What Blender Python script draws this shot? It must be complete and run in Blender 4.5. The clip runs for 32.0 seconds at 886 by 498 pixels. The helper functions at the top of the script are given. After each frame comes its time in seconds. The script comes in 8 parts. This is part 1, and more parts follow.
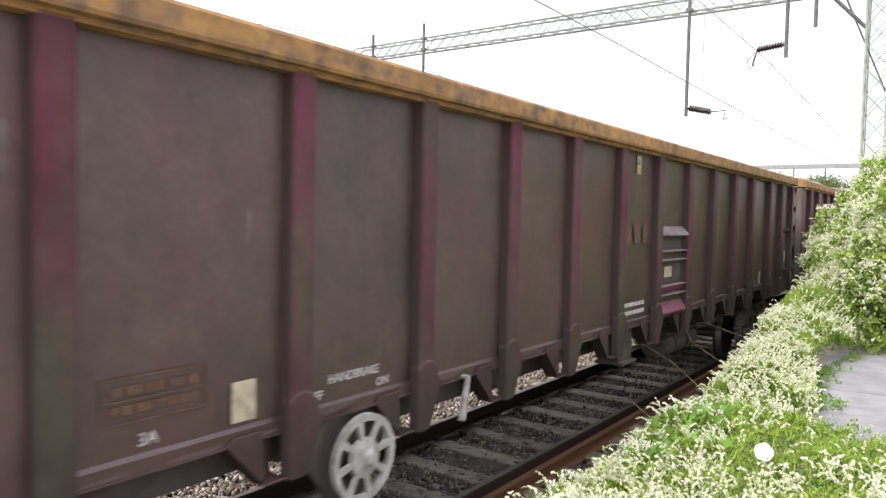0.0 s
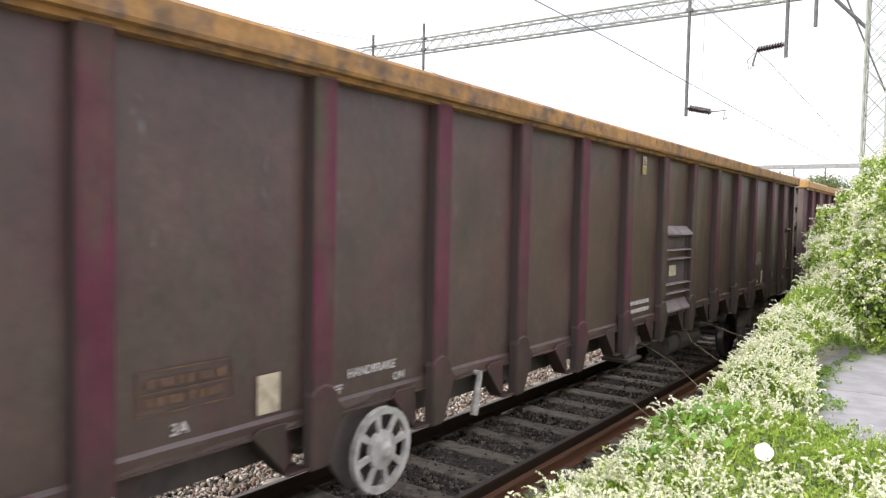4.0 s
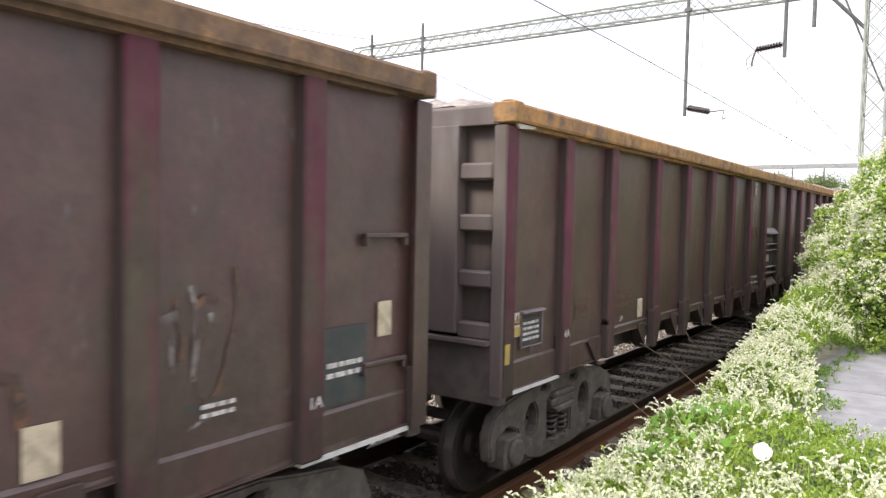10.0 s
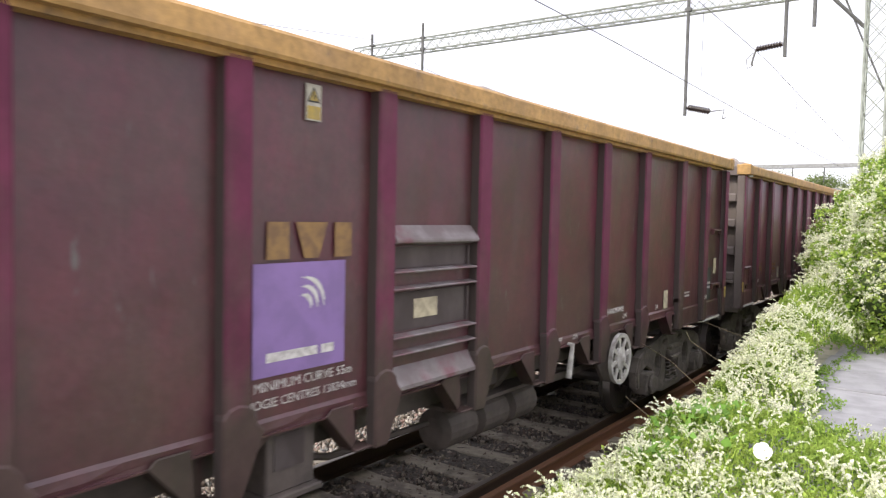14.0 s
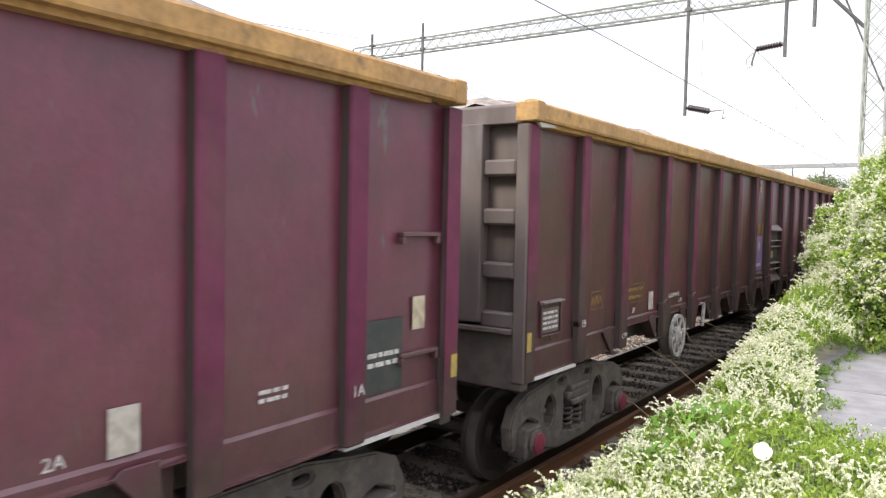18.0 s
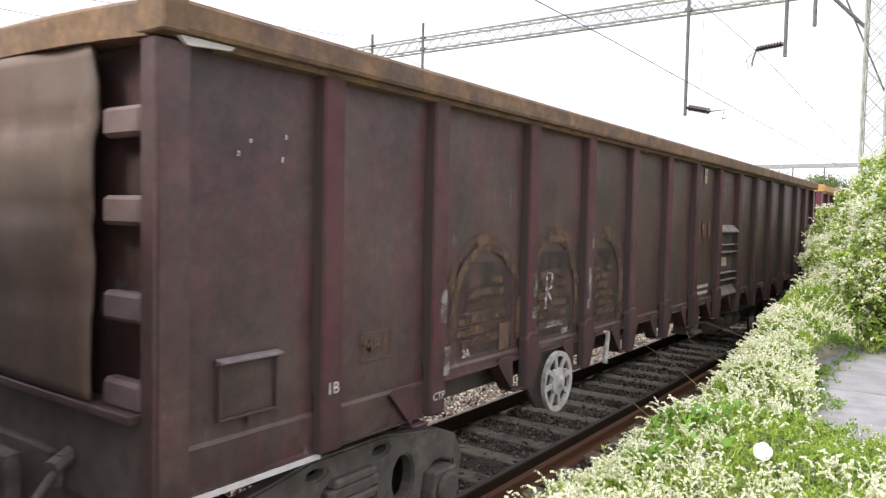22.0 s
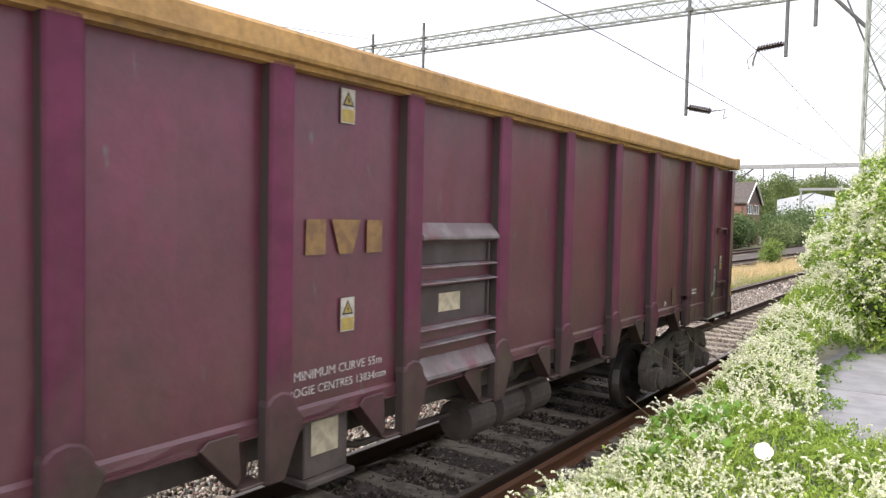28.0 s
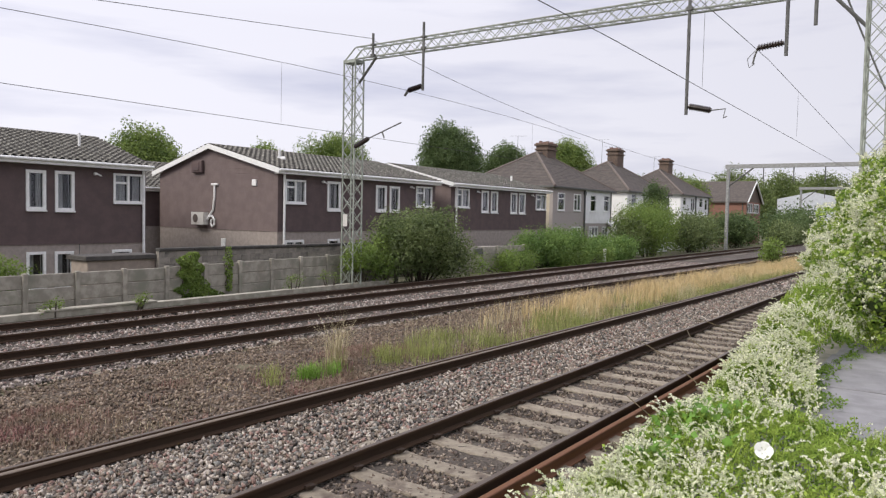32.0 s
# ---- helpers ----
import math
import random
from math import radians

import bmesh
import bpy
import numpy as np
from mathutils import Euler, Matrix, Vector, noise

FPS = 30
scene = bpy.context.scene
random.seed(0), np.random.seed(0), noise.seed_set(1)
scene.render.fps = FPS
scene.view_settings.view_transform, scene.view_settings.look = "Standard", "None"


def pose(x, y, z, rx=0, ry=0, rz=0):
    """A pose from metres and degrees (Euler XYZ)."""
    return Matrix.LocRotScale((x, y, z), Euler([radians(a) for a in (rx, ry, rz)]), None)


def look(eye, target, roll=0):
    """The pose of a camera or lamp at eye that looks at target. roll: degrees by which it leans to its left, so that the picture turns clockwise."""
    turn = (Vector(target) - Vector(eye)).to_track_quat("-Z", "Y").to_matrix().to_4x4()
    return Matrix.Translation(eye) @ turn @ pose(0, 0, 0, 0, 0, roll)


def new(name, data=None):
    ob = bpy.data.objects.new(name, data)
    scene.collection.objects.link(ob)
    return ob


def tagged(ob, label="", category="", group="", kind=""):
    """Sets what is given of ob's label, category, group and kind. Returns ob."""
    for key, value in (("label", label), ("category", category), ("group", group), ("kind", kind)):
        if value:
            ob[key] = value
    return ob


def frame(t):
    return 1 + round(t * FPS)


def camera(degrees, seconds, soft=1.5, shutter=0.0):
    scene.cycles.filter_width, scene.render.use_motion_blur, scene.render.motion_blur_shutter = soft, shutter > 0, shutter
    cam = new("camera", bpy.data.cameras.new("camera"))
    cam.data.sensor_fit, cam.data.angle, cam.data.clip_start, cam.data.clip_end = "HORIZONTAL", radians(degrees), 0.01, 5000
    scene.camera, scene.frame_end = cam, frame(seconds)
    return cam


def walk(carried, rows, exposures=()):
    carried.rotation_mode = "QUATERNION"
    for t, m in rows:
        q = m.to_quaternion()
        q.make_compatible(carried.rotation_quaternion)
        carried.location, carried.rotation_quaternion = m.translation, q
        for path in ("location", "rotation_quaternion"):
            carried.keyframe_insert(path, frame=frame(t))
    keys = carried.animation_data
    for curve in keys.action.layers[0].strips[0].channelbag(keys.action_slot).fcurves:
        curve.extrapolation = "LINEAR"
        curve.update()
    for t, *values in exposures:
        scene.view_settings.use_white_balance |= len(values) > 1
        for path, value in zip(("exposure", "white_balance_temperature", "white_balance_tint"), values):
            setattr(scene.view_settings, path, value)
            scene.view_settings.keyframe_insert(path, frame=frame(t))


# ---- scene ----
# Camera: held still on the old platform, 2.47 m above the rails of the near track.
EYE = (0.0, 0.0, 2.4667)
YAW, PITCH, ROLL = radians(35.8194), radians(-2.7265), 1.2077
cam = camera(62.9, 32.0, soft=1.25, shutter=0.12)
AIM = (-math.sin(YAW) * math.cos(PITCH), math.cos(YAW) * math.cos(PITCH), EYE[2] + math.sin(PITCH))
VIEW = look(EYE, AIM, ROLL)
# the tripod settles by a tenth of a degree: seconds, degrees to the left and up
SETTLE = ((0, 0.0, 0.12), (5.5, 0.0, 0.12), (7, -0.05, 0.075), (10, -0.09, 0.10), (14, -0.08, 0.08), (20, -0.08, 0.075), (24, -0.04, 0.075), (28, -0.01, 0.07), (30, 0.0, 0.0), (32, 0.0, 0.0))
walk(cam, [(t, VIEW @ pose(0, 0, 0, up, left, 0)) for t, left, up in SETTLE],
     exposures=[(0, 0.90), (26, 0.90), (28, 0.82), (30, 0.50), (31.2, 0.12), (32, 0.06)])

# ---- light: bright overcast afternoon ----
SUN_EL, SUN_AZ = radians(42), radians(199)
world = bpy.data.worlds.new("sky")
scene.world = world
world.use_nodes = True
wt = world.node_tree
wt.nodes.clear()


def wnode(kind, **values):
    n = wt.nodes.new(kind)
    for k, v in values.items():
        n.inputs[k].default_value = v
    return n


w_out = wnode("ShaderNodeOutputWorld")
w_bg = wnode("ShaderNodeBackground", Strength=0.1)
w_sky = wnode("ShaderNodeTexSky")
w_sky.sky_type, w_sky.sun_disc = "NISHITA", False
w_sky.sun_elevation, w_sky.sun_rotation = SUN_EL, SUN_AZ
w_sky.air_density, w_sky.dust_density = 1.0, 2.0
w_co = wnode("ShaderNodeTexCoord")
w_map = wnode("ShaderNodeMapping")
w_map.inputs["Scale"].default_value = (1.1, 1.1, 7.5)
w_map.inputs["Location"].default_value = (0.6, 0.2, 0.0)
w_n1 = wnode("ShaderNodeTexNoise", Scale=1.7, Detail=6.0, Roughness=0.5)
w_rm = wnode("ShaderNodeValToRGB")
w_rm.color_ramp.elements[0].position, w_rm.color_ramp.elements[0].color = 0.36, (5.9, 5.95, 7.35, 1)
w_rm.color_ramp.elements[1].position, w_rm.color_ramp.elements[1].color = 0.54, (8.5, 8.35, 9.25, 1)
w_mix = wnode("ShaderNodeMix")
w_mix.data_type = "RGBA"
w_mix.inputs["Factor"].default_value = 0.9
# an overcast sky is about two and a half times as bright overhead as near the horizon
w_sep = wnode("ShaderNodeSeparateXYZ")
w_grow = wnode("ShaderNodeMapRange")
w_grow.inputs["From Min"].default_value, w_grow.inputs["From Max"].default_value = 0.25, 1.0
w_grow.inputs["To Min"].default_value, w_grow.inputs["To Max"].default_value = 1.0, 2.0
# the cloud is thinner and brighter towards the west
w_west = wnode("ShaderNodeMapRange")
w_west.inputs["From Min"].default_value, w_west.inputs["From Max"].default_value = -0.9, 0.1
w_west.inputs["To Min"].default_value, w_west.inputs["To Max"].default_value = 1.12, 0.88
w_mul = wnode("ShaderNodeMath")
w_mul.operation = "MULTIPLY"
w_up = wnode("ShaderNodeMix")
w_up.data_type, w_up.blend_type = "RGBA", "MULTIPLY"
w_up.inputs["Factor"].default_value = 1.0
for a, b in ((w_co.outputs["Generated"], w_map.inputs["Vector"]), (w_map.outputs["Vector"], w_n1.inputs["Vector"]),
             (w_n1.outputs["Fac"], w_rm.inputs["Fac"]), (w_sky.outputs["Color"], w_mix.inputs["A"]),
             (w_rm.outputs["Color"], w_mix.inputs["B"]), (w_mix.outputs["Result"], w_up.inputs["A"]),
             (w_co.outputs["Generated"], w_sep.inputs["Vector"]), (w_sep.outputs["Z"], w_grow.inputs["Value"]),
             (w_sep.outputs["X"], w_west.inputs["Value"]), (w_west.outputs["Result"], w_mul.inputs[0]),
             (w_grow.outputs["Result"], w_mul.inputs[1]), (w_mul.outputs["Value"], w_up.inputs["B"]), (w_up.outputs["Result"], w_bg.inputs["Color"]),
             (w_bg.outputs["Background"], w_out.inputs["Surface"])):
    wt.links.new(a, b)
sun = new("sun", bpy.data.lights.new("sun", "SUN"))
sun.data.energy, sun.data.angle, sun.data.color = 2.1, radians(20), (1.0, 0.94, 0.84)
SUN_DIR = Vector((math.sin(SUN_AZ) * math.cos(SUN_EL), math.cos(SUN_AZ) * math.cos(SUN_EL), math.sin(SUN_EL)))
sun.matrix_world = look(SUN_DIR * 50, (0, 0, 0))
# ---- materials ----
def material(name, base, second=None, scale=8.0, rough=0.7, metal=0.0, bump=0.0, bump_scale=60.0, mix=(0.35, 0.65),
             streak=None, third=None, third_scale=2.0, third_mix=(0.5, 0.7), per_object=0.0, per_island=0.0, spec=0.5, dust=None, scratch=None, grit=0.6, mottle=None):
    """A principled material of two or three colours mixed by noise, with fine relief. streak: scale of the noise by axis."""
    m = bpy.data.materials.new(name)
    m.use_nodes = True
    t = m.node_tree
    p = t.nodes["Principled BSDF"]
    p.inputs["Roughness"].default_value, p.inputs["Metallic"].default_value = rough, metal
    p.inputs["Specular IOR Level"].default_value = spec
    co = t.nodes.new("ShaderNodeTexCoord")
    src = co.outputs["Object"]
    if per_object:
        info = t.nodes.new("ShaderNodeObjectInfo")
        add = t.nodes.new("ShaderNodeVectorMath")
        add.operation = "ADD"
        mul = t.nodes.new("ShaderNodeMath")
        mul.operation, mul.inputs[1].default_value = "MULTIPLY", 37.0
        t.links.new(info.outputs["Random"], mul.inputs[0])
        t.links.new(src, add.inputs[0])
        t.links.new(mul.outputs[0], add.inputs[1])
        src = add.outputs[0]

    def noise_at(sc, axes=None, detail=6.0, rg=grit):
        n = t.nodes.new("ShaderNodeTexNoise")
        n.inputs["Scale"].default_value, n.inputs["Detail"].default_value, n.inputs["Roughness"].default_value = sc, detail, rg
        if axes:
            mp = t.nodes.new("ShaderNodeMapping")
            mp.inputs["Scale"].default_value = axes
            t.links.new(src, mp.inputs["Vector"])
            t.links.new(mp.outputs["Vector"], n.inputs["Vector"])
        else:
            t.links.new(src, n.inputs["Vector"])
        return n.outputs["Fac"]

    def ramp(fac, lo, hi):
        r = t.nodes.new("ShaderNodeMapRange")
        r.interpolation_type = "SMOOTHSTEP"
        r.inputs["From Min"].default_value, r.inputs["From Max"].default_value = lo, hi
        t.links.new(fac, r.inputs["Value"])
        return r.outputs["Result"]

    def blend(fac, a, b):
        x = t.nodes.new("ShaderNodeMix")
        x.data_type = "RGBA"
        t.links.new(fac, x.inputs["Factor"])
        for sock, v in (("A", a), ("B", b)):
            if isinstance(v, tuple):
                x.inputs[sock].default_value = (*v, 1)
            else:
                t.links.new(v, x.inputs[sock])
        return x.outputs["Result"]

    col = None
    if second:
        col = blend(ramp(noise_at(scale, streak), *mix), base, second)
    if third:
        col = blend(ramp(noise_at(third_scale, streak), *third_mix), col or base, third)
    if scratch:
        # scrapes: short pale marks running down the sheet
        col = blend(ramp(noise_at(scratch[1], scratch[4], 3.0, 0.7), scratch[2], scratch[3]), col or base, scratch[0])
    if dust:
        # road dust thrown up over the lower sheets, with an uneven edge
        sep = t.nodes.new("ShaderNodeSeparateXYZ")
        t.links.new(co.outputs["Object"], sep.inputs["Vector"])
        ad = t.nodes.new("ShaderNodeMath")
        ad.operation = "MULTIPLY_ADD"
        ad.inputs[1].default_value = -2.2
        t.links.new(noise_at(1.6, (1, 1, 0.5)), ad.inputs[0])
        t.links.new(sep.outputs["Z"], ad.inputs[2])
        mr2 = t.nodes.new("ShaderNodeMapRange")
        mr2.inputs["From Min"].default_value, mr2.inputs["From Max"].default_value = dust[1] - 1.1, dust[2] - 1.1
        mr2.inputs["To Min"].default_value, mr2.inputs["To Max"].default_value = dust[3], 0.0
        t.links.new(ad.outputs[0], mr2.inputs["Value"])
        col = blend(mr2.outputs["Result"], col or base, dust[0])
    if mottle:
        # cloudy patches and fine speckle in the dirt: size, darkest and lightest share
        for size, lo, hi in mottle:
            hs, mv = t.nodes.new("ShaderNodeHueSaturation"), t.nodes.new("ShaderNodeMapRange")
            mv.inputs["From Min"].default_value, mv.inputs["From Max"].default_value = 0.34, 0.66
            mv.inputs["To Min"].default_value, mv.inputs["To Max"].default_value = lo, hi
            t.links.new(noise_at(size, None, 5.0, 0.66), mv.inputs["Value"])
            t.links.new(mv.outputs["Result"], hs.inputs["Value"])
            if col:
                t.links.new(col, hs.inputs["Color"])
            else:
                hs.inputs["Color"].default_value = (*base, 1)
            col = hs.outputs["Color"]
    if per_object or per_island:
        h = t.nodes.new("ShaderNodeHueSaturation")
        mr = t.nodes.new("ShaderNodeMapRange")
        amount = per_object or per_island
        mr.inputs["To Min"].default_value, mr.inputs["To Max"].default_value = 1 - amount, 1 + amount
        if per_island:
            g = t.nodes.new("ShaderNodeNewGeometry")
            t.links.new(g.outputs["Random Per Island"], mr.inputs["Value"])
        else:
            t.links.new(info.outputs["Random"], mr.inputs["Value"])
        t.links.new(mr.outputs["Result"], h.inputs["Value"])
        if col:
            t.links.new(col, h.inputs["Color"])
        else:
            h.inputs["Color"].default_value = (*base, 1)
        col = h.outputs["Color"]
    if col:
        t.links.new(col, p.inputs["Base Color"])
    else:
        p.inputs["Base Color"].default_value = (*base, 1)
    if bump:
        b = t.nodes.new("ShaderNodeBump")
        b.inputs["Strength"].default_value, b.inputs["Distance"].default_value = bump, 0.02
        t.links.new(noise_at(bump_scale, None, 4.0), b.inputs["Height"])
        t.links.new(b.outputs["Normal"], p.inputs["Normal"])
    return m


def leafy(name, a, b, scale=3.0, rough=0.55):
    """Leaves: the light also comes through them."""
    m = material(name, a, b, scale=scale, rough=rough, per_island=0.35, spec=0.3)
    t = m.node_tree
    p, out = t.nodes["Principled BSDF"], t.nodes["Material Output"]
    col = p.inputs["Base Color"].links[0].from_socket
    tr, mix = t.nodes.new("ShaderNodeBsdfTranslucent"), t.nodes.new("ShaderNodeMixShader")
    mix.inputs["Fac"].default_value = 0.42
    t.links.new(col, tr.inputs["Color"])
    t.links.new(p.outputs["BSDF"], mix.inputs[1])
    t.links.new(tr.outputs["BSDF"], mix.inputs[2])
    t.links.new(mix.outputs["Shader"], out.inputs["Surface"])
    return m


def stony(name, colours, grain=0.35):
    """Broken stone: each piece takes one of several colours, with a fine grain over it."""
    m = material(name, colours[0], rough=0.93)
    t = m.node_tree
    p = t.nodes["Principled BSDF"]
    g, ramp = t.nodes.new("ShaderNodeNewGeometry"), t.nodes.new("ShaderNodeValToRGB")
    ramp.color_ramp.interpolation = "CONSTANT"
    for i, c in enumerate(colours):
        el = ramp.color_ramp.elements[i] if i < 2 else ramp.color_ramp.elements.new(i / len(colours))
        el.position, el.color = i / len(colours), (*c, 1)
    n, mr, mul = t.nodes.new("ShaderNodeTexNoise"), t.nodes.new("ShaderNodeMapRange"), t.nodes.new("ShaderNodeHueSaturation")
    n.inputs["Scale"].default_value, n.inputs["Detail"].default_value = 60, 4
    mr.inputs["From Min"].default_value, mr.inputs["From Max"].default_value = 0.3, 0.7
    mr.inputs["To Min"].default_value, mr.inputs["To Max"].default_value = 1 - grain, 1 + grain
    co = t.nodes.new("ShaderNodeTexCoord")
    for a, b in ((g.outputs["Random Per Island"], ramp.inputs["Fac"]), (co.outputs["Object"], n.inputs["Vector"]), (n.outputs["Fac"], mr.inputs["Value"]),
                 (mr.outputs["Result"], mul.inputs["Value"]), (ramp.outputs["Color"], mul.inputs["Color"]), (mul.outputs["Color"], p.inputs["Base Color"])):
        t.links.new(a, b)
    return m


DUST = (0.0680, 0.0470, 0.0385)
SCRAPE = ((0.115, 0.098, 0.092), 3.2, 0.655, 0.74, (1, 2.8, 0.8))
paints = {
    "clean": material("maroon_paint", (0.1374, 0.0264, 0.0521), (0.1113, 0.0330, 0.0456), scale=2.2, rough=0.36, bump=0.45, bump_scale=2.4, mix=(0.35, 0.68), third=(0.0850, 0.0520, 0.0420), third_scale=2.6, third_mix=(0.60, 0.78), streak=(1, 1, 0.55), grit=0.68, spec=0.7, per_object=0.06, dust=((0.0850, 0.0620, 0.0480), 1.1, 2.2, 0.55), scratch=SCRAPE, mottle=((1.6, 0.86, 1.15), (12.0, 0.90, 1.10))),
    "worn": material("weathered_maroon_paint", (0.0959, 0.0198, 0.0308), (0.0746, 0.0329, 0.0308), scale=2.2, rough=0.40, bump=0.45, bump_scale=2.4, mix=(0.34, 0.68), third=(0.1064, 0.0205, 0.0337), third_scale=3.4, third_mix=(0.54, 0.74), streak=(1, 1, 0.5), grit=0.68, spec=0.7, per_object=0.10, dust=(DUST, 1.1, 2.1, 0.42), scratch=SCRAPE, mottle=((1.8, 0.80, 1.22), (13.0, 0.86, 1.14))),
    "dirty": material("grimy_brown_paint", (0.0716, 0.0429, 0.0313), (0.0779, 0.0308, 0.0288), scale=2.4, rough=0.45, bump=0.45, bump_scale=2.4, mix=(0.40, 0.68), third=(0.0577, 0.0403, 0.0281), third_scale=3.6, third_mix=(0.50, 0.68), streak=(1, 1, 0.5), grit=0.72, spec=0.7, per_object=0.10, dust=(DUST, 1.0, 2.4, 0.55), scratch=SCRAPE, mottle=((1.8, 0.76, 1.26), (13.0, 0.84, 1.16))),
    "dark": material("dark_brown_grime", (0.0638, 0.0412, 0.0344), (0.0788, 0.0336, 0.0332), scale=2.8, rough=0.5, bump=0.45, bump_scale=2.4, mix=(0.42, 0.62), third=(0.0736, 0.0515, 0.0405), third_scale=3.0, third_mix=(0.52, 0.68), streak=(1, 1, 0.55), grit=0.72, spec=0.5, per_object=0.08, scratch=SCRAPE, mottle=((1.7, 0.68, 1.28), (13.0, 0.80, 1.20))),
}
rib_paints = {
    "clean": material("maroon_rib_paint", (0.1371, 0.0231, 0.0599), (0.0980, 0.0421, 0.0491), scale=2.4, rough=0.5, streak=(1, 1, 0.3), mix=(0.45, 0.75), bump=0.08, bump_scale=8, per_object=0.08, spec=0.3, dust=((0.0653, 0.0630, 0.0399), 1.2, 1.9, 0.75), mottle=((4.0, 0.78, 1.2),)),
    "worn": material("worn_rib_paint", (0.1283, 0.0222, 0.0537), (0.0856, 0.0590, 0.0474), scale=2.4, rough=0.6, streak=(1, 1, 0.3), mix=(0.45, 0.75), bump=0.09, bump_scale=8, per_object=0.1, spec=0.3, dust=((0.0570, 0.0503, 0.0337), 1.25, 2.0, 0.80), mottle=((4.0, 0.78, 1.2),)),
    "dirty": material("dirty_rib_paint", (0.1092, 0.0246, 0.0424), (0.0737, 0.0640, 0.0424), scale=2.4, rough=0.65, streak=(1, 1, 0.25), mix=(0.40, 0.66), bump=0.1, bump_scale=8, per_object=0.1, spec=0.3, dust=((0.0546, 0.0436, 0.0311), 1.25, 2.0, 0.80), mottle=((4.0, 0.78, 1.2),)),
    "dark": material("dark_rib_paint", (0.0973, 0.0348, 0.0375), (0.0768, 0.0471, 0.0396), scale=3.0, rough=0.7, streak=(1, 1, 0.25), mix=(0.35, 0.7), bump=0.1, bump_scale=8, per_object=0.1, spec=0.3, dust=((0.0608, 0.0385, 0.0350), 1.2, 1.9, 0.6), mottle=((4.0, 0.78, 1.2),)),
}
rib_side_mat = material("rib_side_brown", (0.0688, 0.0515, 0.0436), (0.0952, 0.0449, 0.0476), scale=3.0, rough=0.8, streak=(1, 1, 0.2), mix=(0.5, 0.75))
rims = {
    "yellow": material("worn_yellow_rim", (0.4708, 0.2758, 0.0914), (0.3363, 0.2018, 0.0807), scale=2.5, rough=0.65, mix=(0.4, 0.75), third=(0.2287, 0.1480, 0.0807), third_scale=7.0, third_mix=(0.56, 0.75), bump=0.1, bump_scale=25, mottle=((5.0, 0.72, 1.2), (22.0, 0.8, 1.15))),
    "ochre": material("dirty_ochre_rim", (0.3632, 0.1951, 0.0605), (0.2556, 0.1480, 0.0673), scale=3.5, rough=0.75, mix=(0.4, 0.65), third=(0.1480, 0.1009, 0.0673), third_scale=7.0, third_mix=(0.5, 0.7), bump=0.12, bump_scale=25, mottle=((5.0, 0.72, 1.2), (22.0, 0.8, 1.15))),
    "brown": material("grimy_brown_rim", (0.1816, 0.1104, 0.0565), (0.1278, 0.0834, 0.0565), scale=3.5, rough=0.8, mix=(0.4, 0.65), third=(0.2690, 0.1480, 0.0605), third_scale=6.0, third_mix=(0.6, 0.75), bump=0.12, bump_scale=25, mottle=((5.0, 0.72, 1.2), (22.0, 0.8, 1.15))),
}
end_steel = material("dusty_end_steel", (0.1388, 0.1123, 0.0991), (0.0925, 0.0688, 0.0608), scale=2.0, rough=0.6, streak=(1, 1, 0.3), third=(0.16, 0.14, 0.13), third_scale=3.0, third_mix=(0.55, 0.75), bump=0.06, bump_scale=8)
under = material("brake_dust_steel", (0.1123, 0.0886, 0.0740), (0.0766, 0.0622, 0.0529), scale=6, rough=0.8, bump=0.15, bump_scale=30)
bogie_mat = material("dusty_cast_steel", (0.1427, 0.1216, 0.1018), (0.0952, 0.0806, 0.0674), scale=5, rough=0.8, bump=0.12, bump_scale=30, third=(0.1784, 0.1520, 0.1256), third_scale=9)
wheel_mat = material("dark_wheel_steel", (0.040, 0.033, 0.029), (0.060, 0.048, 0.040), scale=5, rough=0.6, metal=0.3)
tread_mat = material("bright_tread_steel", (0.35, 0.33, 0.31), rough=0.3, metal=0.9)
step_mat = material("worn_step_steel", (0.1475, 0.1156, 0.1109), (0.2242, 0.1982, 0.1912), scale=5, rough=0.6, bump=0.08, bump_scale=30, third=(0.1652, 0.0590, 0.0708), third_scale=3.0)
backing_mat = material("dusty_backing_plate", (0.0614, 0.0448, 0.0413), (0.0944, 0.0755, 0.0696), scale=3.5, rough=0.75, streak=(1, 1, 0.6), mix=(0.40, 0.72), bump=0.06, bump_scale=20)
pink_mat = material("scraped_pink_steel", (0.22, 0.035, 0.085), (0.15, 0.06, 0.075), scale=4, rough=0.55)
wheel_paint = material("dusty_white_wheel_paint", (0.50, 0.48, 0.43), (0.30, 0.275, 0.24), scale=9, rough=0.7, mix=(0.38, 0.68), bump=0.05, bump_scale=40)
rusty_sheet = material("rusty_brown_end_sheet", (0.145, 0.098, 0.072), (0.095, 0.068, 0.050), scale=2.2, rough=0.62, mix=(0.35, 0.65), third=(0.165, 0.112, 0.088), third_scale=3.0, third_mix=(0.56, 0.74), bump=0.12, bump_scale=9)
rung_dust = material("dusty_brown_rung", (0.150, 0.105, 0.095), (0.105, 0.068, 0.064), scale=4, rough=0.65, third=(0.16, 0.055, 0.065), third_scale=3.0, third_mix=(0.58, 0.72), bump=0.06, bump_scale=20)
white_paint = material("dirty_white_paint", (0.62, 0.60, 0.56), (0.42, 0.40, 0.36), scale=14, rough=0.6, mix=(0.5, 0.8))
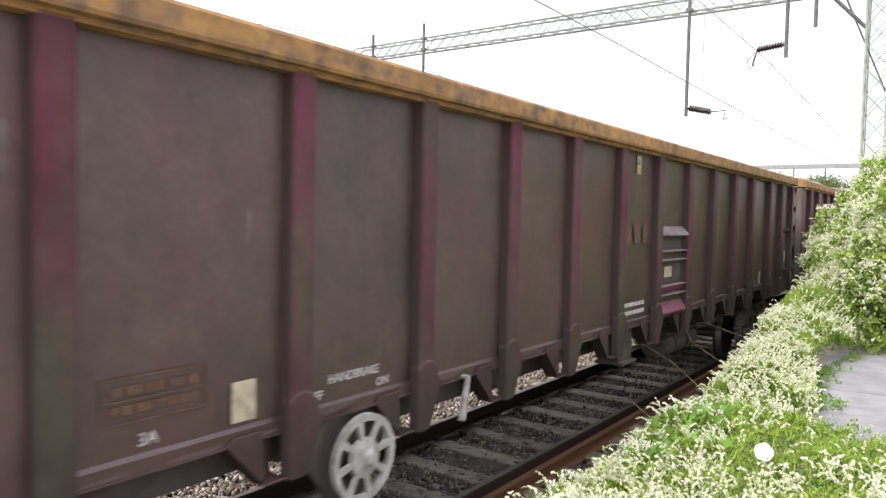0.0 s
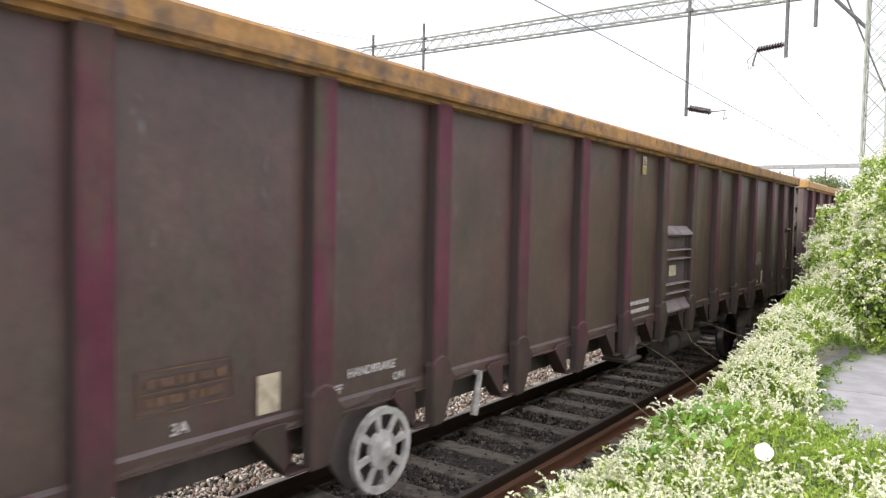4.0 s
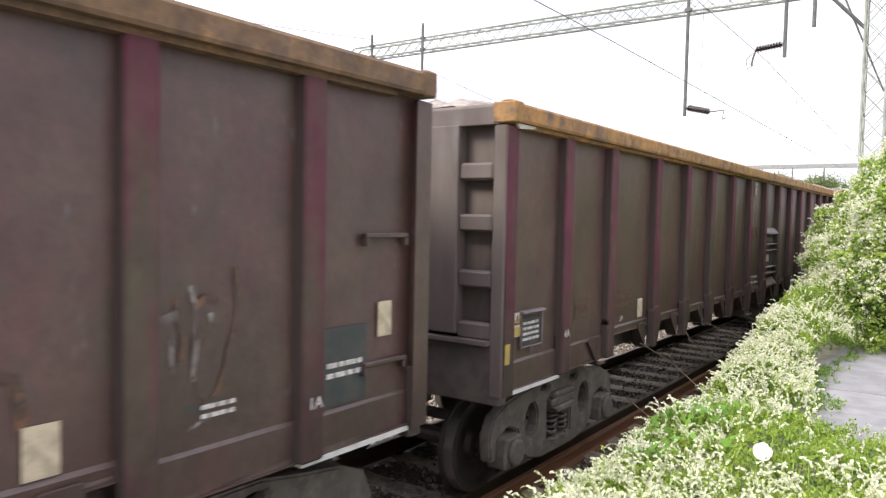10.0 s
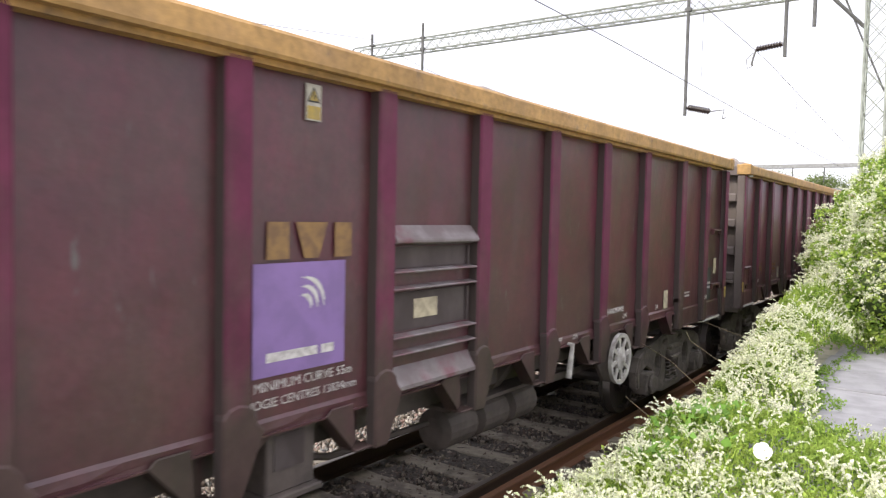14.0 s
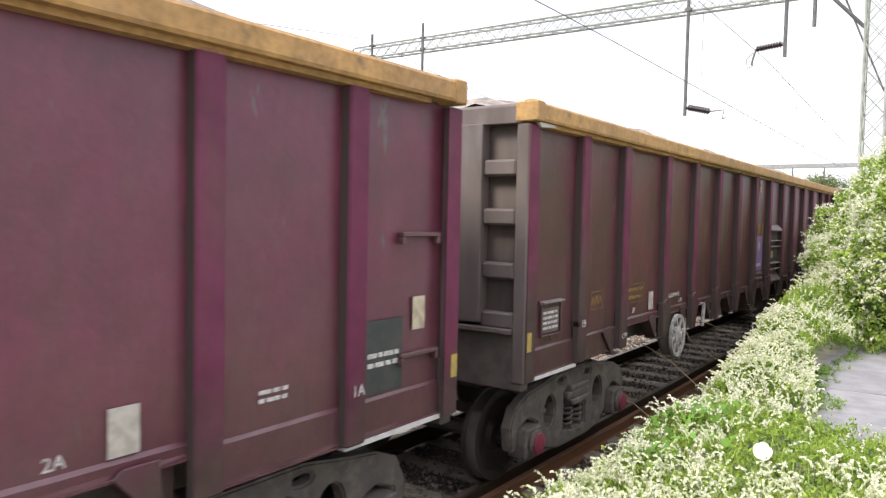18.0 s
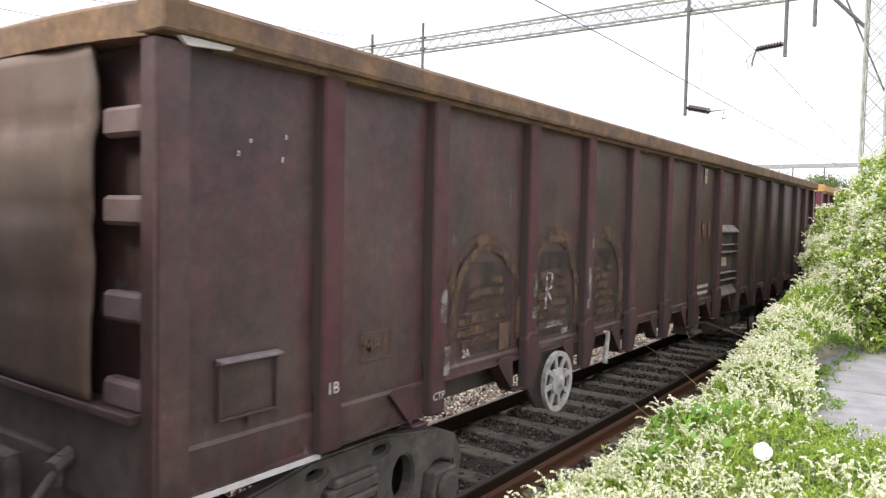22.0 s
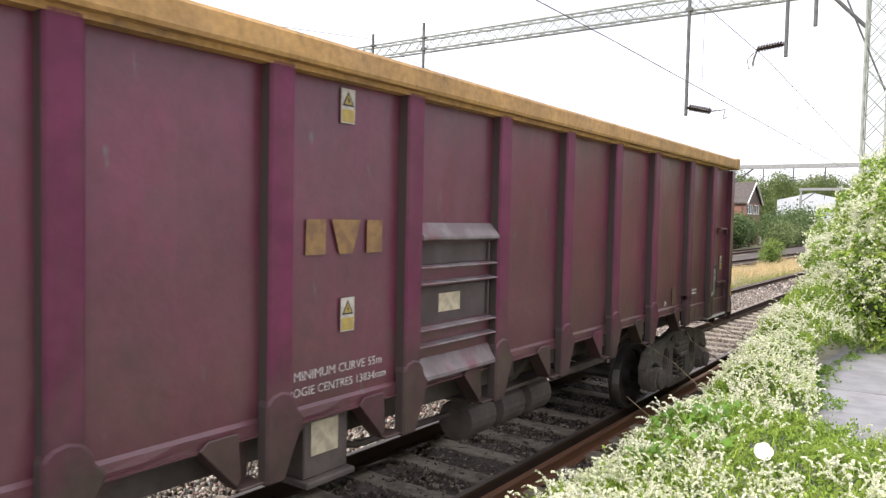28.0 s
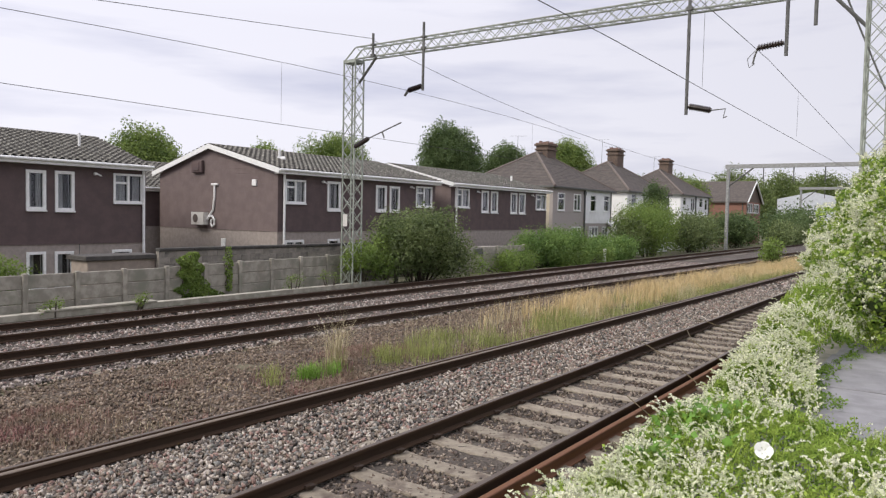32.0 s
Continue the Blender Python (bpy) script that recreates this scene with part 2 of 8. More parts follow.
card_mat = material("yellowed_card", (0.55, 0.48, 0.33), (0.38, 0.32, 0.22), scale=14, rough=0.7)
gold_mat = material("gold_lettering", (0.2875, 0.1667, 0.0575), (0.1840, 0.1035, 0.0483), scale=12, rough=0.6)
faded_gold = material("faded_gold_lettering", (0.1437, 0.0805, 0.0414), (0.0862, 0.0517, 0.0368), scale=12, rough=0.7)
white_ink = material("white_lettering", (0.66, 0.63, 0.59), (0.42, 0.39, 0.36), scale=26, rough=0.6)
sign_yellow = material("sign_yellow", (0.46, 0.33, 0.07), (0.36, 0.27, 0.09), scale=25, rough=0.6)
sign_white = material("sign_white", (0.52, 0.49, 0.41), (0.38, 0.35, 0.29), scale=18, rough=0.5)
sign_black = material("sign_black", (0.02, 0.02, 0.02), rough=0.6)
purple_mat = material("purple_vinyl", (0.2655, 0.1652, 0.3835), (0.2183, 0.1392, 0.3127), scale=5, rough=0.55)
blue_mat = material("blue_panel", (0.03, 0.20, 0.45), (0.05, 0.16, 0.30), scale=9, rough=0.5)
dark_panel = material("black_data_panel", (0.035, 0.045, 0.045), (0.06, 0.06, 0.055), scale=8, rough=0.5)
red_paint = material("red_hose_paint", (0.26, 0.035, 0.06), (0.17, 0.05, 0.06), scale=10, rough=0.5)
spoil = material("spoil_load", (0.34, 0.30, 0.26), (0.18, 0.15, 0.13), scale=9, rough=0.95, bump=0.6, bump_scale=22)
graffiti_orange = material("rusty_orange_spray", (0.170, 0.088, 0.044), (0.075, 0.050, 0.036), scale=9, rough=0.7, mix=(0.36, 0.56), grit=0.75)
graffiti_grey = material("faded_grey_spray", (0.26, 0.24, 0.22), (0.10, 0.080, 0.070), scale=9, rough=0.7, mix=(0.4, 0.6))


def worn_spray(mat, scale, lo, hi):
    """Spray paint that has mostly weathered off: patches of it are gone."""
    t = mat.node_tree
    co, n, r = t.nodes.new("ShaderNodeTexCoord"), t.nodes.new("ShaderNodeTexNoise"), t.nodes.new("ShaderNodeMapRange")
    n.inputs["Scale"].default_value, n.inputs["Detail"].default_value = scale, 6.0
    r.inputs["From Min"].default_value, r.inputs["From Max"].default_value = lo, hi
    t.links.new(co.outputs["Object"], n.inputs["Vector"])
    t.links.new(n.outputs["Fac"], r.inputs["Value"])
    t.links.new(r.outputs["Result"], t.nodes["Principled BSDF"].inputs["Alpha"])
    return mat


worn_spray(graffiti_orange, 5.0, 0.34, 0.58)
worn_spray(graffiti_grey, 7.0, 0.34, 0.58)
graffiti_dark = worn_spray(material("dark_spray", (0.034, 0.027, 0.022), (0.042, 0.031, 0.025), scale=6, rough=0.7), 4.0, 0.36, 0.80)
rust_smear = worn_spray(material("rust_smear_spray", (0.155, 0.080, 0.042), (0.095, 0.056, 0.036), scale=6, rough=0.75), 4.5, 0.38, 0.68)
rail_side = material("rusty_rail", (0.0644, 0.0379, 0.0230), (0.0391, 0.0264, 0.0184), scale=5, rough=0.9, spec=0.2, bump=0.08, bump_scale=40)
rail_rust = material("bright_rust_rail", (0.1680, 0.0680, 0.0288), (0.1040, 0.0464, 0.0240), scale=4, rough=0.8, bump=0.1, bump_scale=40)
rail_top = material("running_steel", (0.15, 0.115, 0.090), (0.09, 0.068, 0.052), scale=3, rough=0.5, metal=0.5)
sleeper_mat = material("sleeper_concrete", (0.30, 0.26, 0.20), (0.22, 0.185, 0.14), scale=9, rough=0.9, bump=0.2, bump_scale=45, per_object=0.16, third=(0.12, 0.09, 0.07), third_scale=3.0)
clip_mat = material("rusty_clip", (0.055, 0.036, 0.026), rough=0.7, metal=0.3)
stone_mat = stony("ballast_stone", ((0.2520, 0.2072, 0.1658), (0.1512, 0.1254, 0.1053), (0.3700, 0.3200, 0.2750), (0.2800, 0.1850, 0.1550), (0.0900, 0.0800, 0.0720), (0.1882, 0.1850, 0.1680), (0.4700, 0.4200, 0.3600), (0.1960, 0.1568, 0.1210)))
stone_dark = stony("oily_ballast_stone", ((0.17, 0.135, 0.105), (0.10, 0.08, 0.065), (0.24, 0.195, 0.155), (0.13, 0.095, 0.075), (0.075, 0.062, 0.052), (0.30, 0.25, 0.20)))
stone_brown = stony("brown_ballast_stone", ((0.183, 0.136, 0.095), (0.112, 0.081, 0.059), (0.234, 0.178, 0.128), (0.090, 0.067, 0.050), (0.160, 0.114, 0.086), (0.285, 0.228, 0.175), (0.139, 0.105, 0.074)))
stone_pale = stony("pale_ballast_stone", ((0.30, 0.245, 0.21), (0.19, 0.16, 0.14), (0.38, 0.33, 0.295), (0.27, 0.19, 0.165), (0.15, 0.13, 0.12), (0.44, 0.39, 0.35)))
# bed coloured darker than its stones, for the shade in the gaps
ballast_mat = material("ballast_bed", (0.10, 0.082, 0.066), (0.045, 0.037, 0.030), scale=26, rough=0.95, bump=0.8, bump_scale=24, mix=(0.4, 0.6), third=(0.13, 0.10, 0.085), third_scale=1.2)
brown_bed = material("brown_fine_bed", (0.12, 0.090, 0.066), (0.062, 0.047, 0.036), scale=30, rough=0.97, bump=0.8, bump_scale=28, mix=(0.4, 0.6), third=(0.12, 0.105, 0.06), third_scale=0.8)
soil_mat = material("grassy_soil", (0.11, 0.10, 0.055), (0.07, 0.075, 0.03), scale=1.5, rough=0.95, bump=0.6, bump_scale=12, third=(0.14, 0.12, 0.08), third_scale=0.4)
concrete = material("grey_concrete", (0.3840, 0.3549, 0.2970), (0.2534, 0.2341, 0.1930), scale=3, rough=0.9, bump=0.15, bump_scale=35, third=(0.2304, 0.2266, 0.1782), third_scale=1.1, per_object=0.10)
paving = material("grey_paving", (0.27, 0.265, 0.27), (0.205, 0.20, 0.205), scale=4, rough=0.85, bump=0.1, bump_scale=60, per_object=0.06)
galv = material("galvanised_steel", (0.36, 0.37, 0.36), (0.25, 0.25, 0.24), scale=6, rough=0.6, metal=0.35, bump=0.04, bump_scale=60)
galv_green = material("green_grey_steel", (0.38, 0.41, 0.36), (0.27, 0.29, 0.25), scale=5, rough=0.65, metal=0.2)
tube_mat = material("dull_tube_steel", (0.16, 0.16, 0.15), (0.10, 0.10, 0.095), scale=6, rough=0.6, metal=0.3)
porcelain = material("brown_porcelain", (0.035, 0.024, 0.022), rough=0.25)
wire_mat = material("copper_wire", (0.085, 0.08, 0.08), rough=0.6, metal=0.4)
# ---- mesh helpers ----
class Shape:
    """Vertices and faces of one mesh."""

    def __init__(self):
        self.v, self.f = [], []

    def add(self, verts, faces):
        n = len(self.v)
        self.v += [tuple(p) for p in verts]
        self.f += [tuple(i + n for i in face) for face in faces]
        return self

    def box(self, x0, x1, y0, y1, z0, z1):
        p = [(x, y, z) for x in (x0, x1) for y in (y0, y1) for z in (z0, z1)]
        return self.add(p, [(0, 1, 3, 2), (4, 6, 7, 5), (0, 4, 5, 1), (2, 3, 7, 6), (0, 2, 6, 4), (1, 5, 7, 3)])

    def prism(self, poly, axis, a, b):
        """A polygon extruded along an axis from a to b; the polygon's two numbers are the other axes in order."""
        def at(p, q):
            return {"x": (q, p[0], p[1]), "y": (p[0], q, p[1]), "z": (p[0], p[1], q)}[axis]
        n = len(poly)
        pts = [at(p, a) for p in poly] + [at(p, b) for p in poly]
        return self.add(pts, [tuple(range(n))[::-1], tuple(range(n, 2 * n))] + [(i, (i + 1) % n, n + (i + 1) % n, n + i) for i in range(n)])

    def tube(self, a, b, r, n=8, r2=None):
        a, b = Vector(a), Vector(b)
        d = (b - a).normalized()
        u = d.orthogonal().normalized()
        w = d.cross(u)
        r2 = r if r2 is None else r2
        ring = [(u * math.cos(i * math.tau / n) + w * math.sin(i * math.tau / n)) for i in range(n)]
        pts = [a + q * r for q in ring] + [b + q * r2 for q in ring]
        return self.add(pts, [tuple(range(n))[::-1], tuple(range(n, 2 * n))] + [(i, (i + 1) % n, n + (i + 1) % n, n + i) for i in range(n)])

    def pipe(self, pts, r, n=6):
        """A tube swept along points, in one piece."""
        pts = [Vector(p) for p in pts]
        ways = [(b - a).normalized() for a, b in zip(pts, pts[1:])]
        u = ways[0].orthogonal().normalized()
        rings = []
        for i, p in enumerate(pts):
            d = (ways[max(i - 1, 0)] + ways[min(i, len(ways) - 1)]).normalized()
            u = (u - d * u.dot(d)).normalized()
            w = d.cross(u)
            rings += [p + (u * math.cos(k * math.tau / n) + w * math.sin(k * math.tau / n)) * r for k in range(n)]
        m = len(pts)
        faces = [(j * n + i, j * n + (i + 1) % n, (j + 1) * n + (i + 1) % n, (j + 1) * n + i) for j in range(m - 1) for i in range(n)]
        return self.add(rings, faces + [tuple(range(n))[::-1], tuple(range((m - 1) * n, m * n))])

    def lathe(self, profile, centre, axis="x", n=20):
        """profile: (along the axis, radius) pairs, turned round an axis through centre."""
        rings = []
        for s, r in profile:
            for i in range(n):
                c, q = r * math.cos(i * math.tau / n), r * math.sin(i * math.tau / n)
                p = {"x": (s, c, q), "y": (c, s, q), "z": (c, q, s)}[axis]
                rings.append((p[0] + centre[0], p[1] + centre[1], p[2] + centre[2]))
        k = len(profile)
        faces = [(j * n + i, j * n + (i + 1) % n, (j + 1) * n + (i + 1) % n, (j + 1) * n + i) for j in range(k - 1) for i in range(n)]
        faces += [tuple(range(n))[::-1], tuple(range((k - 1) * n, k * n))]
        return self.add(rings, faces)

    def mesh(self, name, mat=None, bevel=0.0, smooth=False):
        me = bpy.data.meshes.new(name)
        me.from_pydata(self.v, [], self.f)
        bm = bmesh.new()
        bm.from_mesh(me)
        bmesh.ops.recalc_face_normals(bm, faces=bm.faces)
        if bevel:
            edges = [e for e in bm.edges if len(e.link_faces) == 2 and e.calc_face_angle(0) > 0.6]
            bmesh.ops.bevel(bm, geom=edges, offset=bevel, segments=1, affect="EDGES", clamp_overlap=True)
        bm.to_mesh(me)
        bm.free()
        if smooth:
            me.polygons.foreach_set("use_smooth", [True] * len(me.polygons))
        if mat:
            me.materials.append(mat)
        return me


def put(name, mesh, parent=None, at=(0, 0, 0), label=""):
    ob = new(name, mesh)
    ob.location = at
    if parent:
        ob.parent = parent
    if label:
        ob["label"] = label
    return ob


def part(name, shape, mat, parent=None, label="", bevel=0.0, at=(0, 0, 0), smooth=False):
    return put(name, shape.mesh(name, mat, bevel, smooth), parent, at, label)


def empty(name, at=(0, 0, 0)):
    ob = new(name)
    ob.location = at
    ob.empty_display_size = 0.2
    return ob


def cloud_mesh(name, verts, per, faces_of_one, mat):
    """Many alike small pieces as one mesh: verts (n, per, 3), the faces of one piece over its own vertices."""
    n = len(verts)
    faces = np.asarray(faces_of_one)
    k = faces.shape[1]
    idx = (faces[None] + (np.arange(n) * per)[:, None, None]).reshape(-1)
    me = bpy.data.meshes.new(name)
    me.vertices.add(n * per)
    me.vertices.foreach_set("co", np.asarray(verts, dtype=np.float32).reshape(-1))
    nf = n * len(faces)
    me.loops.add(nf * k)
    me.loops.foreach_set("vertex_index", idx.astype(np.int32))
    me.polygons.add(nf)
    me.polygons.foreach_set("loop_start", np.arange(0, nf * k, k, dtype=np.int32))
    me.update(calc_edges=True)
    me.validate()
    if mat:
        me.materials.append(mat)
    return me


def unit(v):
    return v / np.maximum(np.linalg.norm(v, axis=-1, keepdims=True), 1e-9)


def leaf_cloud(name, pos, size, rng, mat, out=None, aspect=0.55, spread=1.0):
    """Pointed leaves, folded along the midrib, at the given places; out: the way they tend to face."""
    n = len(pos)
    nrm = rng.normal(size=(n, 3))
    if out is not None:
        nrm = unit(nrm) * spread + out
    nrm = unit(nrm)
    t = unit(np.cross(nrm, rng.normal(size=(n, 3))))
    s = np.cross(nrm, t)
    ln = (size * rng.uniform(0.6, 1.35, n))[:, None]
    wd = ln * aspect
    v = np.stack([pos - t * ln * 0.5, pos + s * wd * 0.5 - nrm * ln * 0.08, pos + t * ln * 0.5, pos - s * wd * 0.5 - nrm * ln * 0.08], 1)
    return cloud_mesh(name, v, 4, [(0, 1, 2), (0, 2, 3)], mat)


def stone_cloud(name, pos, size, rng, mat):
    """Angular stones: squashed, skewed octahedra."""
    n = len(pos)
    base = np.array([(1, 0, 0), (-1, 0, 0), (0, 1, 0), (0, -1, 0), (0, 0, 1), (0, 0, -1)], float)
    v = base[None] * rng.uniform(0.6, 1.3, (n, 6, 1)) + rng.normal(scale=0.22, size=(n, 6, 3))
    q = unit(rng.normal(size=(n, 4)))
    w, x, y, z = q.T
    rot = np.stack([np.stack([1 - 2 * (y * y + z * z), 2 * (x * y - z * w), 2 * (x * z + y * w)], 1),
                    np.stack([2 * (x * y + z * w), 1 - 2 * (x * x + z * z), 2 * (y * z - x * w)], 1),
                    np.stack([2 * (x * z - y * w), 2 * (y * z + x * w), 1 - 2 * (x * x + y * y)], 1)], 1)
    v = np.einsum("nij,nkj->nki", rot, v * np.array([1.0, 0.8, 0.65]))
    v = v * (size * rng.uniform(0.6, 1.3, n))[:, None, None] + pos[:, None]
    f = [(0, 2, 4), (2, 1, 4), (1, 3, 4), (3, 0, 4), (2, 0, 5), (1, 2, 5), (3, 1, 5), (0, 3, 5)]
    return cloud_mesh(name, v, 6, f, mat)


def blade_cloud(name, pos, height, rng, mat, width=0.006, lean=0.35):
    """Grass blades of two joints."""
    n = len(pos)
    a = rng.uniform(0, math.tau, n)
    d = np.stack([np.cos(a), np.sin(a), np.zeros(n)], 1)
    s = np.stack([-np.sin(a), np.cos(a), np.zeros(n)], 1) * width
    h = (height * rng.uniform(0.55, 1.2, n))[:, None]
    up = np.array([0, 0, 1.0])
    l = (lean * rng.uniform(0.1, 1.0, n))[:, None]
    mid = pos + up * h * 0.6 + d * h * l * 0.3
    tip = pos + up * h * (1 - 0.25 * l) + d * h * l
    v = np.stack([pos - s, pos + s, mid - s * 0.8, mid + s * 0.8, tip - s * 0.15, tip + s * 0.15], 1)
    return cloud_mesh(name, v, 6, [(0, 1, 3, 2), (2, 3, 5, 4)], mat)


TEXTS = {}


def text_mesh(words, size, mat, bold=0.0):
    key = (words, round(size, 4), mat.name)
    if key not in TEXTS:
        cu = bpy.data.curves.new("lettering", "FONT")
        cu.body, cu.size, cu.align_x, cu.align_y = words, size, "CENTER", "CENTER"
        cu.resolution_u, cu.offset, cu.extrude = 2, bold, 0.0006
        ob = new("lettering", cu)
        me = bpy.data.meshes.new_from_object(ob.evaluated_get(bpy.context.evaluated_depsgraph_get()))
        bpy.data.objects.remove(ob)
        bpy.data.curves.remove(cu)
        me.materials.clear()
        me.materials.append(mat)
        TEXTS[key] = me
    return TEXTS[key]


SIDE_ON = Euler((radians(90), 0, radians(90)))


def letter(words, size, mat, parent, x, y, z, bold=0.0, tilt=0.0):
    ob = put("lettering", text_mesh(words, size, mat, bold), parent, (x, y, z))
    ob.rotation_euler = SIDE_ON
    return ob
# ---- the ground, the beds of the tracks and the rails ----
TRACK_X, GAUGE = -4.28, 1.505
FAR_Z = -0.25
Y0, Y1 = -230.0, 330.0


def sheet(name, profile, ys, mat, jitter=0.0, seed=3):
    """A strip of ground: profile of (x, z), swept along y."""
    rng = np.random.default_rng(seed)
    pts = [(x, y, z + (rng.normal() * jitter if jitter else 0)) for y in ys for x, z in profile]
    k = len(profile)
    s = Shape().add(pts, [(j * k + i, j * k + i + 1, (j + 1) * k + i + 1, (j + 1) * k + i) for j in range(len(ys) - 1) for i in range(k - 1)])
    return part(name, s, mat)


def ground_z(x):
    return float(np.interp(x, [-60, -40, -26, -22.5, -20.8, -19.6, -18.6, -12.2, -11.2, -7.6, -6.8, -3.3, -2.5, -2.0, 0], [-1.3, -1.2, -1.1, -0.85, -0.62, -0.56, -0.47, -0.47, -0.43, -0.30, -0.23, -0.23, -0.27, -0.32, -0.32]))


xs_wide = [-900, -300, -120, -60, -40, -30, -26, -24, -22.5, -20.8, -19.6, -18.6, -12.2, -11.2, -7.6, -6.8, -3.3, -2.5, -2.0, 0, 30, 120, 400, 900]
ground = sheet("ground", [(x, ground_z(x) - 0.03) for x in xs_wide], [-900, -300, -100, -40, -10, 0, 10, 20, 40, 70, 110, 160, 240, 400, 900], soil_mat)
tagged(ground, "rough soil with sparse grass beside the railway", "ground", kind="structure")

near_xs = [round(x, 2) for x in np.arange(-7.4, -2.35, 0.28)]
near_bed = sheet("ballast", [(x, ground_z(x) + 0.01) for x in near_xs], [Y0, -60, -20] + list(np.arange(-6, 30, 0.4)) + [36, 44, 60, 90, 140, Y1], ballast_mat, 0.012)
tagged(near_bed, "grey crushed stone ballast under the near track", "ballast", kind="structure")
mid_bed = sheet("ballast", [(x, ground_z(x) + 0.012) for x in np.arange(-12.0, -7.38, 0.3)], [Y0, -60, -20] + list(np.arange(-6, 30, 0.5)) + [36, 44, 60, 90, 140, Y1], brown_bed, 0.015, 4)
tagged(mid_bed, "brown fine stone between the tracks, with dry weeds", "ballast", kind="structure")
far_bed = sheet("ballast", [(x, ground_z(x) + 0.012) for x in np.arange(-19.4, -11.9, 0.5)], [Y0, -60, -20] + list(np.arange(-6, 60, 1.0)) + [70, 90, 140, Y1], ballast_mat, 0.015, 5)
tagged(far_bed, "grey stone ballast under the two far tracks", "ballast", kind="structure")

RAIL = [(-0.070, -0.158), (0.070, -0.158), (0.070, -0.146), (0.012, -0.125), (0.010, -0.048), (0.036, -0.036), (0.036, -0.008), (0.028, 0.0), (-0.028, 0.0), (-0.036, -0.008), (-0.036, -0.036), (-0.010, -0.048), (-0.012, -0.125), (-0.070, -0.146)]


def rail_mesh(name, mat, shiny=True):
    """A flat-bottomed rail along y, one metre per unit, from 0 to the length of the line."""
    s = Shape().prism(RAIL, "y", 0, 1)
    me = s.mesh(name, mat)
    if shiny:
        me.materials.append(rail_top)
        for p in me.polygons:
            if p.normal.z > 0.9 and p.center.z > -0.003:
                p.material_index = 1
    return me


def lay_rail(parent, x0, slope, z, mesh, ya=Y0, yb=Y1, label=""):
    ob = put("rail", mesh, parent, (x0 + slope * ya, ya, z), label)
    ob.scale = (1, yb - ya, 1)
    ob.rotation_euler = (0, 0, -math.atan(slope))
    return ob


worn_rail, rusty_rail, old_rail = rail_mesh("rail", rail_side), rail_mesh("rail", rail_side), rail_mesh("rail", rail_rust, False)
sleeper_shape = Shape().prism([(-1.25, -0.20), (1.25, -0.20), (1.25, -0.01), (0.85, 0.0), (0.45, -0.028), (-0.45, -0.028), (-0.85, 0.0), (-1.25, -0.01)], "y", -0.13, 0.13)
sleeper_me = sleeper_shape.mesh("sleeper", sleeper_mat, bevel=0.012)
clip_me = Shape().box(-0.10, -0.05, -0.05, 0.05, -0.01, 0.03).box(0.05, 0.10, -0.05, 0.05, -0.01, 0.03).tube((-0.11, -0.04, 0.02), (-0.11, 0.05, 0.03), 0.010).tube((0.11, 0.05, 0.02), (0.11, -0.04, 0.03), 0.010).mesh("rail_clip", clip_mat)


def track(name, x0, slope, z, label, y_a, y_b, step=0.68, clips=False):
    t = empty(name, (0, 0, 0))
    tagged(t, label, "railway track", group="tracks", kind="structure")
    for side in (-1, 1):
        lay_rail(t, x0 + side * GAUGE / 2, slope, z, worn_rail if clips else rusty_rail)
    rng = random.Random(7)
    y = y_a
    while y < y_b:
        o = put("sleeper", sleeper_me, t, (x0 + slope * y + rng.uniform(-0.02, 0.02), y, z - (0.165 if clips else 0.205) + rng.uniform(-0.006, 0.004)))
        o.rotation_euler = (0, 0, rng.uniform(-0.012, 0.012) - math.atan(slope))
        if clips and 2 < y < 16:
            for side in (-1, 1):
                put("rail_clip", clip_me, t, (x0 + side * GAUGE / 2, y, z - 0.155))
        y += step
    return t


track("railway_track", TRACK_X, 0.0, 0.0, "near railway track with dark worn rails on concrete sleepers", -6.1, 62, clips=True)
track("railway_track", -13.78, 0.03, FAR_Z, "far railway track with dark rusty rails in stone ballast", -2, 70)
track("railway_track", -17.02, 0.0, FAR_Z, "farthest railway track with dark rusty rails beside the fence", -2, 70)
old = put("rail", old_rail, None, (-3.375, Y0, -0.035))
old.scale, old.rotation_euler = (1, 330, 1), (0, 0, 0)
tagged(old, "loose rusty orange-brown spare rail lying beside the near track", "rail")
# lighter brown head: wear and the lit strip along its edge, in one colour
rubbed_lit_rail = rail_mesh("rail", rail_side)
rubbed_lit_rail.materials[1] = material("rubbed_lit_steel", (0.17, 0.125, 0.088), (0.12, 0.088, 0.062), scale=3, rough=0.55, bump=0.05, bump_scale=20)
for p in rubbed_lit_rail.polygons:
    if abs(p.normal.x) > 0.5 and p.normal.z > 0.3 and p.center.z > -0.01:
        p.material_index = 1
third = put("rail", rubbed_lit_rail, None, (-7.22 - 0.0145 * 230, Y0, -0.03))
third.scale, third.rotation_euler = (1, 560, 1), (0, 0, -math.atan(0.0145))
tagged(third, "dark rail with a rubbed, lit-toned brown head lying along the ballast shoulder", "rail")
fourth = put("rail", worn_rail, None, (-7.36 - 0.0145 * 230, Y0, -0.035))
fourth.scale, fourth.rotation_euler = (1, 560, 1), (0, 0, -math.atan(0.0145))
tagged(fourth, "dark rusty check rail close beside the rubbed, lit-toned one", "rail")

# ---- loose ballast stones ----
rng = np.random.default_rng(11)


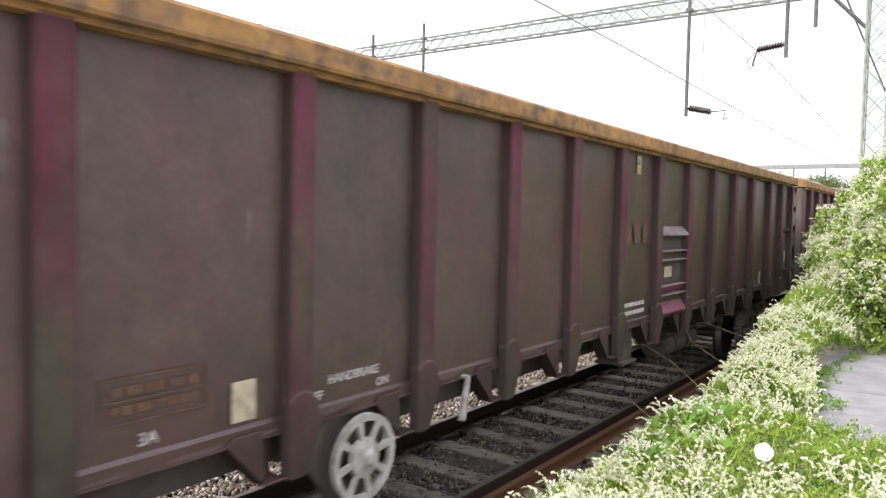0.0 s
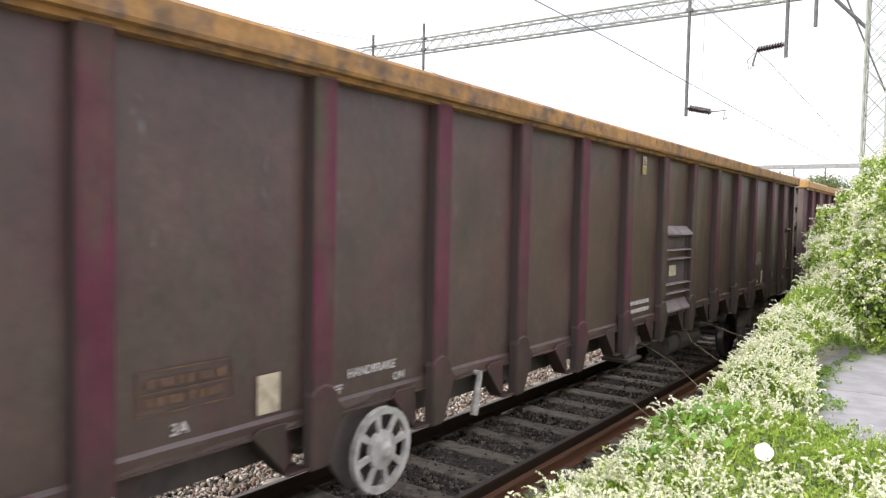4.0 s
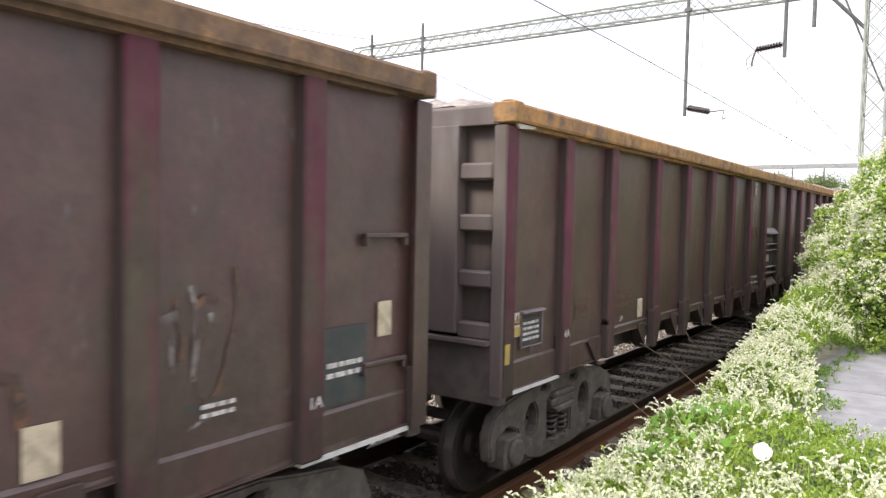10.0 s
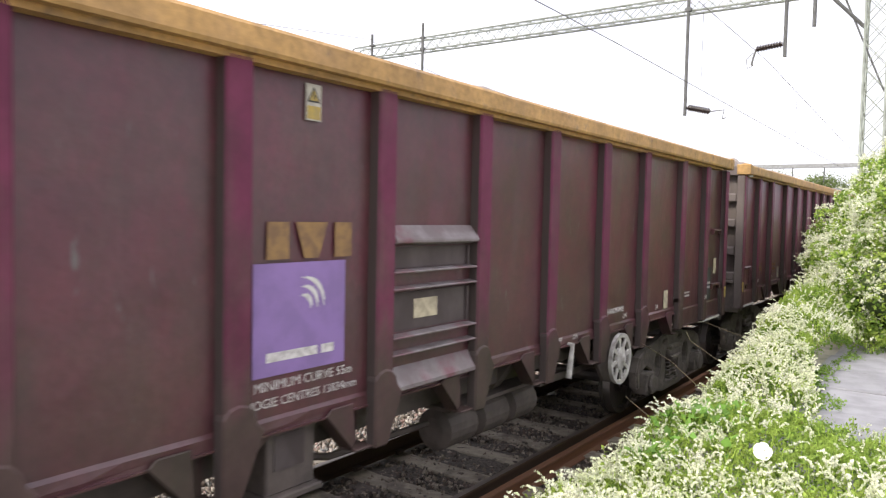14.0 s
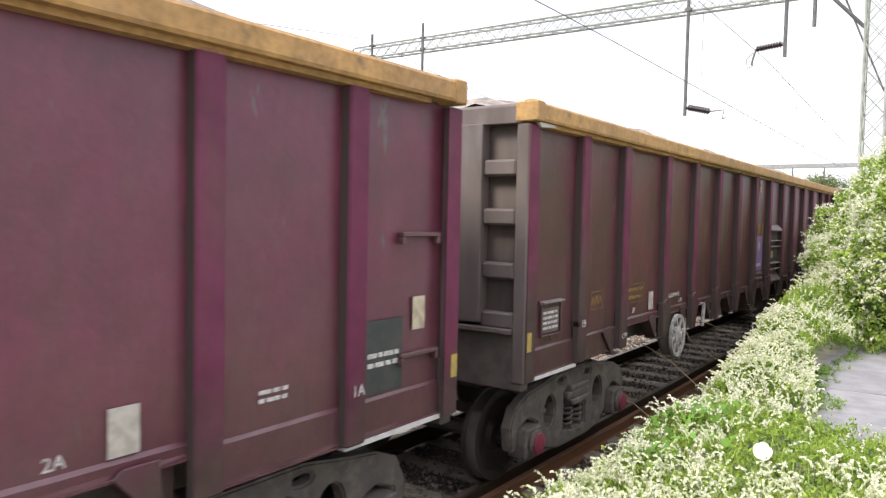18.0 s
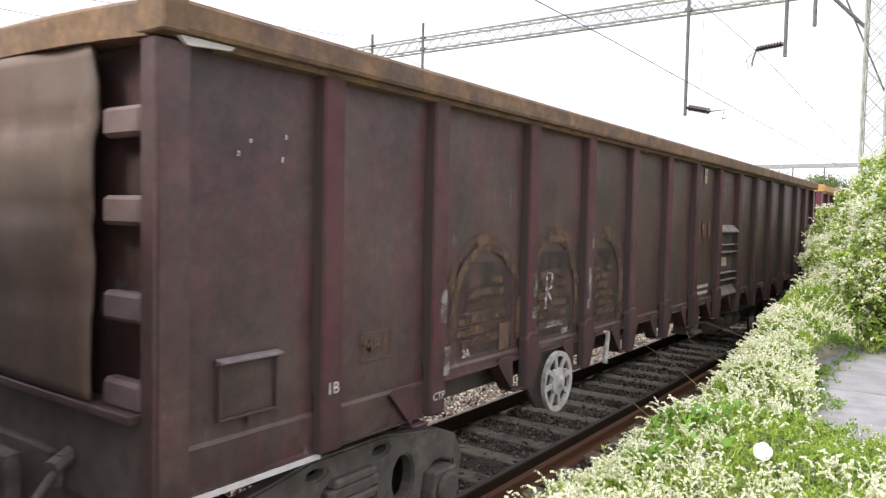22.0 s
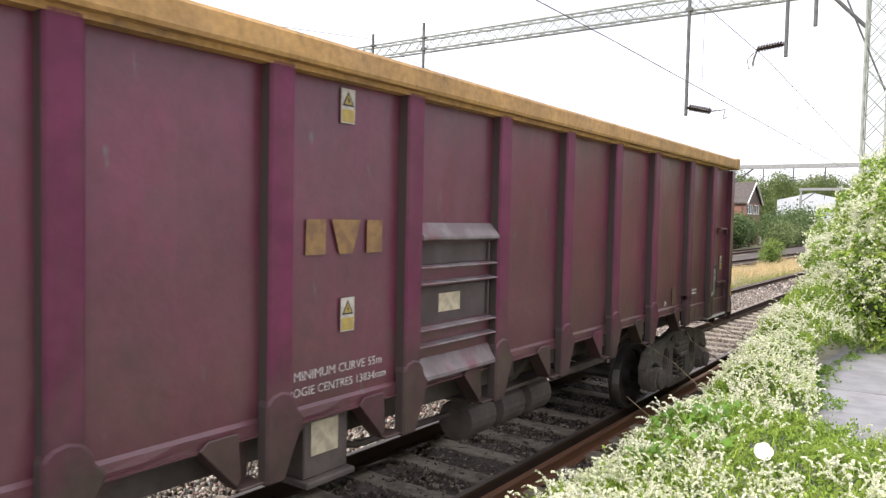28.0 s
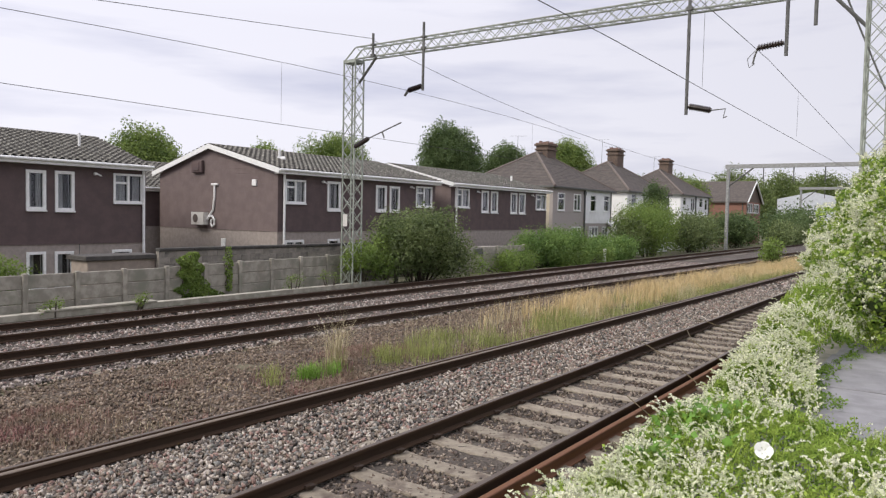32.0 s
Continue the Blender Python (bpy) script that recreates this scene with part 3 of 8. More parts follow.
def scatter(n, x0, x1, y0, y1, near_bias=1.0):
    u = rng.uniform(0, 1, n) ** near_bias
    return np.stack([rng.uniform(x0, x1, n), y0 + (y1 - y0) * u, np.zeros(n)], 1)


def on_ground(p, lift):
    zz = np.interp(p[:, 0], sorted(xs_wide), [ground_z(x) for x in sorted(xs_wide)])
    p[:, 2] = zz + lift
    return p


p1 = on_ground(scatter(46000, -7.15, -5.12, 0.5, 30, 1.8), rng.uniform(0.0, 0.055, 46000))
p2 = on_ground(scatter(22000, -5.0, -2.5, 0.5, 22, 1.6), rng.uniform(0.0, 0.028, 22000))
stones = put("ballast_stones", stone_cloud("ballast_stones", p1, 0.035, rng, stone_mat))
tagged(stones, "loose angular grey and pinkish ballast stones", "ballast stones", kind="stuff")
stones_in = put("ballast_stones", stone_cloud("ballast_stones", p2, 0.032, rng, stone_dark))
tagged(stones_in, "dark brown oily ballast stones between the sleepers", "ballast stones", kind="stuff")
p3 = on_ground(scatter(46000, -12.2, -7.35, 1, 34, 1.4), rng.uniform(0.004, 0.040, 46000))
stones2 = put("ballast_stones", stone_cloud("ballast_stones", p3, 0.034, rng, stone_brown))
tagged(stones2, "small brown stones between the tracks", "ballast stones", kind="stuff")
p4 = on_ground(scatter(22000, -18.9, -12.2, 4, 50, 1.4), rng.uniform(0.005, 0.04, 22000))
stones3 = put("ballast_stones", stone_cloud("ballast_stones", p4, 0.045, rng, stone_pale))
tagged(stones3, "pale grey ballast stones round the far tracks", "ballast stones", kind="stuff")

p5 = on_ground(scatter(9000, -7.1, -2.9, 28, 80, 1.3), rng.uniform(0.0, 0.05, 9000))
stones4 = put("ballast_stones", stone_cloud("ballast_stones", p5, 0.06, rng, stone_mat))
tagged(stones4, "grey ballast stones farther along the near track", "ballast stones", kind="stuff")
# ---- the train: eleven box wagons of one kind ----
PITCH_Y, LENGTH = 17.886, 16.80
BAYS = [1.0735, 1.0281, 1.3073] + [1.12024] * 9 + [1.3073, 1.0281, 0.9735]
RIBS = [0.0]
for b in BAYS:
    RIBS.append(RIBS[-1] + b)
X_PANEL, X_RIB, Z_SILL, Z_RIM, Z_TOP = 1.32, 1.40, 1.30, 3.24, 3.385
CACHE = {}


def cached(key, make):
    if key not in CACHE:
        CACHE[key] = make()
    return CACHE[key]


def panel_mesh(width, low, paint):
    """One side sheet of a bay with its folded lower edge, a little dished between the ribs."""
    def make():
        s = Shape()
        ny, zs = 6, [low, low + 0.02, max(1.31, low + 0.06), max(1.33, low + 0.08), 2.0, 2.6, 3.24]
        dish = random.Random(int(width * 1000 + low * 100))
        pts = []
        for z in zs:
            for j in range(ny + 1):
                u = j / ny
                d = -0.012 * math.sin(math.pi * u) * (1 if 1.6 < z < 3.2 else 0.2) + dish.uniform(-0.004, 0.004)
                x = X_PANEL + d + (0.016 if z < max(1.32, low + 0.07) else 0.0)
                pts.append((x, u * width, z))
        s.add(pts, [(r * (ny + 1) + j, r * (ny + 1) + j + 1, (r + 1) * (ny + 1) + j + 1, (r + 1) * (ny + 1) + j) for r in range(len(zs) - 1) for j in range(ny)])
        s.add([(x - 0.03, y, z) for x, y, z in pts], [(r * (ny + 1) + j, (r + 1) * (ny + 1) + j, (r + 1) * (ny + 1) + j + 1, r * (ny + 1) + j + 1) for r in range(len(zs) - 1) for j in range(ny)])
        s.box(X_PANEL - 0.03, X_PANEL + 0.03, 0, width, low - 0.012, low)
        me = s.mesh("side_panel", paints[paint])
        return me
    return cached(("panel", round(width, 3), low, paint), make)


def rib_mesh(paint, foot):
    """A pressed channel rib; over the middle bays it ends in a rounded, flared foot."""
    def make():
        s = Shape()
        w, d = 0.085, X_RIB
        s.prism([(-w, Z_RIM), (w, Z_RIM), (w, 1.42), (-w, 1.42)], "x", X_PANEL - 0.02, d)
        if foot:
            s.prism([(-0.10, 1.03), (0.03, 1.03), (0.06, 1.10), (0.17, 1.35), (0.12, 1.40), (0.10, 1.46), (0.06, 1.50), (0.0, 1.515), (-0.06, 1.50), (-0.10, 1.46)], "x", X_PANEL + 0.005, d + 0.012)
        else:
            s.prism([(-w, 1.09), (w, 1.09), (w, 1.5), (-w, 1.5)], "x", X_PANEL, d)
        me = s.mesh("side_rib", rib_paints[paint], bevel=0.014)
        me.materials.append(rib_side_mat)
        # the two side faces are browner than the front
        for p in me.polygons:
            if abs(p.normal.y) > 0.9:
                p.material_index = 1
        return me
    return cached(("rib", paint, foot), make)


def gusset_mesh(paint):
    """The folded triangular gusset beside a rib's foot, below the sill."""
    def make():
        s = Shape()
        # sloping outer plate, back plate and the open pocket beside the rib
        s.prism([(-0.47, 1.30), (-0.42, 1.34), (-0.24, 1.34), (-0.22, 1.10), (-0.25, 1.06)], "x", 1.345, 1.362)
        s.prism([(-0.47, 1.30), (-0.10, 1.30), (-0.10, 1.05), (-0.25, 1.06)], "x", 1.24, 1.26)
        s.add([(1.362, -0.47, 1.30), (1.362, -0.25, 1.06), (1.24, -0.25, 1.06), (1.24, -0.47, 1.30)], [(0, 1, 2, 3)])
        s.box(1.24, 1.39, -0.25, -0.09, 1.045, 1.06)
        return s.mesh("gusset", rib_paints[paint], bevel=0.006)
    return cached(("gusset", paint), make)


def rim_side(mat):
    def make():
        s = Shape().prism([(1.30, 3.24), (1.455, 3.24), (1.465, 3.26), (1.465, 3.365), (1.45, 3.385), (1.31, 3.385), (1.30, 3.37)], "y", 0.02, LENGTH - 0.02)
        s.box(1.30, 1.40, 0.3, LENGTH - 0.3, 3.21, 3.24)
        return s.mesh("top_rail", mat)
    return cached(("rim", mat.name), make)


def end_rim(mat):
    return cached(("endrim", mat.name), lambda: Shape().prism([(-0.045, 3.22), (0.10, 3.22), (0.10, 3.385), (-0.03, 3.385), (-0.045, 3.365)], "x", -1.32, 1.32).mesh("end_rail", mat, bevel=0.006))


def corner_cap(mat):
    return cached(("cap", mat.name), lambda: Shape().box(1.26, 1.475, -0.055, 0.07, 3.23, 3.395).lathe([(3.395, 0.075), (3.41, 0.06)], (1.37, 0.02, 0), "z", 10).mesh("corner_cap", mat, bevel=0.012))


# how high the load is heaped over the rim of each wagon
HEAP = [0.02, 0.31, 0.25, 0.31, 0.02, 0.27, 0.30, 0.32, 0.31, 0.12, 0.24]


def load_mesh(k):
    rng = random.Random(90 + k)
    nx, ny = 14, 130
    pts = []
    for j in range(ny + 1):
        for i in range(nx + 1):
            x, y = -1.27 + 2.54 * i / nx, 0.15 + (LENGTH - 0.3) * j / ny
            heap = HEAP[k] * (1 - abs(2 * i / nx - 1) ** 3) * min(1.0, 0.25 + min(y, LENGTH - y) / 1.4)
            z = 3.32 + heap + 0.08 * noise.noise((x * 1.3, y * 0.9 + 31 * k, 0)) + 0.07 * noise.noise((x * 4, y * 4, k)) + rng.uniform(-0.02, 0.02)
            pts.append((x, y, z))
    s = Shape().add(pts, [(j * (nx + 1) + i, j * (nx + 1) + i + 1, (j + 1) * (nx + 1) + i + 1, (j + 1) * (nx + 1) + i) for j in range(ny) for i in range(nx)])
    return s.mesh("load", spoil)


WHEEL_R = 0.425


def wheelset_mesh():
    def make():
        s = Shape()
        for side in (-1, 1):
            x = side * 0.752
            a = -side
            s.lathe([(x + a * 0.065, 0.17), (x + a * 0.062, 0.452), (x + a * 0.030, 0.452), (x + a * 0.028, WHEEL_R), (x - a * 0.068, WHEEL_R - 0.004), (x - a * 0.072, 0.36), (x - a * 0.02, 0.34), (x - a * 0.015, 0.17), (x - a * 0.07, 0.15), (x - a * 0.07, 0.08)], (0, 0, 0), "x", 28)
        s.tube((-1.0, 0, 0), (1.0, 0, 0), 0.075, 12)
        for i in range(3):
            a = i * math.tau / 3
            s.tube((0.83, 0.10 * math.cos(a), 0.10 * math.sin(a)), (0.86, 0.10 * math.cos(a), 0.10 * math.sin(a)), 0.02, 6)
        me = s.mesh("wheelset", wheel_mat)
        me.materials.append(tread_mat)
        for p in me.polygons:
            c = p.center
            r = math.hypot(c.y, c.z)
            if 0.41 < r < 0.43 and abs(p.normal.x) < 0.3:
                p.material_index = 1
        return me
    return cached("wheelset", make)


def holed_plate(name, outer, holes, x0, x1, mat, bevel=0.0):
    """A plate in the y-z plane with windows, from x0 to x1."""
    bm = bmesh.new()
    for loop in [outer] + holes:
        vs = [bm.verts.new((x0, y, z)) for y, z in loop]
        for a, b in zip(vs, vs[1:] + vs[:1]):
            bm.edges.new((a, b))
    bmesh.ops.triangle_fill(bm, use_beauty=True, edges=bm.edges[:])
    out = bmesh.ops.extrude_face_region(bm, geom=bm.faces[:])
    for v in out["geom"]:
        if isinstance(v, bmesh.types.BMVert):
            v.co.x = x1
    bmesh.ops.recalc_face_normals(bm, faces=bm.faces)
    if bevel:
        edges = [e for e in bm.edges if len(e.link_faces) == 2 and e.calc_face_angle(0) > 0.9]
        bmesh.ops.bevel(bm, geom=edges, offset=bevel, segments=2, affect="EDGES", clamp_overlap=True)
    me = bpy.data.meshes.new(name)
    bm.to_mesh(me)
    bm.free()
    me.materials.append(mat)
    return me


def oval(cy, cz, ry, rz, n=14):
    return [(cy + ry * math.cos(i * math.tau / n), cz + rz * math.sin(i * math.tau / n)) for i in range(n)]


def side_frame_mesh():
    """Cast bogie side frame: a deep plate arched over the axle boxes, with oval windows and a spring opening."""
    def make():
        half = [(0.34, 0.20), (0.62, 0.26), (0.76, 0.36), (0.80, 0.56), (0.98, 0.63), (1.16, 0.56), (1.17, 0.38), (1.26, 0.38), (1.29, 0.60), (1.20, 0.77), (0.98, 0.86), (0.66, 0.90), (0.34, 0.955)]
        outer = half + [(-y, z) for y, z in reversed(half)]
        holes = [oval(0.55, 0.60, 0.115, 0.165), oval(-0.55, 0.60, 0.115, 0.165), [(-0.25, 0.34), (0.25, 0.34), (0.25, 0.72), (0.20, 0.76), (-0.20, 0.76), (-0.25, 0.72)], oval(0.30, 0.86, 0.09, 0.035, 8), oval(-0.30, 0.86, 0.09, 0.035, 8)]
        return holed_plate("side_frame", outer, holes, -0.05, 0.06, bogie_mat, 0.016)
    return cached("side_frame", make)


def axle_box_mesh():
    def make():
        s = Shape().prism([(-0.15, 0.30), (0.15, 0.30), (0.17, 0.42), (0.14, 0.56), (-0.14, 0.56), (-0.17, 0.42)], "x", -0.09, 0.10)
        s.lathe([(0.10, 0.125), (0.135, 0.12), (0.145, 0.09)], (0, 0, 0.425), "x", 14)
        return s.mesh("axle_box", bogie_mat, bevel=0.012)
    return cached("axle_box", make)


def spring_mesh():
    def make():
        s = Shape()
        n, turns = 44, 5
        pts = [(0.055 * math.cos(i / n * turns * math.tau), 0.055 * math.sin(i / n * turns * math.tau), 0.35 + 0.27 * i / n) for i in range(n + 1)]
        s.pipe(pts, 0.014, 5)
        s.lathe([(0.30, 0.085), (0.33, 0.085)], (0, 0, 0), "z", 12)
        s.lathe([(0.63, 0.09), (0.67, 0.09)], (0, 0, 0), "z", 12)
        return s.mesh("spring", bogie_mat)
    return cached("spring", make)


def bogie_mesh():
    return cached("bogie", lambda: Shape().box(-0.95, 0.95, -0.20, 0.20, 0.60, 0.80).box(-0.45, 0.45, -0.32, 0.32, 0.78, 0.98).box(-0.98, 0.98, -0.55, -0.48, 0.42, 0.52).box(-0.98, 0.98, 0.48, 0.55, 0.42, 0.52).mesh("bogie", under, bevel=0.01))


def hub_mesh():
    return cached("axle_cap", lambda: Shape().lathe([(0.145, 0.10), (0.165, 0.095), (0.175, 0.05)], (0, 0, 0.425), "x", 14).mesh("axle_cap", red_paint))


WHEELSETS = []


def bogie(wagon, y, red):
    b = put("bogie", bogie_mesh(), wagon, (0, y, 0))
    for side in (-1, 1):
        put("side_frame", side_frame_mesh(), b, (side * 1.06, 0, 0))
        for q in (-1, 1):
            box = put("axle_box", axle_box_mesh(), b, (side * 1.09, q * 0.98, 0))
            if side < 0:
                box.rotation_euler = (0, 0, math.pi)
            elif red:
                put("axle_cap", hub_mesh(), b, (1.09, q * 0.98, 0), "red axle end cap")
            put("spring", spring_mesh(), b, (side * 1.08, q * 0.105, 0))
        put("spring_plank", cached("plank", lambda: Shape().box(-0.10, 0.10, -0.24, 0.24, 0.66, 0.74).prism([(-0.22, 0.66), (0.22, 0.66), (0.17, 0.60), (-0.17, 0.60)], "x", -0.08, 0.12).box(-0.06, 0.11, -0.2, 0.2, 0.74, 0.80).mesh("spring_plank", bogie_mat, bevel=0.015)), b, (side * 1.07, 0, 0))
    for q in (-1, 1):
        w = put("wheelset", wheelset_mesh(), b, (0, q * 0.98, WHEEL_R))
        WHEELSETS.append(w)
    return b


def handwheel_mesh():
    def make():
        s = Shape()
        n = 28
        ring = []
        for i in range(n):
            a = i * math.tau / n
            ring += [(x, r * math.cos(a), r * math.sin(a)) for x, r in ((0.0, 0.225), (0.03, 0.225), (0.035, 0.27), (-0.005, 0.27))]
        s.add(ring, [(4 * i + j, 4 * i + (j + 1) % 4, 4 * ((i + 1) % n) + (j + 1) % 4, 4 * ((i + 1) % n) + j) for i in range(n) for j in range(4)])
        return s.mesh("handwheel", wheel_paint)
    return cached("handwheel", make)


def spoke_mesh():
    return cached("spoke", lambda: Shape().prism([(0.11, -0.020), (0.11, 0.020), (0.23, 0.026), (0.23, -0.026)], "x", 0.004, 0.028).mesh("spoke", wheel_paint, bevel=0.004))


def plate(name, parent, y, z, w, h, mat, x=X_PANEL + 0.006, t=0.004, label=""):
    me = cached(("plate", round(w, 3), round(h, 3), mat.name, t), lambda: Shape().box(0, t, -w / 2, w / 2, -h / 2, h / 2).mesh(name, mat))
    return put(name, me, parent, (x, y, z), label)


def warning_sign(parent, y, z, x=X_PANEL + 0.006):
    s = plate("warning_sign", parent, y, z, 0.115, 0.20, sign_white, x, label="white and yellow warning sign with a black triangle")
    put("sign_panel", cached("signpanel", lambda: Shape().box(0, 0.002, -0.05, 0.05, -0.092, -0.02).mesh("sign_panel", sign_yellow)), s, (0.004, 0, 0))
    put("sign_triangle", cached("signtri", lambda: Shape().prism([(-0.048, 0.0), (0.048, 0.0), (0, 0.085)], "x", 0, 0.002).mesh("sign_triangle", sign_black)), s, (0.004, 0, 0))
    put("sign_face", cached("signface", lambda: Shape().prism([(-0.034, 0.009), (0.034, 0.009), (0, 0.068)], "x", 0, 0.003).mesh("sign_face", sign_yellow)), s, (0.004, 0, 0))
    put("sign_bolt", cached("signbolt", lambda: Shape().prism([(-0.010, 0.035), (0.004, 0.052), (0.002, 0.036), (0.012, 0.034), (-0.003, 0.012), (0.0, 0.03)], "x", 0, 0.004).mesh("sign_bolt", sign_black)), s, (0.004, 0, 0))
    return s


def frame_lines(parent, y, z, w, h, mat, t=0.008, split=False):
    def make():
        s = Shape().box(0, 0.002, -w / 2, w / 2, h / 2 - t, h / 2).box(0, 0.002, -w / 2, w / 2, -h / 2, -h / 2 + t)
        s.box(0, 0.002, -w / 2, -w / 2 + t, -h / 2 + t, h / 2 - t).box(0, 0.002, w / 2 - t, w / 2, -h / 2 + t, h / 2 - t)
        if split:
            s.box(0, 0.002, -w / 2 + t, w / 2 - t, -t / 2, t / 2)
        return s.mesh("painted_frame", mat)
    return put("painted_frame", cached(("frame", w, h, mat.name, split), make), parent, (X_PANEL + 0.004, y, z))


def bars(parent, y, z, w, h, rows, mat, seed=0, x=X_PANEL + 0.004):
    """Writing that cannot be read: plain bars."""
    def make():
        r = random.Random(seed)
        s = Shape()
        rh = h / rows
        for i in range(rows):
            yy, z0 = -w / 2, h / 2 - (i + 1) * rh + rh * 0.25
            while yy < w / 2 - 0.02:
                ln = min(r.uniform(0.03, 0.09), w / 2 - yy)
                s.box(0, 0.002, yy, yy + ln, z0, z0 + rh * 0.5)
                yy += ln + 0.015
        return s.mesh("printing", mat)
    return tagged(put("printing", cached(("bars", round(w, 3), round(h, 3), rows, mat.name, seed), make), parent, (x, y, z)), kind="stuff")


def table(parent, y, z, w, h):
    """A ruled white table of unreadable entries."""
    def make():
        s = Shape()
        r = random.Random(int(w * 1000))
        for i in range(6):
            zz = -h / 2 + h * i / 5
            s.box(0, 0.002, -w / 2, w / 2, zz - 0.002, zz + 0.002)
        for yy in (-w / 2, -w * 0.1, w * 0.2, w / 2):
            s.box(0, 0.0024, yy - 0.002, yy + 0.002, -h / 2, h / 2)
        for i in range(5):
            for a, b in ((-0.47, -0.14), (-0.07, 0.17), (0.23, 0.46)):
                if r.random() < 0.85:
                    s.box(0, 0.0028, w * a, w * (a + (b - a) * r.uniform(0.5, 1)), -h / 2 + h * (i + 0.3) / 5, -h / 2 + h * (i + 0.7) / 5)
        return s.mesh("data_table", white_ink)
    return put("data_table", cached(("table", w, h), make), parent, (0.005, y, z), "white ruled table of data")


def operator_mark(parent, mat):
    """The operator's initials as three plain blocks of their size."""
    blocks = [[(-0.325, -0.10), (-0.17, -0.10), (-0.17, 0.10), (-0.32, 0.10)], [(-0.12, 0.10), (-0.055, -0.10), (0.055, -0.10), (0.12, 0.10)], [(0.18, -0.10), (0.32, -0.10), (0.32, 0.10), (0.18, 0.10)]]
    me = cached(("mark", mat.name), lambda: [Shape().prism(b, "x", 0, 0.002).mesh("operator_mark", mat) for b in blocks])
    for m in me:
        put("operator_mark", m, parent, (X_PANEL + 0.004, 8.445, 2.32), "gold block of the operator's mark")


def logo_panel(parent):
    s = plate("logo_panel", parent, 8.37, 1.90, 0.68, 0.60, purple_mat, label="purple vinyl panel with white arcs")
    def arcs():
        sh = Shape()
        for r in (0.085, 0.135, 0.185):
            n = 8
            for i in range(n):
                a, b = radians(5 + 80 * i / n), radians(5 + 80 * (i + 1) / n)
                sh.add([(0, (r + dr) * math.cos(t) + 0.05, (r + dr) * math.sin(t) - 0.02) for t in (a, b) for dr in (0, 0.03 * math.sin(math.pi * (i + 0.6) / n))], [(0, 1, 3, 2)])
        return sh.mesh("logo_arc", white_paint)
    put("logo_arc", cached("arcs", arcs), s, (0.006, -0.07, 0.05))
    put("logo_bar", cached("logobar", lambda: Shape().box(0, 0.002, -0.25, 0.12, -0.025, 0.025).box(0, 0.002, 0.15, 0.25, -0.025, 0.025).mesh("logo_bar", white_ink)), s, (0.004, 0, -0.20))


def step_bay(parent, paint, pink):
    """The bay with the foot steps: hood, four ledges, a card and a sloping foot."""
    y0, y1 = RIBS[8] + 0.085, RIBS[9] - 0.085
    def ledge(d, t):
        return cached(("ledge", d, t), lambda: Shape().prism([(X_PANEL - 0.02, -t), (X_PANEL + d, -t * 0.6), (X_PANEL + d, 0.0), (X_PANEL - 0.02, 0.012)], "y", y0, y1).mesh("step", step_mat, bevel=0.004))
    put("step_hood", cached("hood", lambda: Shape().prism([(X_PANEL, 2.27), (X_PANEL + 0.085, 2.29), (X_PANEL + 0.085, 2.315), (X_PANEL, 2.41)], "y", y0, y1).mesh("step_hood", step_mat, bevel=0.006)), parent, (0, 0, 0), "dusty sloping hood over the foot steps")
    for z in (2.11, 2.00, 1.69, 1.58):
        put("step", ledge(0.075, 0.020), parent, (0, 0, z))
    put("step_foot", cached(("footplate", pink), lambda: Shape().prism([(X_PANEL, 1.49), (X_PANEL + 0.08, 1.37), (X_PANEL + 0.08, 1.34), (X_PANEL, 1.33)], "y", y0, y1).mesh("step_foot", pink_mat if pink else step_mat, bevel=0.006)), parent)
    if pink:
        put("step_back", cached("stepback", lambda: Shape().box(X_PANEL, X_PANEL + 0.02, y0, y1, 1.62, 1.70).mesh("step_back", pink_mat)), parent)
    # dusty backing plates between the steps, with a flange at each side
    for za, zb in ((2.125, 2.262), (1.715, 1.965)):
        put("backing_plate", cached(("backing", za), lambda: Shape().box(X_PANEL - 0.004, X_PANEL + 0.008, y0 + 0.03, y1 - 0.05, za, zb).box(X_PANEL, X_PANEL + 0.03, y0 + 0.03, y0 + 0.05, za, zb).box(X_PANEL, X_PANEL + 0.03, y1 - 0.07, y1 - 0.05, za, zb).mesh("backing_plate", backing_mat)), parent)
    plate("label_card", parent, 9.50, 1.85, 0.26, 0.13, card_mat, X_PANEL + 0.01, label="yellowed paper label card")


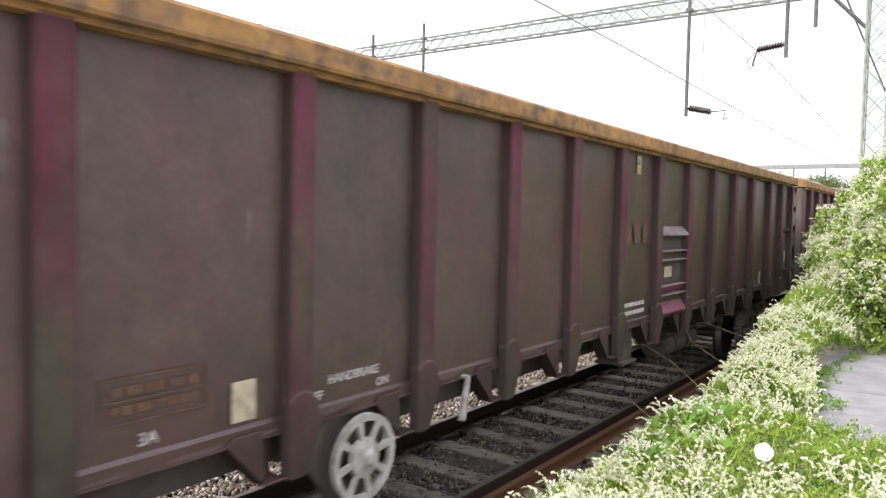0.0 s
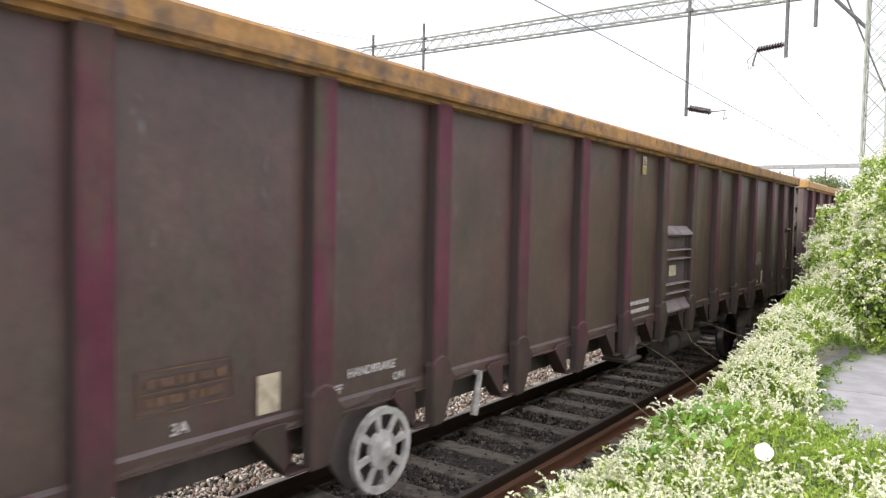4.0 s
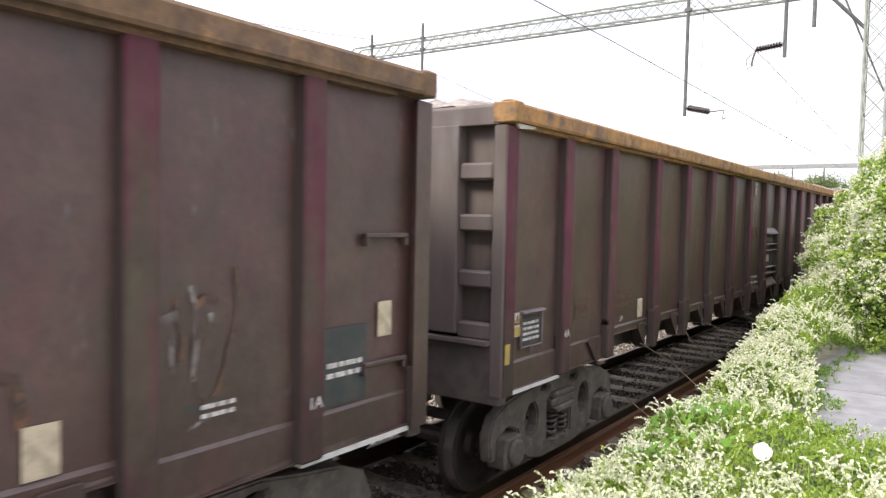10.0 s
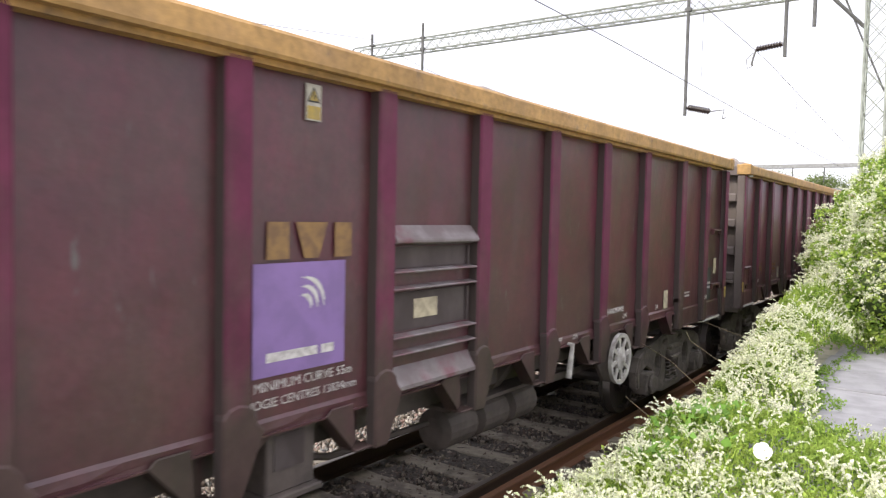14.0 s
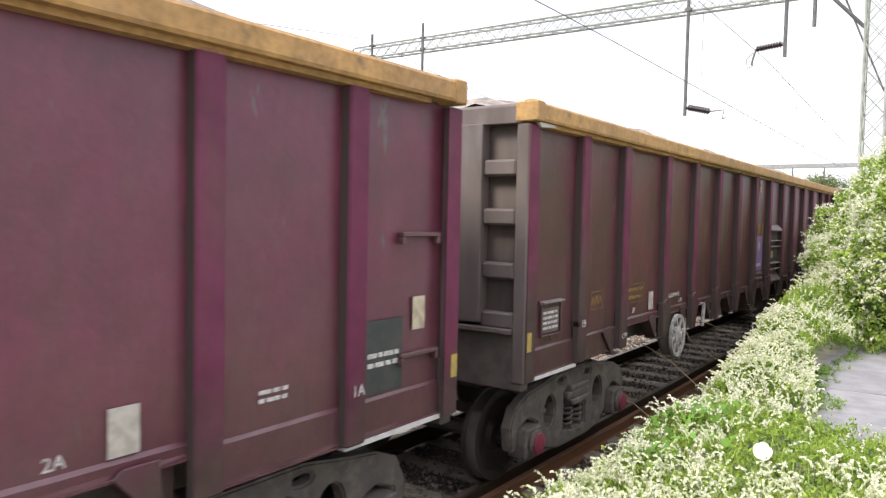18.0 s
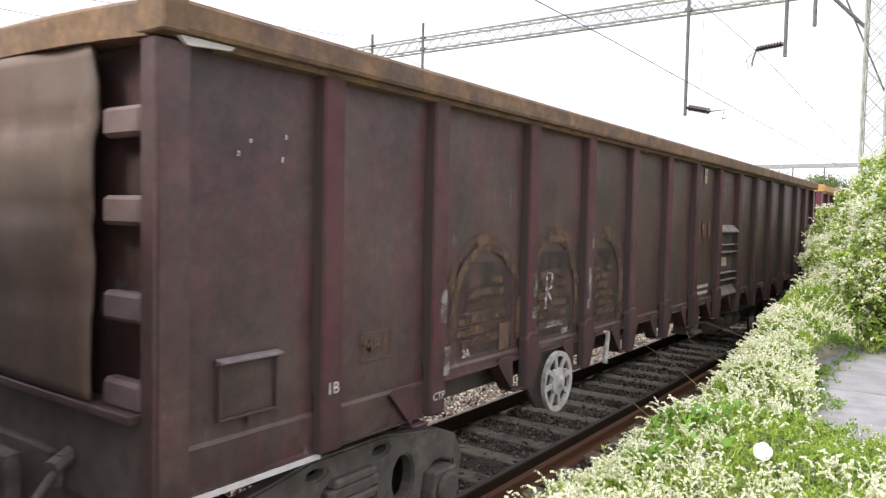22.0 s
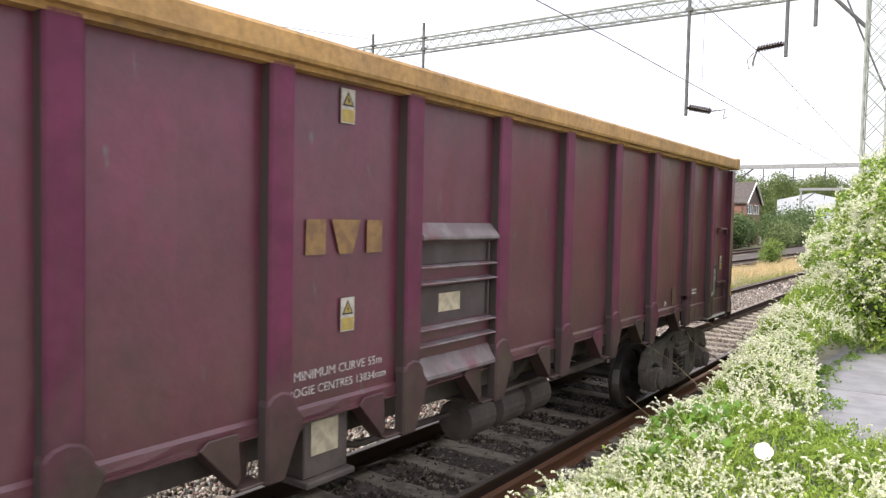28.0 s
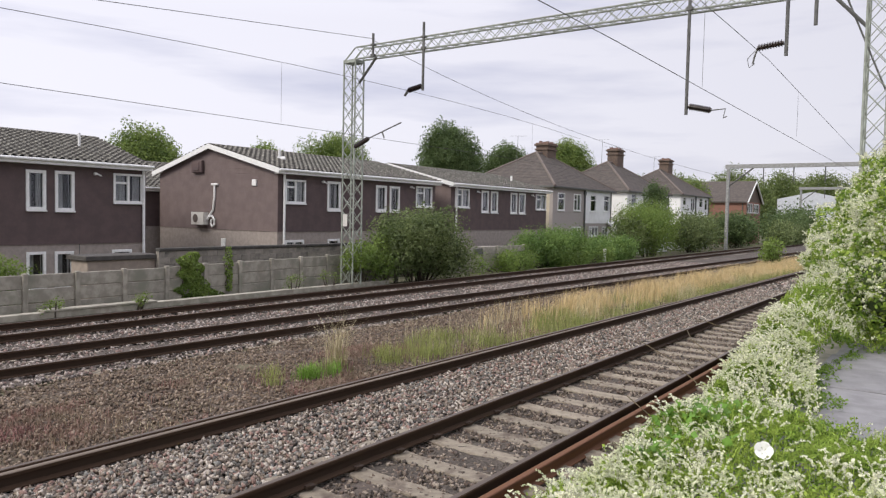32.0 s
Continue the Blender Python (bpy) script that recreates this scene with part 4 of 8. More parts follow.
def bent_sheet(y, sgn, seed):
    """An end sheet pushed out by the load: bulged between the welds, creased, with an uneven free edge."""
    r = random.Random(seed)
    nu, nv, s = 16, 30, Shape()
    ph = r.uniform(0, 6)
    pts = []
    for back in (0.0, -0.022):
        for j in range(nv + 1):
            z = 1.53 + 1.70 * j / nv
            edge = 0.885 + 0.05 * (z - 1.5) / 1.7 + 0.010 * math.sin(z * 4.1 + ph) + 0.006 * math.sin(z * 17 + ph) - 0.05 * max(0.0, (z - 3.05) / 0.2)
            for i in range(nu + 1):
                u = i / nu
                x = -0.99 + (edge + 0.99) * u
                out = 0.03 + 0.055 * math.sin(math.pi * u) ** 0.5 * math.sin(math.pi * (z - 1.5) / 1.78)
                out -= 0.020 * math.exp(-((z - 2.87) / 0.045) ** 2) + 0.014 * math.exp(-((z - 2.45) / 0.04) ** 2) + 0.010 * math.exp(-((z - 2.0) / 0.04) ** 2)
                out += 0.05 * max(0.0, (z - 2.92) / 0.3) * math.sin(math.pi * min(1, 1.15 * u))
                out += 0.014 * noise.noise((x * 3, z * 3, seed)) + 0.010 * (u > 0.93) * math.sin(z * 7 + ph)
                pts.append((x, y + sgn * (out + back), z))
    w, m = nu + 1, (nu + 1) * (nv + 1)
    faces = [(o + j * w + i, o + j * w + i + 1, o + (j + 1) * w + i + 1, o + (j + 1) * w + i) for o in (0, m) for j in range(nv) for i in range(nu)]
    rim_loop = [i for i in range(w)] + [j * w + nu for j in range(1, nv + 1)] + [nv * w + i for i in range(nu - 1, -1, -1)] + [j * w for j in range(nv - 1, 0, -1)]
    faces += [(a, b, b + m, a + m) for a, b in zip(rim_loop, rim_loop[1:] + rim_loop[:1])]
    return s.add(pts, faces).mesh("end_sheet", rusty_sheet, smooth=True)


def bowed_rim(mat):
    """The top rail of an end that the load has pushed outwards."""
    def make():
        n, sec = 16, [(-0.045, 3.22), (0.10, 3.22), (0.10, 3.385), (-0.03, 3.385), (-0.045, 3.365)]
        pts = []
        for i in range(n + 1):
            x = -1.32 + 2.64 * i / n
            b = math.cos(math.pi * x / 2.64) ** 0.8 if abs(x) < 1.31 else 0.0
            pts += [(x, a - 0.075 * b, z + 0.022 * b) for a, z in sec]
        k = len(sec)
        faces = [(i * k + j, i * k + (j + 1) % k, (i + 1) * k + (j + 1) % k, (i + 1) * k + j) for i in range(n) for j in range(k)]
        return Shape().add(pts, faces + [tuple(range(k)), tuple(range(n * k, n * k + k))]).mesh("end_rail", mat)
    return cached(("bowed", mat.name), make)


def ladder_end(wagon, y, sgn, steel, paint, rim, bent=False):
    """The end of a wagon: smooth sheet, corner posts, rungs beside the post, ledge and headstock. sgn: outward way along y."""
    def bx(x0, x1, a, b, z0, z1):
        return x0, x1, min(y + sgn * a, y + sgn * b), max(y + sgn * a, y + sgn * b), z0, z1
    k = (round(y, 2), steel.name)
    if bent:
        put("end_sheet", bent_sheet(y, sgn, int(10 * y) + len(wagon.children)), wagon, label="bulged rusty end sheet with a torn edge")
    else:
        put("end_sheet", cached(("endsheet", k), lambda: Shape().box(*bx(-1.0, 0.955, -0.1, 0.03, 1.55, 3.23)).mesh("end_sheet", steel, bevel=0.006)), wagon)
    put("end_back", cached(("endback", k), lambda: Shape().box(*bx(-1.27, 1.27, -0.16, -0.12, 1.30, 3.23)).mesh("end_back", steel)), wagon)
    for side in (-1, 1):
        put("corner_post", cached(("cpost", k, side, paint), lambda: Shape().box(*bx(side * 1.27, side * 1.39, -0.12, 0.0, 1.07, 3.22)).mesh("corner_post", steel, bevel=0.012)), wagon)
        put("corner_flange", cached(("cflange", k, side, paint), lambda: Shape().box(*bx(side * 1.392, side * 1.40, -0.17, -0.015, 1.08, 3.21)).mesh("corner_flange", rib_paints[paint] if steel is end_steel else paints[paint])), wagon)
    for z in (2.86, 2.45, 2.00, 1.585):
        put("rung", cached(("rung", k), lambda: Shape().box(*bx(0.95, 1.27, -0.09, 0.0, -0.07, 0.07)).mesh("rung", steel if steel is end_steel else rung_dust, bevel=0.020)), wagon, (0, 0, z))
    put("end_ledge", cached(("ledge", k), lambda: Shape().box(*bx(-1.3, 1.27, -0.1, 0.05, 1.48, 1.52)).mesh("end_ledge", steel, bevel=0.004)), wagon)
    put("headstock", cached(("head", k), lambda: Shape().box(*bx(-1.36, 1.36, -0.14, -0.02, 1.0, 1.48)).box(*bx(-0.5, 0.5, -0.3, 0.02, 0.86, 1.2)).mesh("headstock", under, bevel=0.012)), wagon)
    if rim is not rims["brown"]:
        plate("yellow_mark", wagon, y - sgn * 0.06, 1.42, 0.07, 0.16, sign_yellow, 1.402, label="yellow painted mark on the corner post")


def coupling(wagon, red):
    """The draw bar, the air hose and its cock towards the wagon in front."""
    put("draw_bar", cached("drawbar", lambda: Shape().tube((0, 0.3, 0.98), (0, -1.0, 0.98), 0.07, 10).box(-0.16, 0.16, -0.14, 0.0, 0.84, 1.12).mesh("draw_bar", bogie_mat, bevel=0.006)), wagon)
    put("air_hose", cached(("hose", red), lambda: Shape().pipe([(0.66, -0.12, 1.14), (0.68, -0.24, 1.02), (0.66, -0.42, 0.92), (0.62, -0.6, 0.94), (0.58, -0.85, 1.05)], 0.022, 7).mesh("air_hose", bogie_mat, smooth=True)), wagon, label="dusty grey air hose")
    put("hose_cock", cached(("cock", red), lambda: Shape().tube((0.60, 0.0, 1.2), (0.66, -0.14, 1.16), 0.045, 8).tube((0.64, -0.08, 1.22), (0.64, -0.10, 1.06), 0.025, 6).mesh("hose_cock", red_paint if red else bogie_mat)), wagon, label="red hose cock" if red else "")


def underframe(wagon, hand_tail, clean_box):
    put("solebar", cached("sole", lambda: Shape().box(0.95, 1.10, 0.1, LENGTH - 0.1, 1.06, 1.32).box(-1.10, -0.95, 0.1, LENGTH - 0.1, 1.06, 1.32).mesh("solebar", under)), wagon)
    put("floor_plate", cached("floorp", lambda: Shape().box(-1.29, 1.29, 0.1, LENGTH - 0.1, 1.30, 1.36).mesh("floor_plate", under)), wagon)
    put("far_side", cached("farside", lambda: Shape().box(-1.32, -1.29, 0.02, LENGTH - 0.02, 1.10, 3.24).mesh("far_side", paints["worn"])), wagon)
    for y in (3.6, 6.0, 10.9, 13.3):
        put("cross_bearer", cached("bearer", lambda: Shape().prism([(-1.28, 1.30), (1.28, 1.30), (1.05, 1.0), (-1.05, 1.0)], "y", -0.06, 0.06).mesh("cross_bearer", under)), wagon, (0, y, 0))
    for y in (10.35, 10.85, 11.35):
        put("air_tank", cached("tank", lambda: Shape().lathe([(-0.22, 0.10), (-0.19, 0.165), (0.19, 0.165), (0.22, 0.10)], (0, 0, 0), "y", 18).mesh("air_tank", under)), wagon, (0.95, y, 0.78))
    put("tank_bracket", cached("tbr", lambda: Shape().box(0.80, 1.14, 10.1, 11.65, 0.955, 0.985).box(0.90, 1.0, 10.2, 10.26, 0.9, 1.3).box(0.90, 1.0, 11.4, 11.46, 0.9, 1.3).mesh("tank_bracket", under)), wagon)
    put("brake_rigging", cached("rig", lambda: Shape().box(1.0, 1.06, 11.7, 13.0, 0.86, 0.93).pipe([(1.03, 11.75, 0.9), (1.0, 11.5, 1.05), (1.0, 11.2, 1.2)], 0.02).box(1.02, 1.10, 12.9, 12.98, 0.85, 1.25).mesh("brake_rigging", under)), wagon)
    put("brake_pipe", cached("bpipe", lambda: Shape().pipe([(0.9, 8.5, 1.0), (0.92, 9.0, 0.86), (0.92, 10.1, 0.84)], 0.025, 6).mesh("brake_pipe", under)), wagon)
    put("equipment_box", cached("ebox", lambda: Shape().box(1.02, 1.27, 8.18, 8.54, 0.92, 1.30).box(1.0, 1.32, 8.16, 8.56, 0.88, 0.92).mesh("equipment_box", under, bevel=0.008)), wagon)
    plate("box_label", wagon, 8.34, 1.15, 0.22, 0.2, card_mat if clean_box else backing_mat, 1.272, label="pale data label on the box" if clean_box else "dusty cover plate of the box")
    plate("end_step", wagon, 0.55, 1.075, 0.95, 0.03, white_paint, 1.27, 0.09, label="dusty pale foot board edge")
    plate("end_step", wagon, LENGTH - 0.55, 1.075, 0.95, 0.03, white_paint, 1.27, 0.09, label="dusty pale foot board edge")
    hy = 12.88 if hand_tail else 3.94
    put("brake_guard", cached("guard", lambda: Shape().prism([(-0.45, 1.30), (0.38, 1.30), (0.22, 0.82), (0.05, 0.72), (-0.2, 0.78), (-0.38, 1.0)], "x", 1.24, 1.28).mesh("brake_guard", under, bevel=0.008)), wagon, (0, hy, 0))
    hw = put("handwheel", handwheel_mesh(), wagon, (1.36, hy, 1.00), "white spoked handbrake wheel")
    put("hub", cached("hub", lambda: Shape().lathe([(0.0, 0.125), (0.035, 0.12), (0.05, 0.06), (0.07, 0.03)], (0, 0, 0), "x", 18).mesh("hub", wheel_paint)), hw)
    for i in range(8):
        o = put("spoke", spoke_mesh(), hw)
        o.rotation_euler = (i * math.tau / 8 + 0.2, 0, 0)
    put("wheel_shaft", cached("shaft", lambda: Shape().tube((0.9, 0, 0), (1.38, 0, 0), 0.025, 8).mesh("wheel_shaft", under)), wagon, (0, hy, 1.03))
    put("brake_lever", cached("lever", lambda: Shape().tube((1.38, 0.05, 1.36), (1.38, -0.02, 1.06), 0.022, 8, 0.03).tube((1.30, 0.05, 1.36), (1.39, 0.05, 1.36), 0.02, 8).mesh("brake_lever", wheel_paint)), wagon, (0, 11.66 if hand_tail else 5.0, -0.06), "white brake lever")


# paint, rim, handwheel at the tail, logo panel, gold mark strength, pink steps, dark end sheet, red hose
WAGONS = [
    ("dirty", "ochre", False, False, 0, True, True, False, "grime-browned maroon box wagon with a dull ochre top rail"),
    ("worn", "ochre", True, True, 1, False, True, False, "weathered maroon box wagon with a purple panel and white handwheel"),
    ("dirty", "ochre", False, False, 0, False, False, False, "dusty brown-maroon box wagon with an ochre top rail"),
    ("worn", "yellow", True, False, 1, False, True, True, "weathered maroon box wagon with a yellow top rail, loaded with spoil"),
    ("dirty", "brown", True, False, 2, True, False, True, "grimy maroon box wagon with a brown rim and scraped pink steps"),
    ("dirty", "ochre", True, False, 0, False, True, False, "grey-brown grimy box wagon with maroon ribs"),
    ("worn", "yellow", True, True, 1, False, True, False, "maroon box wagon with a yellow top rail and a purple panel"),
    ("clean", "yellow", True, True, 1, False, True, False, "maroon box wagon with a large purple panel, loaded with spoil"),
    ("worn", "yellow", False, True, 1, False, True, True, "maroon box wagon with a bright yellow rim and a purple panel"),
    ("dark", "brown", False, False, 0, False, False, False, "dark brown box wagon with rusty faded graffiti"),
    ("clean", "yellow", False, False, 2, False, False, False, "clean dark maroon last box wagon with a yellow top rail"),
]


RIDE = [-0.007, 0.015, 0.0, 0.012, -0.008, -0.035, -0.005, -0.006, 0.014, 0.009, 0.010]


def make_wagon(k):
    paint, rim, hand_tail, logo, mark, pink, dark_end, red, label = WAGONS[k]
    w = empty("box_wagon", (TRACK_X, k * PITCH_Y, 0))
    tagged(w, label, "freight wagon", group="wagons of the train")
    rm = rims[rim]
    for i, width in enumerate(BAYS):
        low = 1.10 if i < 2 or i > 12 else 1.30
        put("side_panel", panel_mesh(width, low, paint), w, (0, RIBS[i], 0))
    for i in range(1, 15):
        foot = 2 < i < 13
        put("side_rib", rib_mesh(paint, foot), w, (0, RIBS[i], 0))
        if 2 <= i <= 13:
            put("gusset", gusset_mesh(paint), w, (0, RIBS[i], 0))
            put("side_gusset", cached(("sgusset", paint), lambda: Shape().prism([(0.10, 1.30), (0.34, 1.30), (0.11, 1.14)], "x", 1.26, 1.30).mesh("side_gusset", rib_paints[paint])), w, (0, RIBS[i], 0))
    for i in range(1, 15):
        o = put("side_rib", rib_mesh(paint, False), w, (0, RIBS[i], 0))
        o.rotation_euler = (0, 0, math.pi)
    put("top_rail", rim_side(rm), w)
    o = put("top_rail", rim_side(rm), w, (0, LENGTH, 0))
    o.rotation_euler = (0, 0, math.pi)
    e_mat = end_steel if dark_end else rm
    bent = k in (4, 9)
    put("end_rail", bowed_rim(rm) if bent else end_rim(e_mat), w)
    o = put("end_rail", end_rim(rm), w, (0, LENGTH, 0))
    o.rotation_euler = (0, 0, math.pi)
    for a, at in ((0, (0, 0, 0)), (math.pi, (0, LENGTH, 0))):
        o = put("corner_cap", corner_cap(rm), w, at)
        o.rotation_euler = (0, 0, a)
    for y in (0.05, LENGTH - 0.05):
        o = put("corner_cap", cached(("capm", rm.name), lambda: Shape().box(1.26, 1.475, -0.07, 0.07, 3.23, 3.395).mesh("corner_cap", rm, bevel=0.012)), w, (0, y, 0))
        if y < 1:
            o.location.x, o.scale = 0, (-1, 1, 1)
    put("load", load_mesh(k), w, label="heaped grey-brown spoil")
    ladder_end(w, -0.04, -1, end_steel if dark_end else paints[paint], paint, rm, bent)
    ladder_end(w, LENGTH + 0.08, 1, end_steel if dark_end else paints[paint], paint, rm)
    bogie(w, 8.45 - 13.834 / 2, red or k == 10)
    bogie(w, 8.45 + 13.834 / 2, k in (1, 9))
    underframe(w, hand_tail, k == 10)
    if k:
        coupling(w, red)
    step_bay(w, paint, pink)
    details(w, k)
    # each body rides a little higher or lower on its springs
    for o in w.children:
        if not o.name.startswith("bogie"):
            o.location.z += RIDE[k]
    return w


def details(w, k):
    """Lettering, plates, signs and marks of each wagon."""
    paint, rim, hand_tail, logo, mark, pink, dark_end, red, label = WAGONS[k]
    X = X_PANEL + 0.004
    if mark:
        operator_mark(w, gold_mat if mark == 2 or logo else faded_gold)
    elif k != 2:
        operator_mark(w, faded_gold)
    if logo:
        logo_panel(w)
    if k in (1, 3, 5, 6, 7, 8, 10):
        letter("MINIMUM CURVE 55m", 0.076, white_ink, w, X, 8.415, 1.545)
        letter("BOGIE CENTRES 13834mm", 0.071, white_ink, w, X, 8.415, 1.455)
    else:
        bars(w, 8.37, 1.50, 0.72, 0.18, 2, white_ink, k)
    warning_sign(w, 8.44, 3.08)
    if k == 10:
        warning_sign(w, 8.46, 1.86)
    # code box, number box, card and handbrake words near the front
    mat = gold_mat if k in (3, 6, 7, 8, 10) else faded_gold
    frame_lines(w, 1.535, 1.64, 0.29, 0.18, mat)
    letter("MBA", 0.125, mat, w, X, 1.535, 1.637, 0.003)
    frame_lines(w, 2.58, 1.635, 0.53, 0.21, mat, split=True)
    bars(w, 2.58, 1.635, 0.44, 0.17, 2, mat, 40)
    plate("label_card", w, 3.07, 1.51, 0.15, 0.21, faded_gold if k == 9 else sign_white if k in (8, 7) else card_mat, label="pasted paper card")
    letter("2B" if k == 8 else "3A" if k in (0, 1, 2) else "2A", 0.085, white_ink, w, X, 2.54, 1.44, 0.001)
    letter("1B" if k in (8, 9) else "4A", 0.095, white_ink, w, X_RIB + 0.004, RIBS[1], 1.46, 0.001)
    hy = 12.88 if hand_tail else 3.94
    letter("HANDBRAKE", 0.075, white_ink, w, X, hy - 0.04, 1.51, 0.0014)
    letter("OFF", 0.075, white_ink, w, X, hy - 0.37, 1.43, 0.0012)
    letter("ON", 0.075, white_ink, w, X, hy + 0.22, 1.425, 0.0012)
    if not hand_tail:
        letter("CTP", 0.075, white_ink, w, X_RIB + 0.004, RIBS[2], 1.22, 0.001)
    else:
        letter("OFF", 0.07, white_ink, w, X + 0.018, 11.5, 1.355, 0.001)
        letter("ON", 0.07, white_ink, w, X + 0.018, 11.84, 1.355, 0.001)
    if k == 1:
        low = plate("data_panel", w, 11.32, 1.46, 0.40, 0.30, dark_panel, label="worn black data panel with pale lines")
        bars(low, -0.04, 0.0, 0.28, 0.22, 4, end_steel, 81, 0.005)
    # ticket holder of the first bay
    def holder():
        return Shape().box(0, 0.02, -0.19, 0.19, -0.15, -0.135).box(0, 0.02, -0.19, -0.175, -0.135, 0.13).box(0, 0.02, 0.175, 0.19, -0.135, 0.13).tube((0.01, 0, -0.15), (0.01, 0, -0.20), 0.011, 6).mesh("ticket_holder", step_mat if k == 5 else paints[paint], bevel=0.003)
    h = put("ticket_holder", cached(("holder", paint, k == 5), holder), w, (X_PANEL + 0.004, 0.53, 1.56), "steel ticket holder frame")
    put("holder_ledge", cached("ledge_h", lambda: Shape().prism([(0.0, 0.13), (0.05, 0.145), (0.05, 0.16), (0.0, 0.17)], "y", -0.2, 0.2).mesh("holder_ledge", step_mat, bevel=0.003)), h, label="scraped bare ledge")
    if k in (1, 5, 8):
        plate("ticket", w, 0.53, 1.55, 0.32, 0.22, dark_panel if k == 5 else end_steel)
        bars(w, 0.53, 1.55, 0.28, 0.18, 4, white_ink, 50, X_PANEL + 0.012)
    if k == 5:
        warning_sign(w, 0.30, 1.62)
    # tail bays: sign, data panels, hand hold
    put("hand_hold", cached(("hold", paint), lambda: Shape().box(0, 0.05, -0.2, 0.2, 0, 0.03).box(0, 0.05, -0.2, -0.17, -0.05, 0.0).box(0, 0.05, 0.17, 0.2, -0.05, 0.0).mesh("hand_hold", paints[paint], bevel=0.005)), w, (X_PANEL, 16.48, 2.33))
    put("hand_hold", CACHE[("hold", paint)], w, (X_PANEL, 16.48, 1.54))
    if k in (1, 2, 5, 8, 10):
        warning_sign(w, 16.5, 1.84)
    else:
        plate("label_card", w, 16.5, 1.82, 0.13, 0.22, faded_gold if k == 9 else card_mat)
    pane = plate("data_panel", w, 16.14, 1.58, 0.38, 0.46, dark_panel, label="black data panel with white tables")
    if k in (0, 8, 10, 1):
        table(pane, -0.04, 0.095, 0.28, 0.17)
        table(pane, -0.05, -0.10, 0.24, 0.19)
    else:
        bars(pane, 0, -0.02, 0.30, 0.12, 2, white_ink, 62, 0.005)
    letter("4B" if k in (8, 10) else "1A", 0.095, white_ink, w, X_RIB + 0.004, RIBS[14] + 0.01, 1.42, 0.001)
    plate("label_card", w, 14.40, 1.50, 0.15, 0.22, faded_gold if k in (9, 10) else sign_white if k in (7, 8) else card_mat)
    letter("3B" if k in (8, 10) else "2A", 0.085, white_ink, w, X, 14.10, 1.43, 0.001)
    bars(w, 15.25, 1.50, 0.2, 0.09, 2, white_ink, 70)
    if k == 5:
        plate("blue_panel", w, 16.46, 1.63, 0.3, 0.12, blue_mat, label="blue and white sticker")
    # bright slip under the rim at the corner
    put("rim_slip", cached("slip", lambda: Shape().prism([(0.05, 3.235), (0.36, 3.235), (0.34, 3.215), (0.10, 3.195)], "x", 1.40, 1.425).mesh("rim_slip", white_paint)), w, label="bright bent strip under the top rail")
    if k in (2, 4, 9):
        graffiti(w, k)


def stroke(parent, pts, width, mat, x=X_PANEL + 0.003):
    """A sprayed stroke along points (y, z) on the side sheets."""
    edge = []
    for i, (a, b) in enumerate(pts):
        (p, q), (c, d) = pts[max(i - 1, 0)], pts[min(i + 1, len(pts) - 1)]
        l = math.hypot(c - p, d - q) or 1
        ny, nz = -(d - q) / l * width / 2, (c - p) / l * width / 2
        edge += [(0, a + ny, b + nz), (0, a - ny, b - nz)]
    s = Shape().add(edge, [(2 * i, 2 * i + 2, 2 * i + 3, 2 * i + 1) for i in range(len(pts) - 1)])
    return put("graffiti_stroke", s.mesh("graffiti_stroke", mat), parent, (x, 0, 0))


def arch(cy, z0, w, h, n=14):
    return [(cy - w / 2 * math.cos(math.pi * i / n), z0 + h * math.sin(math.pi * i / n) ** 0.6) for i in range(n + 1)]


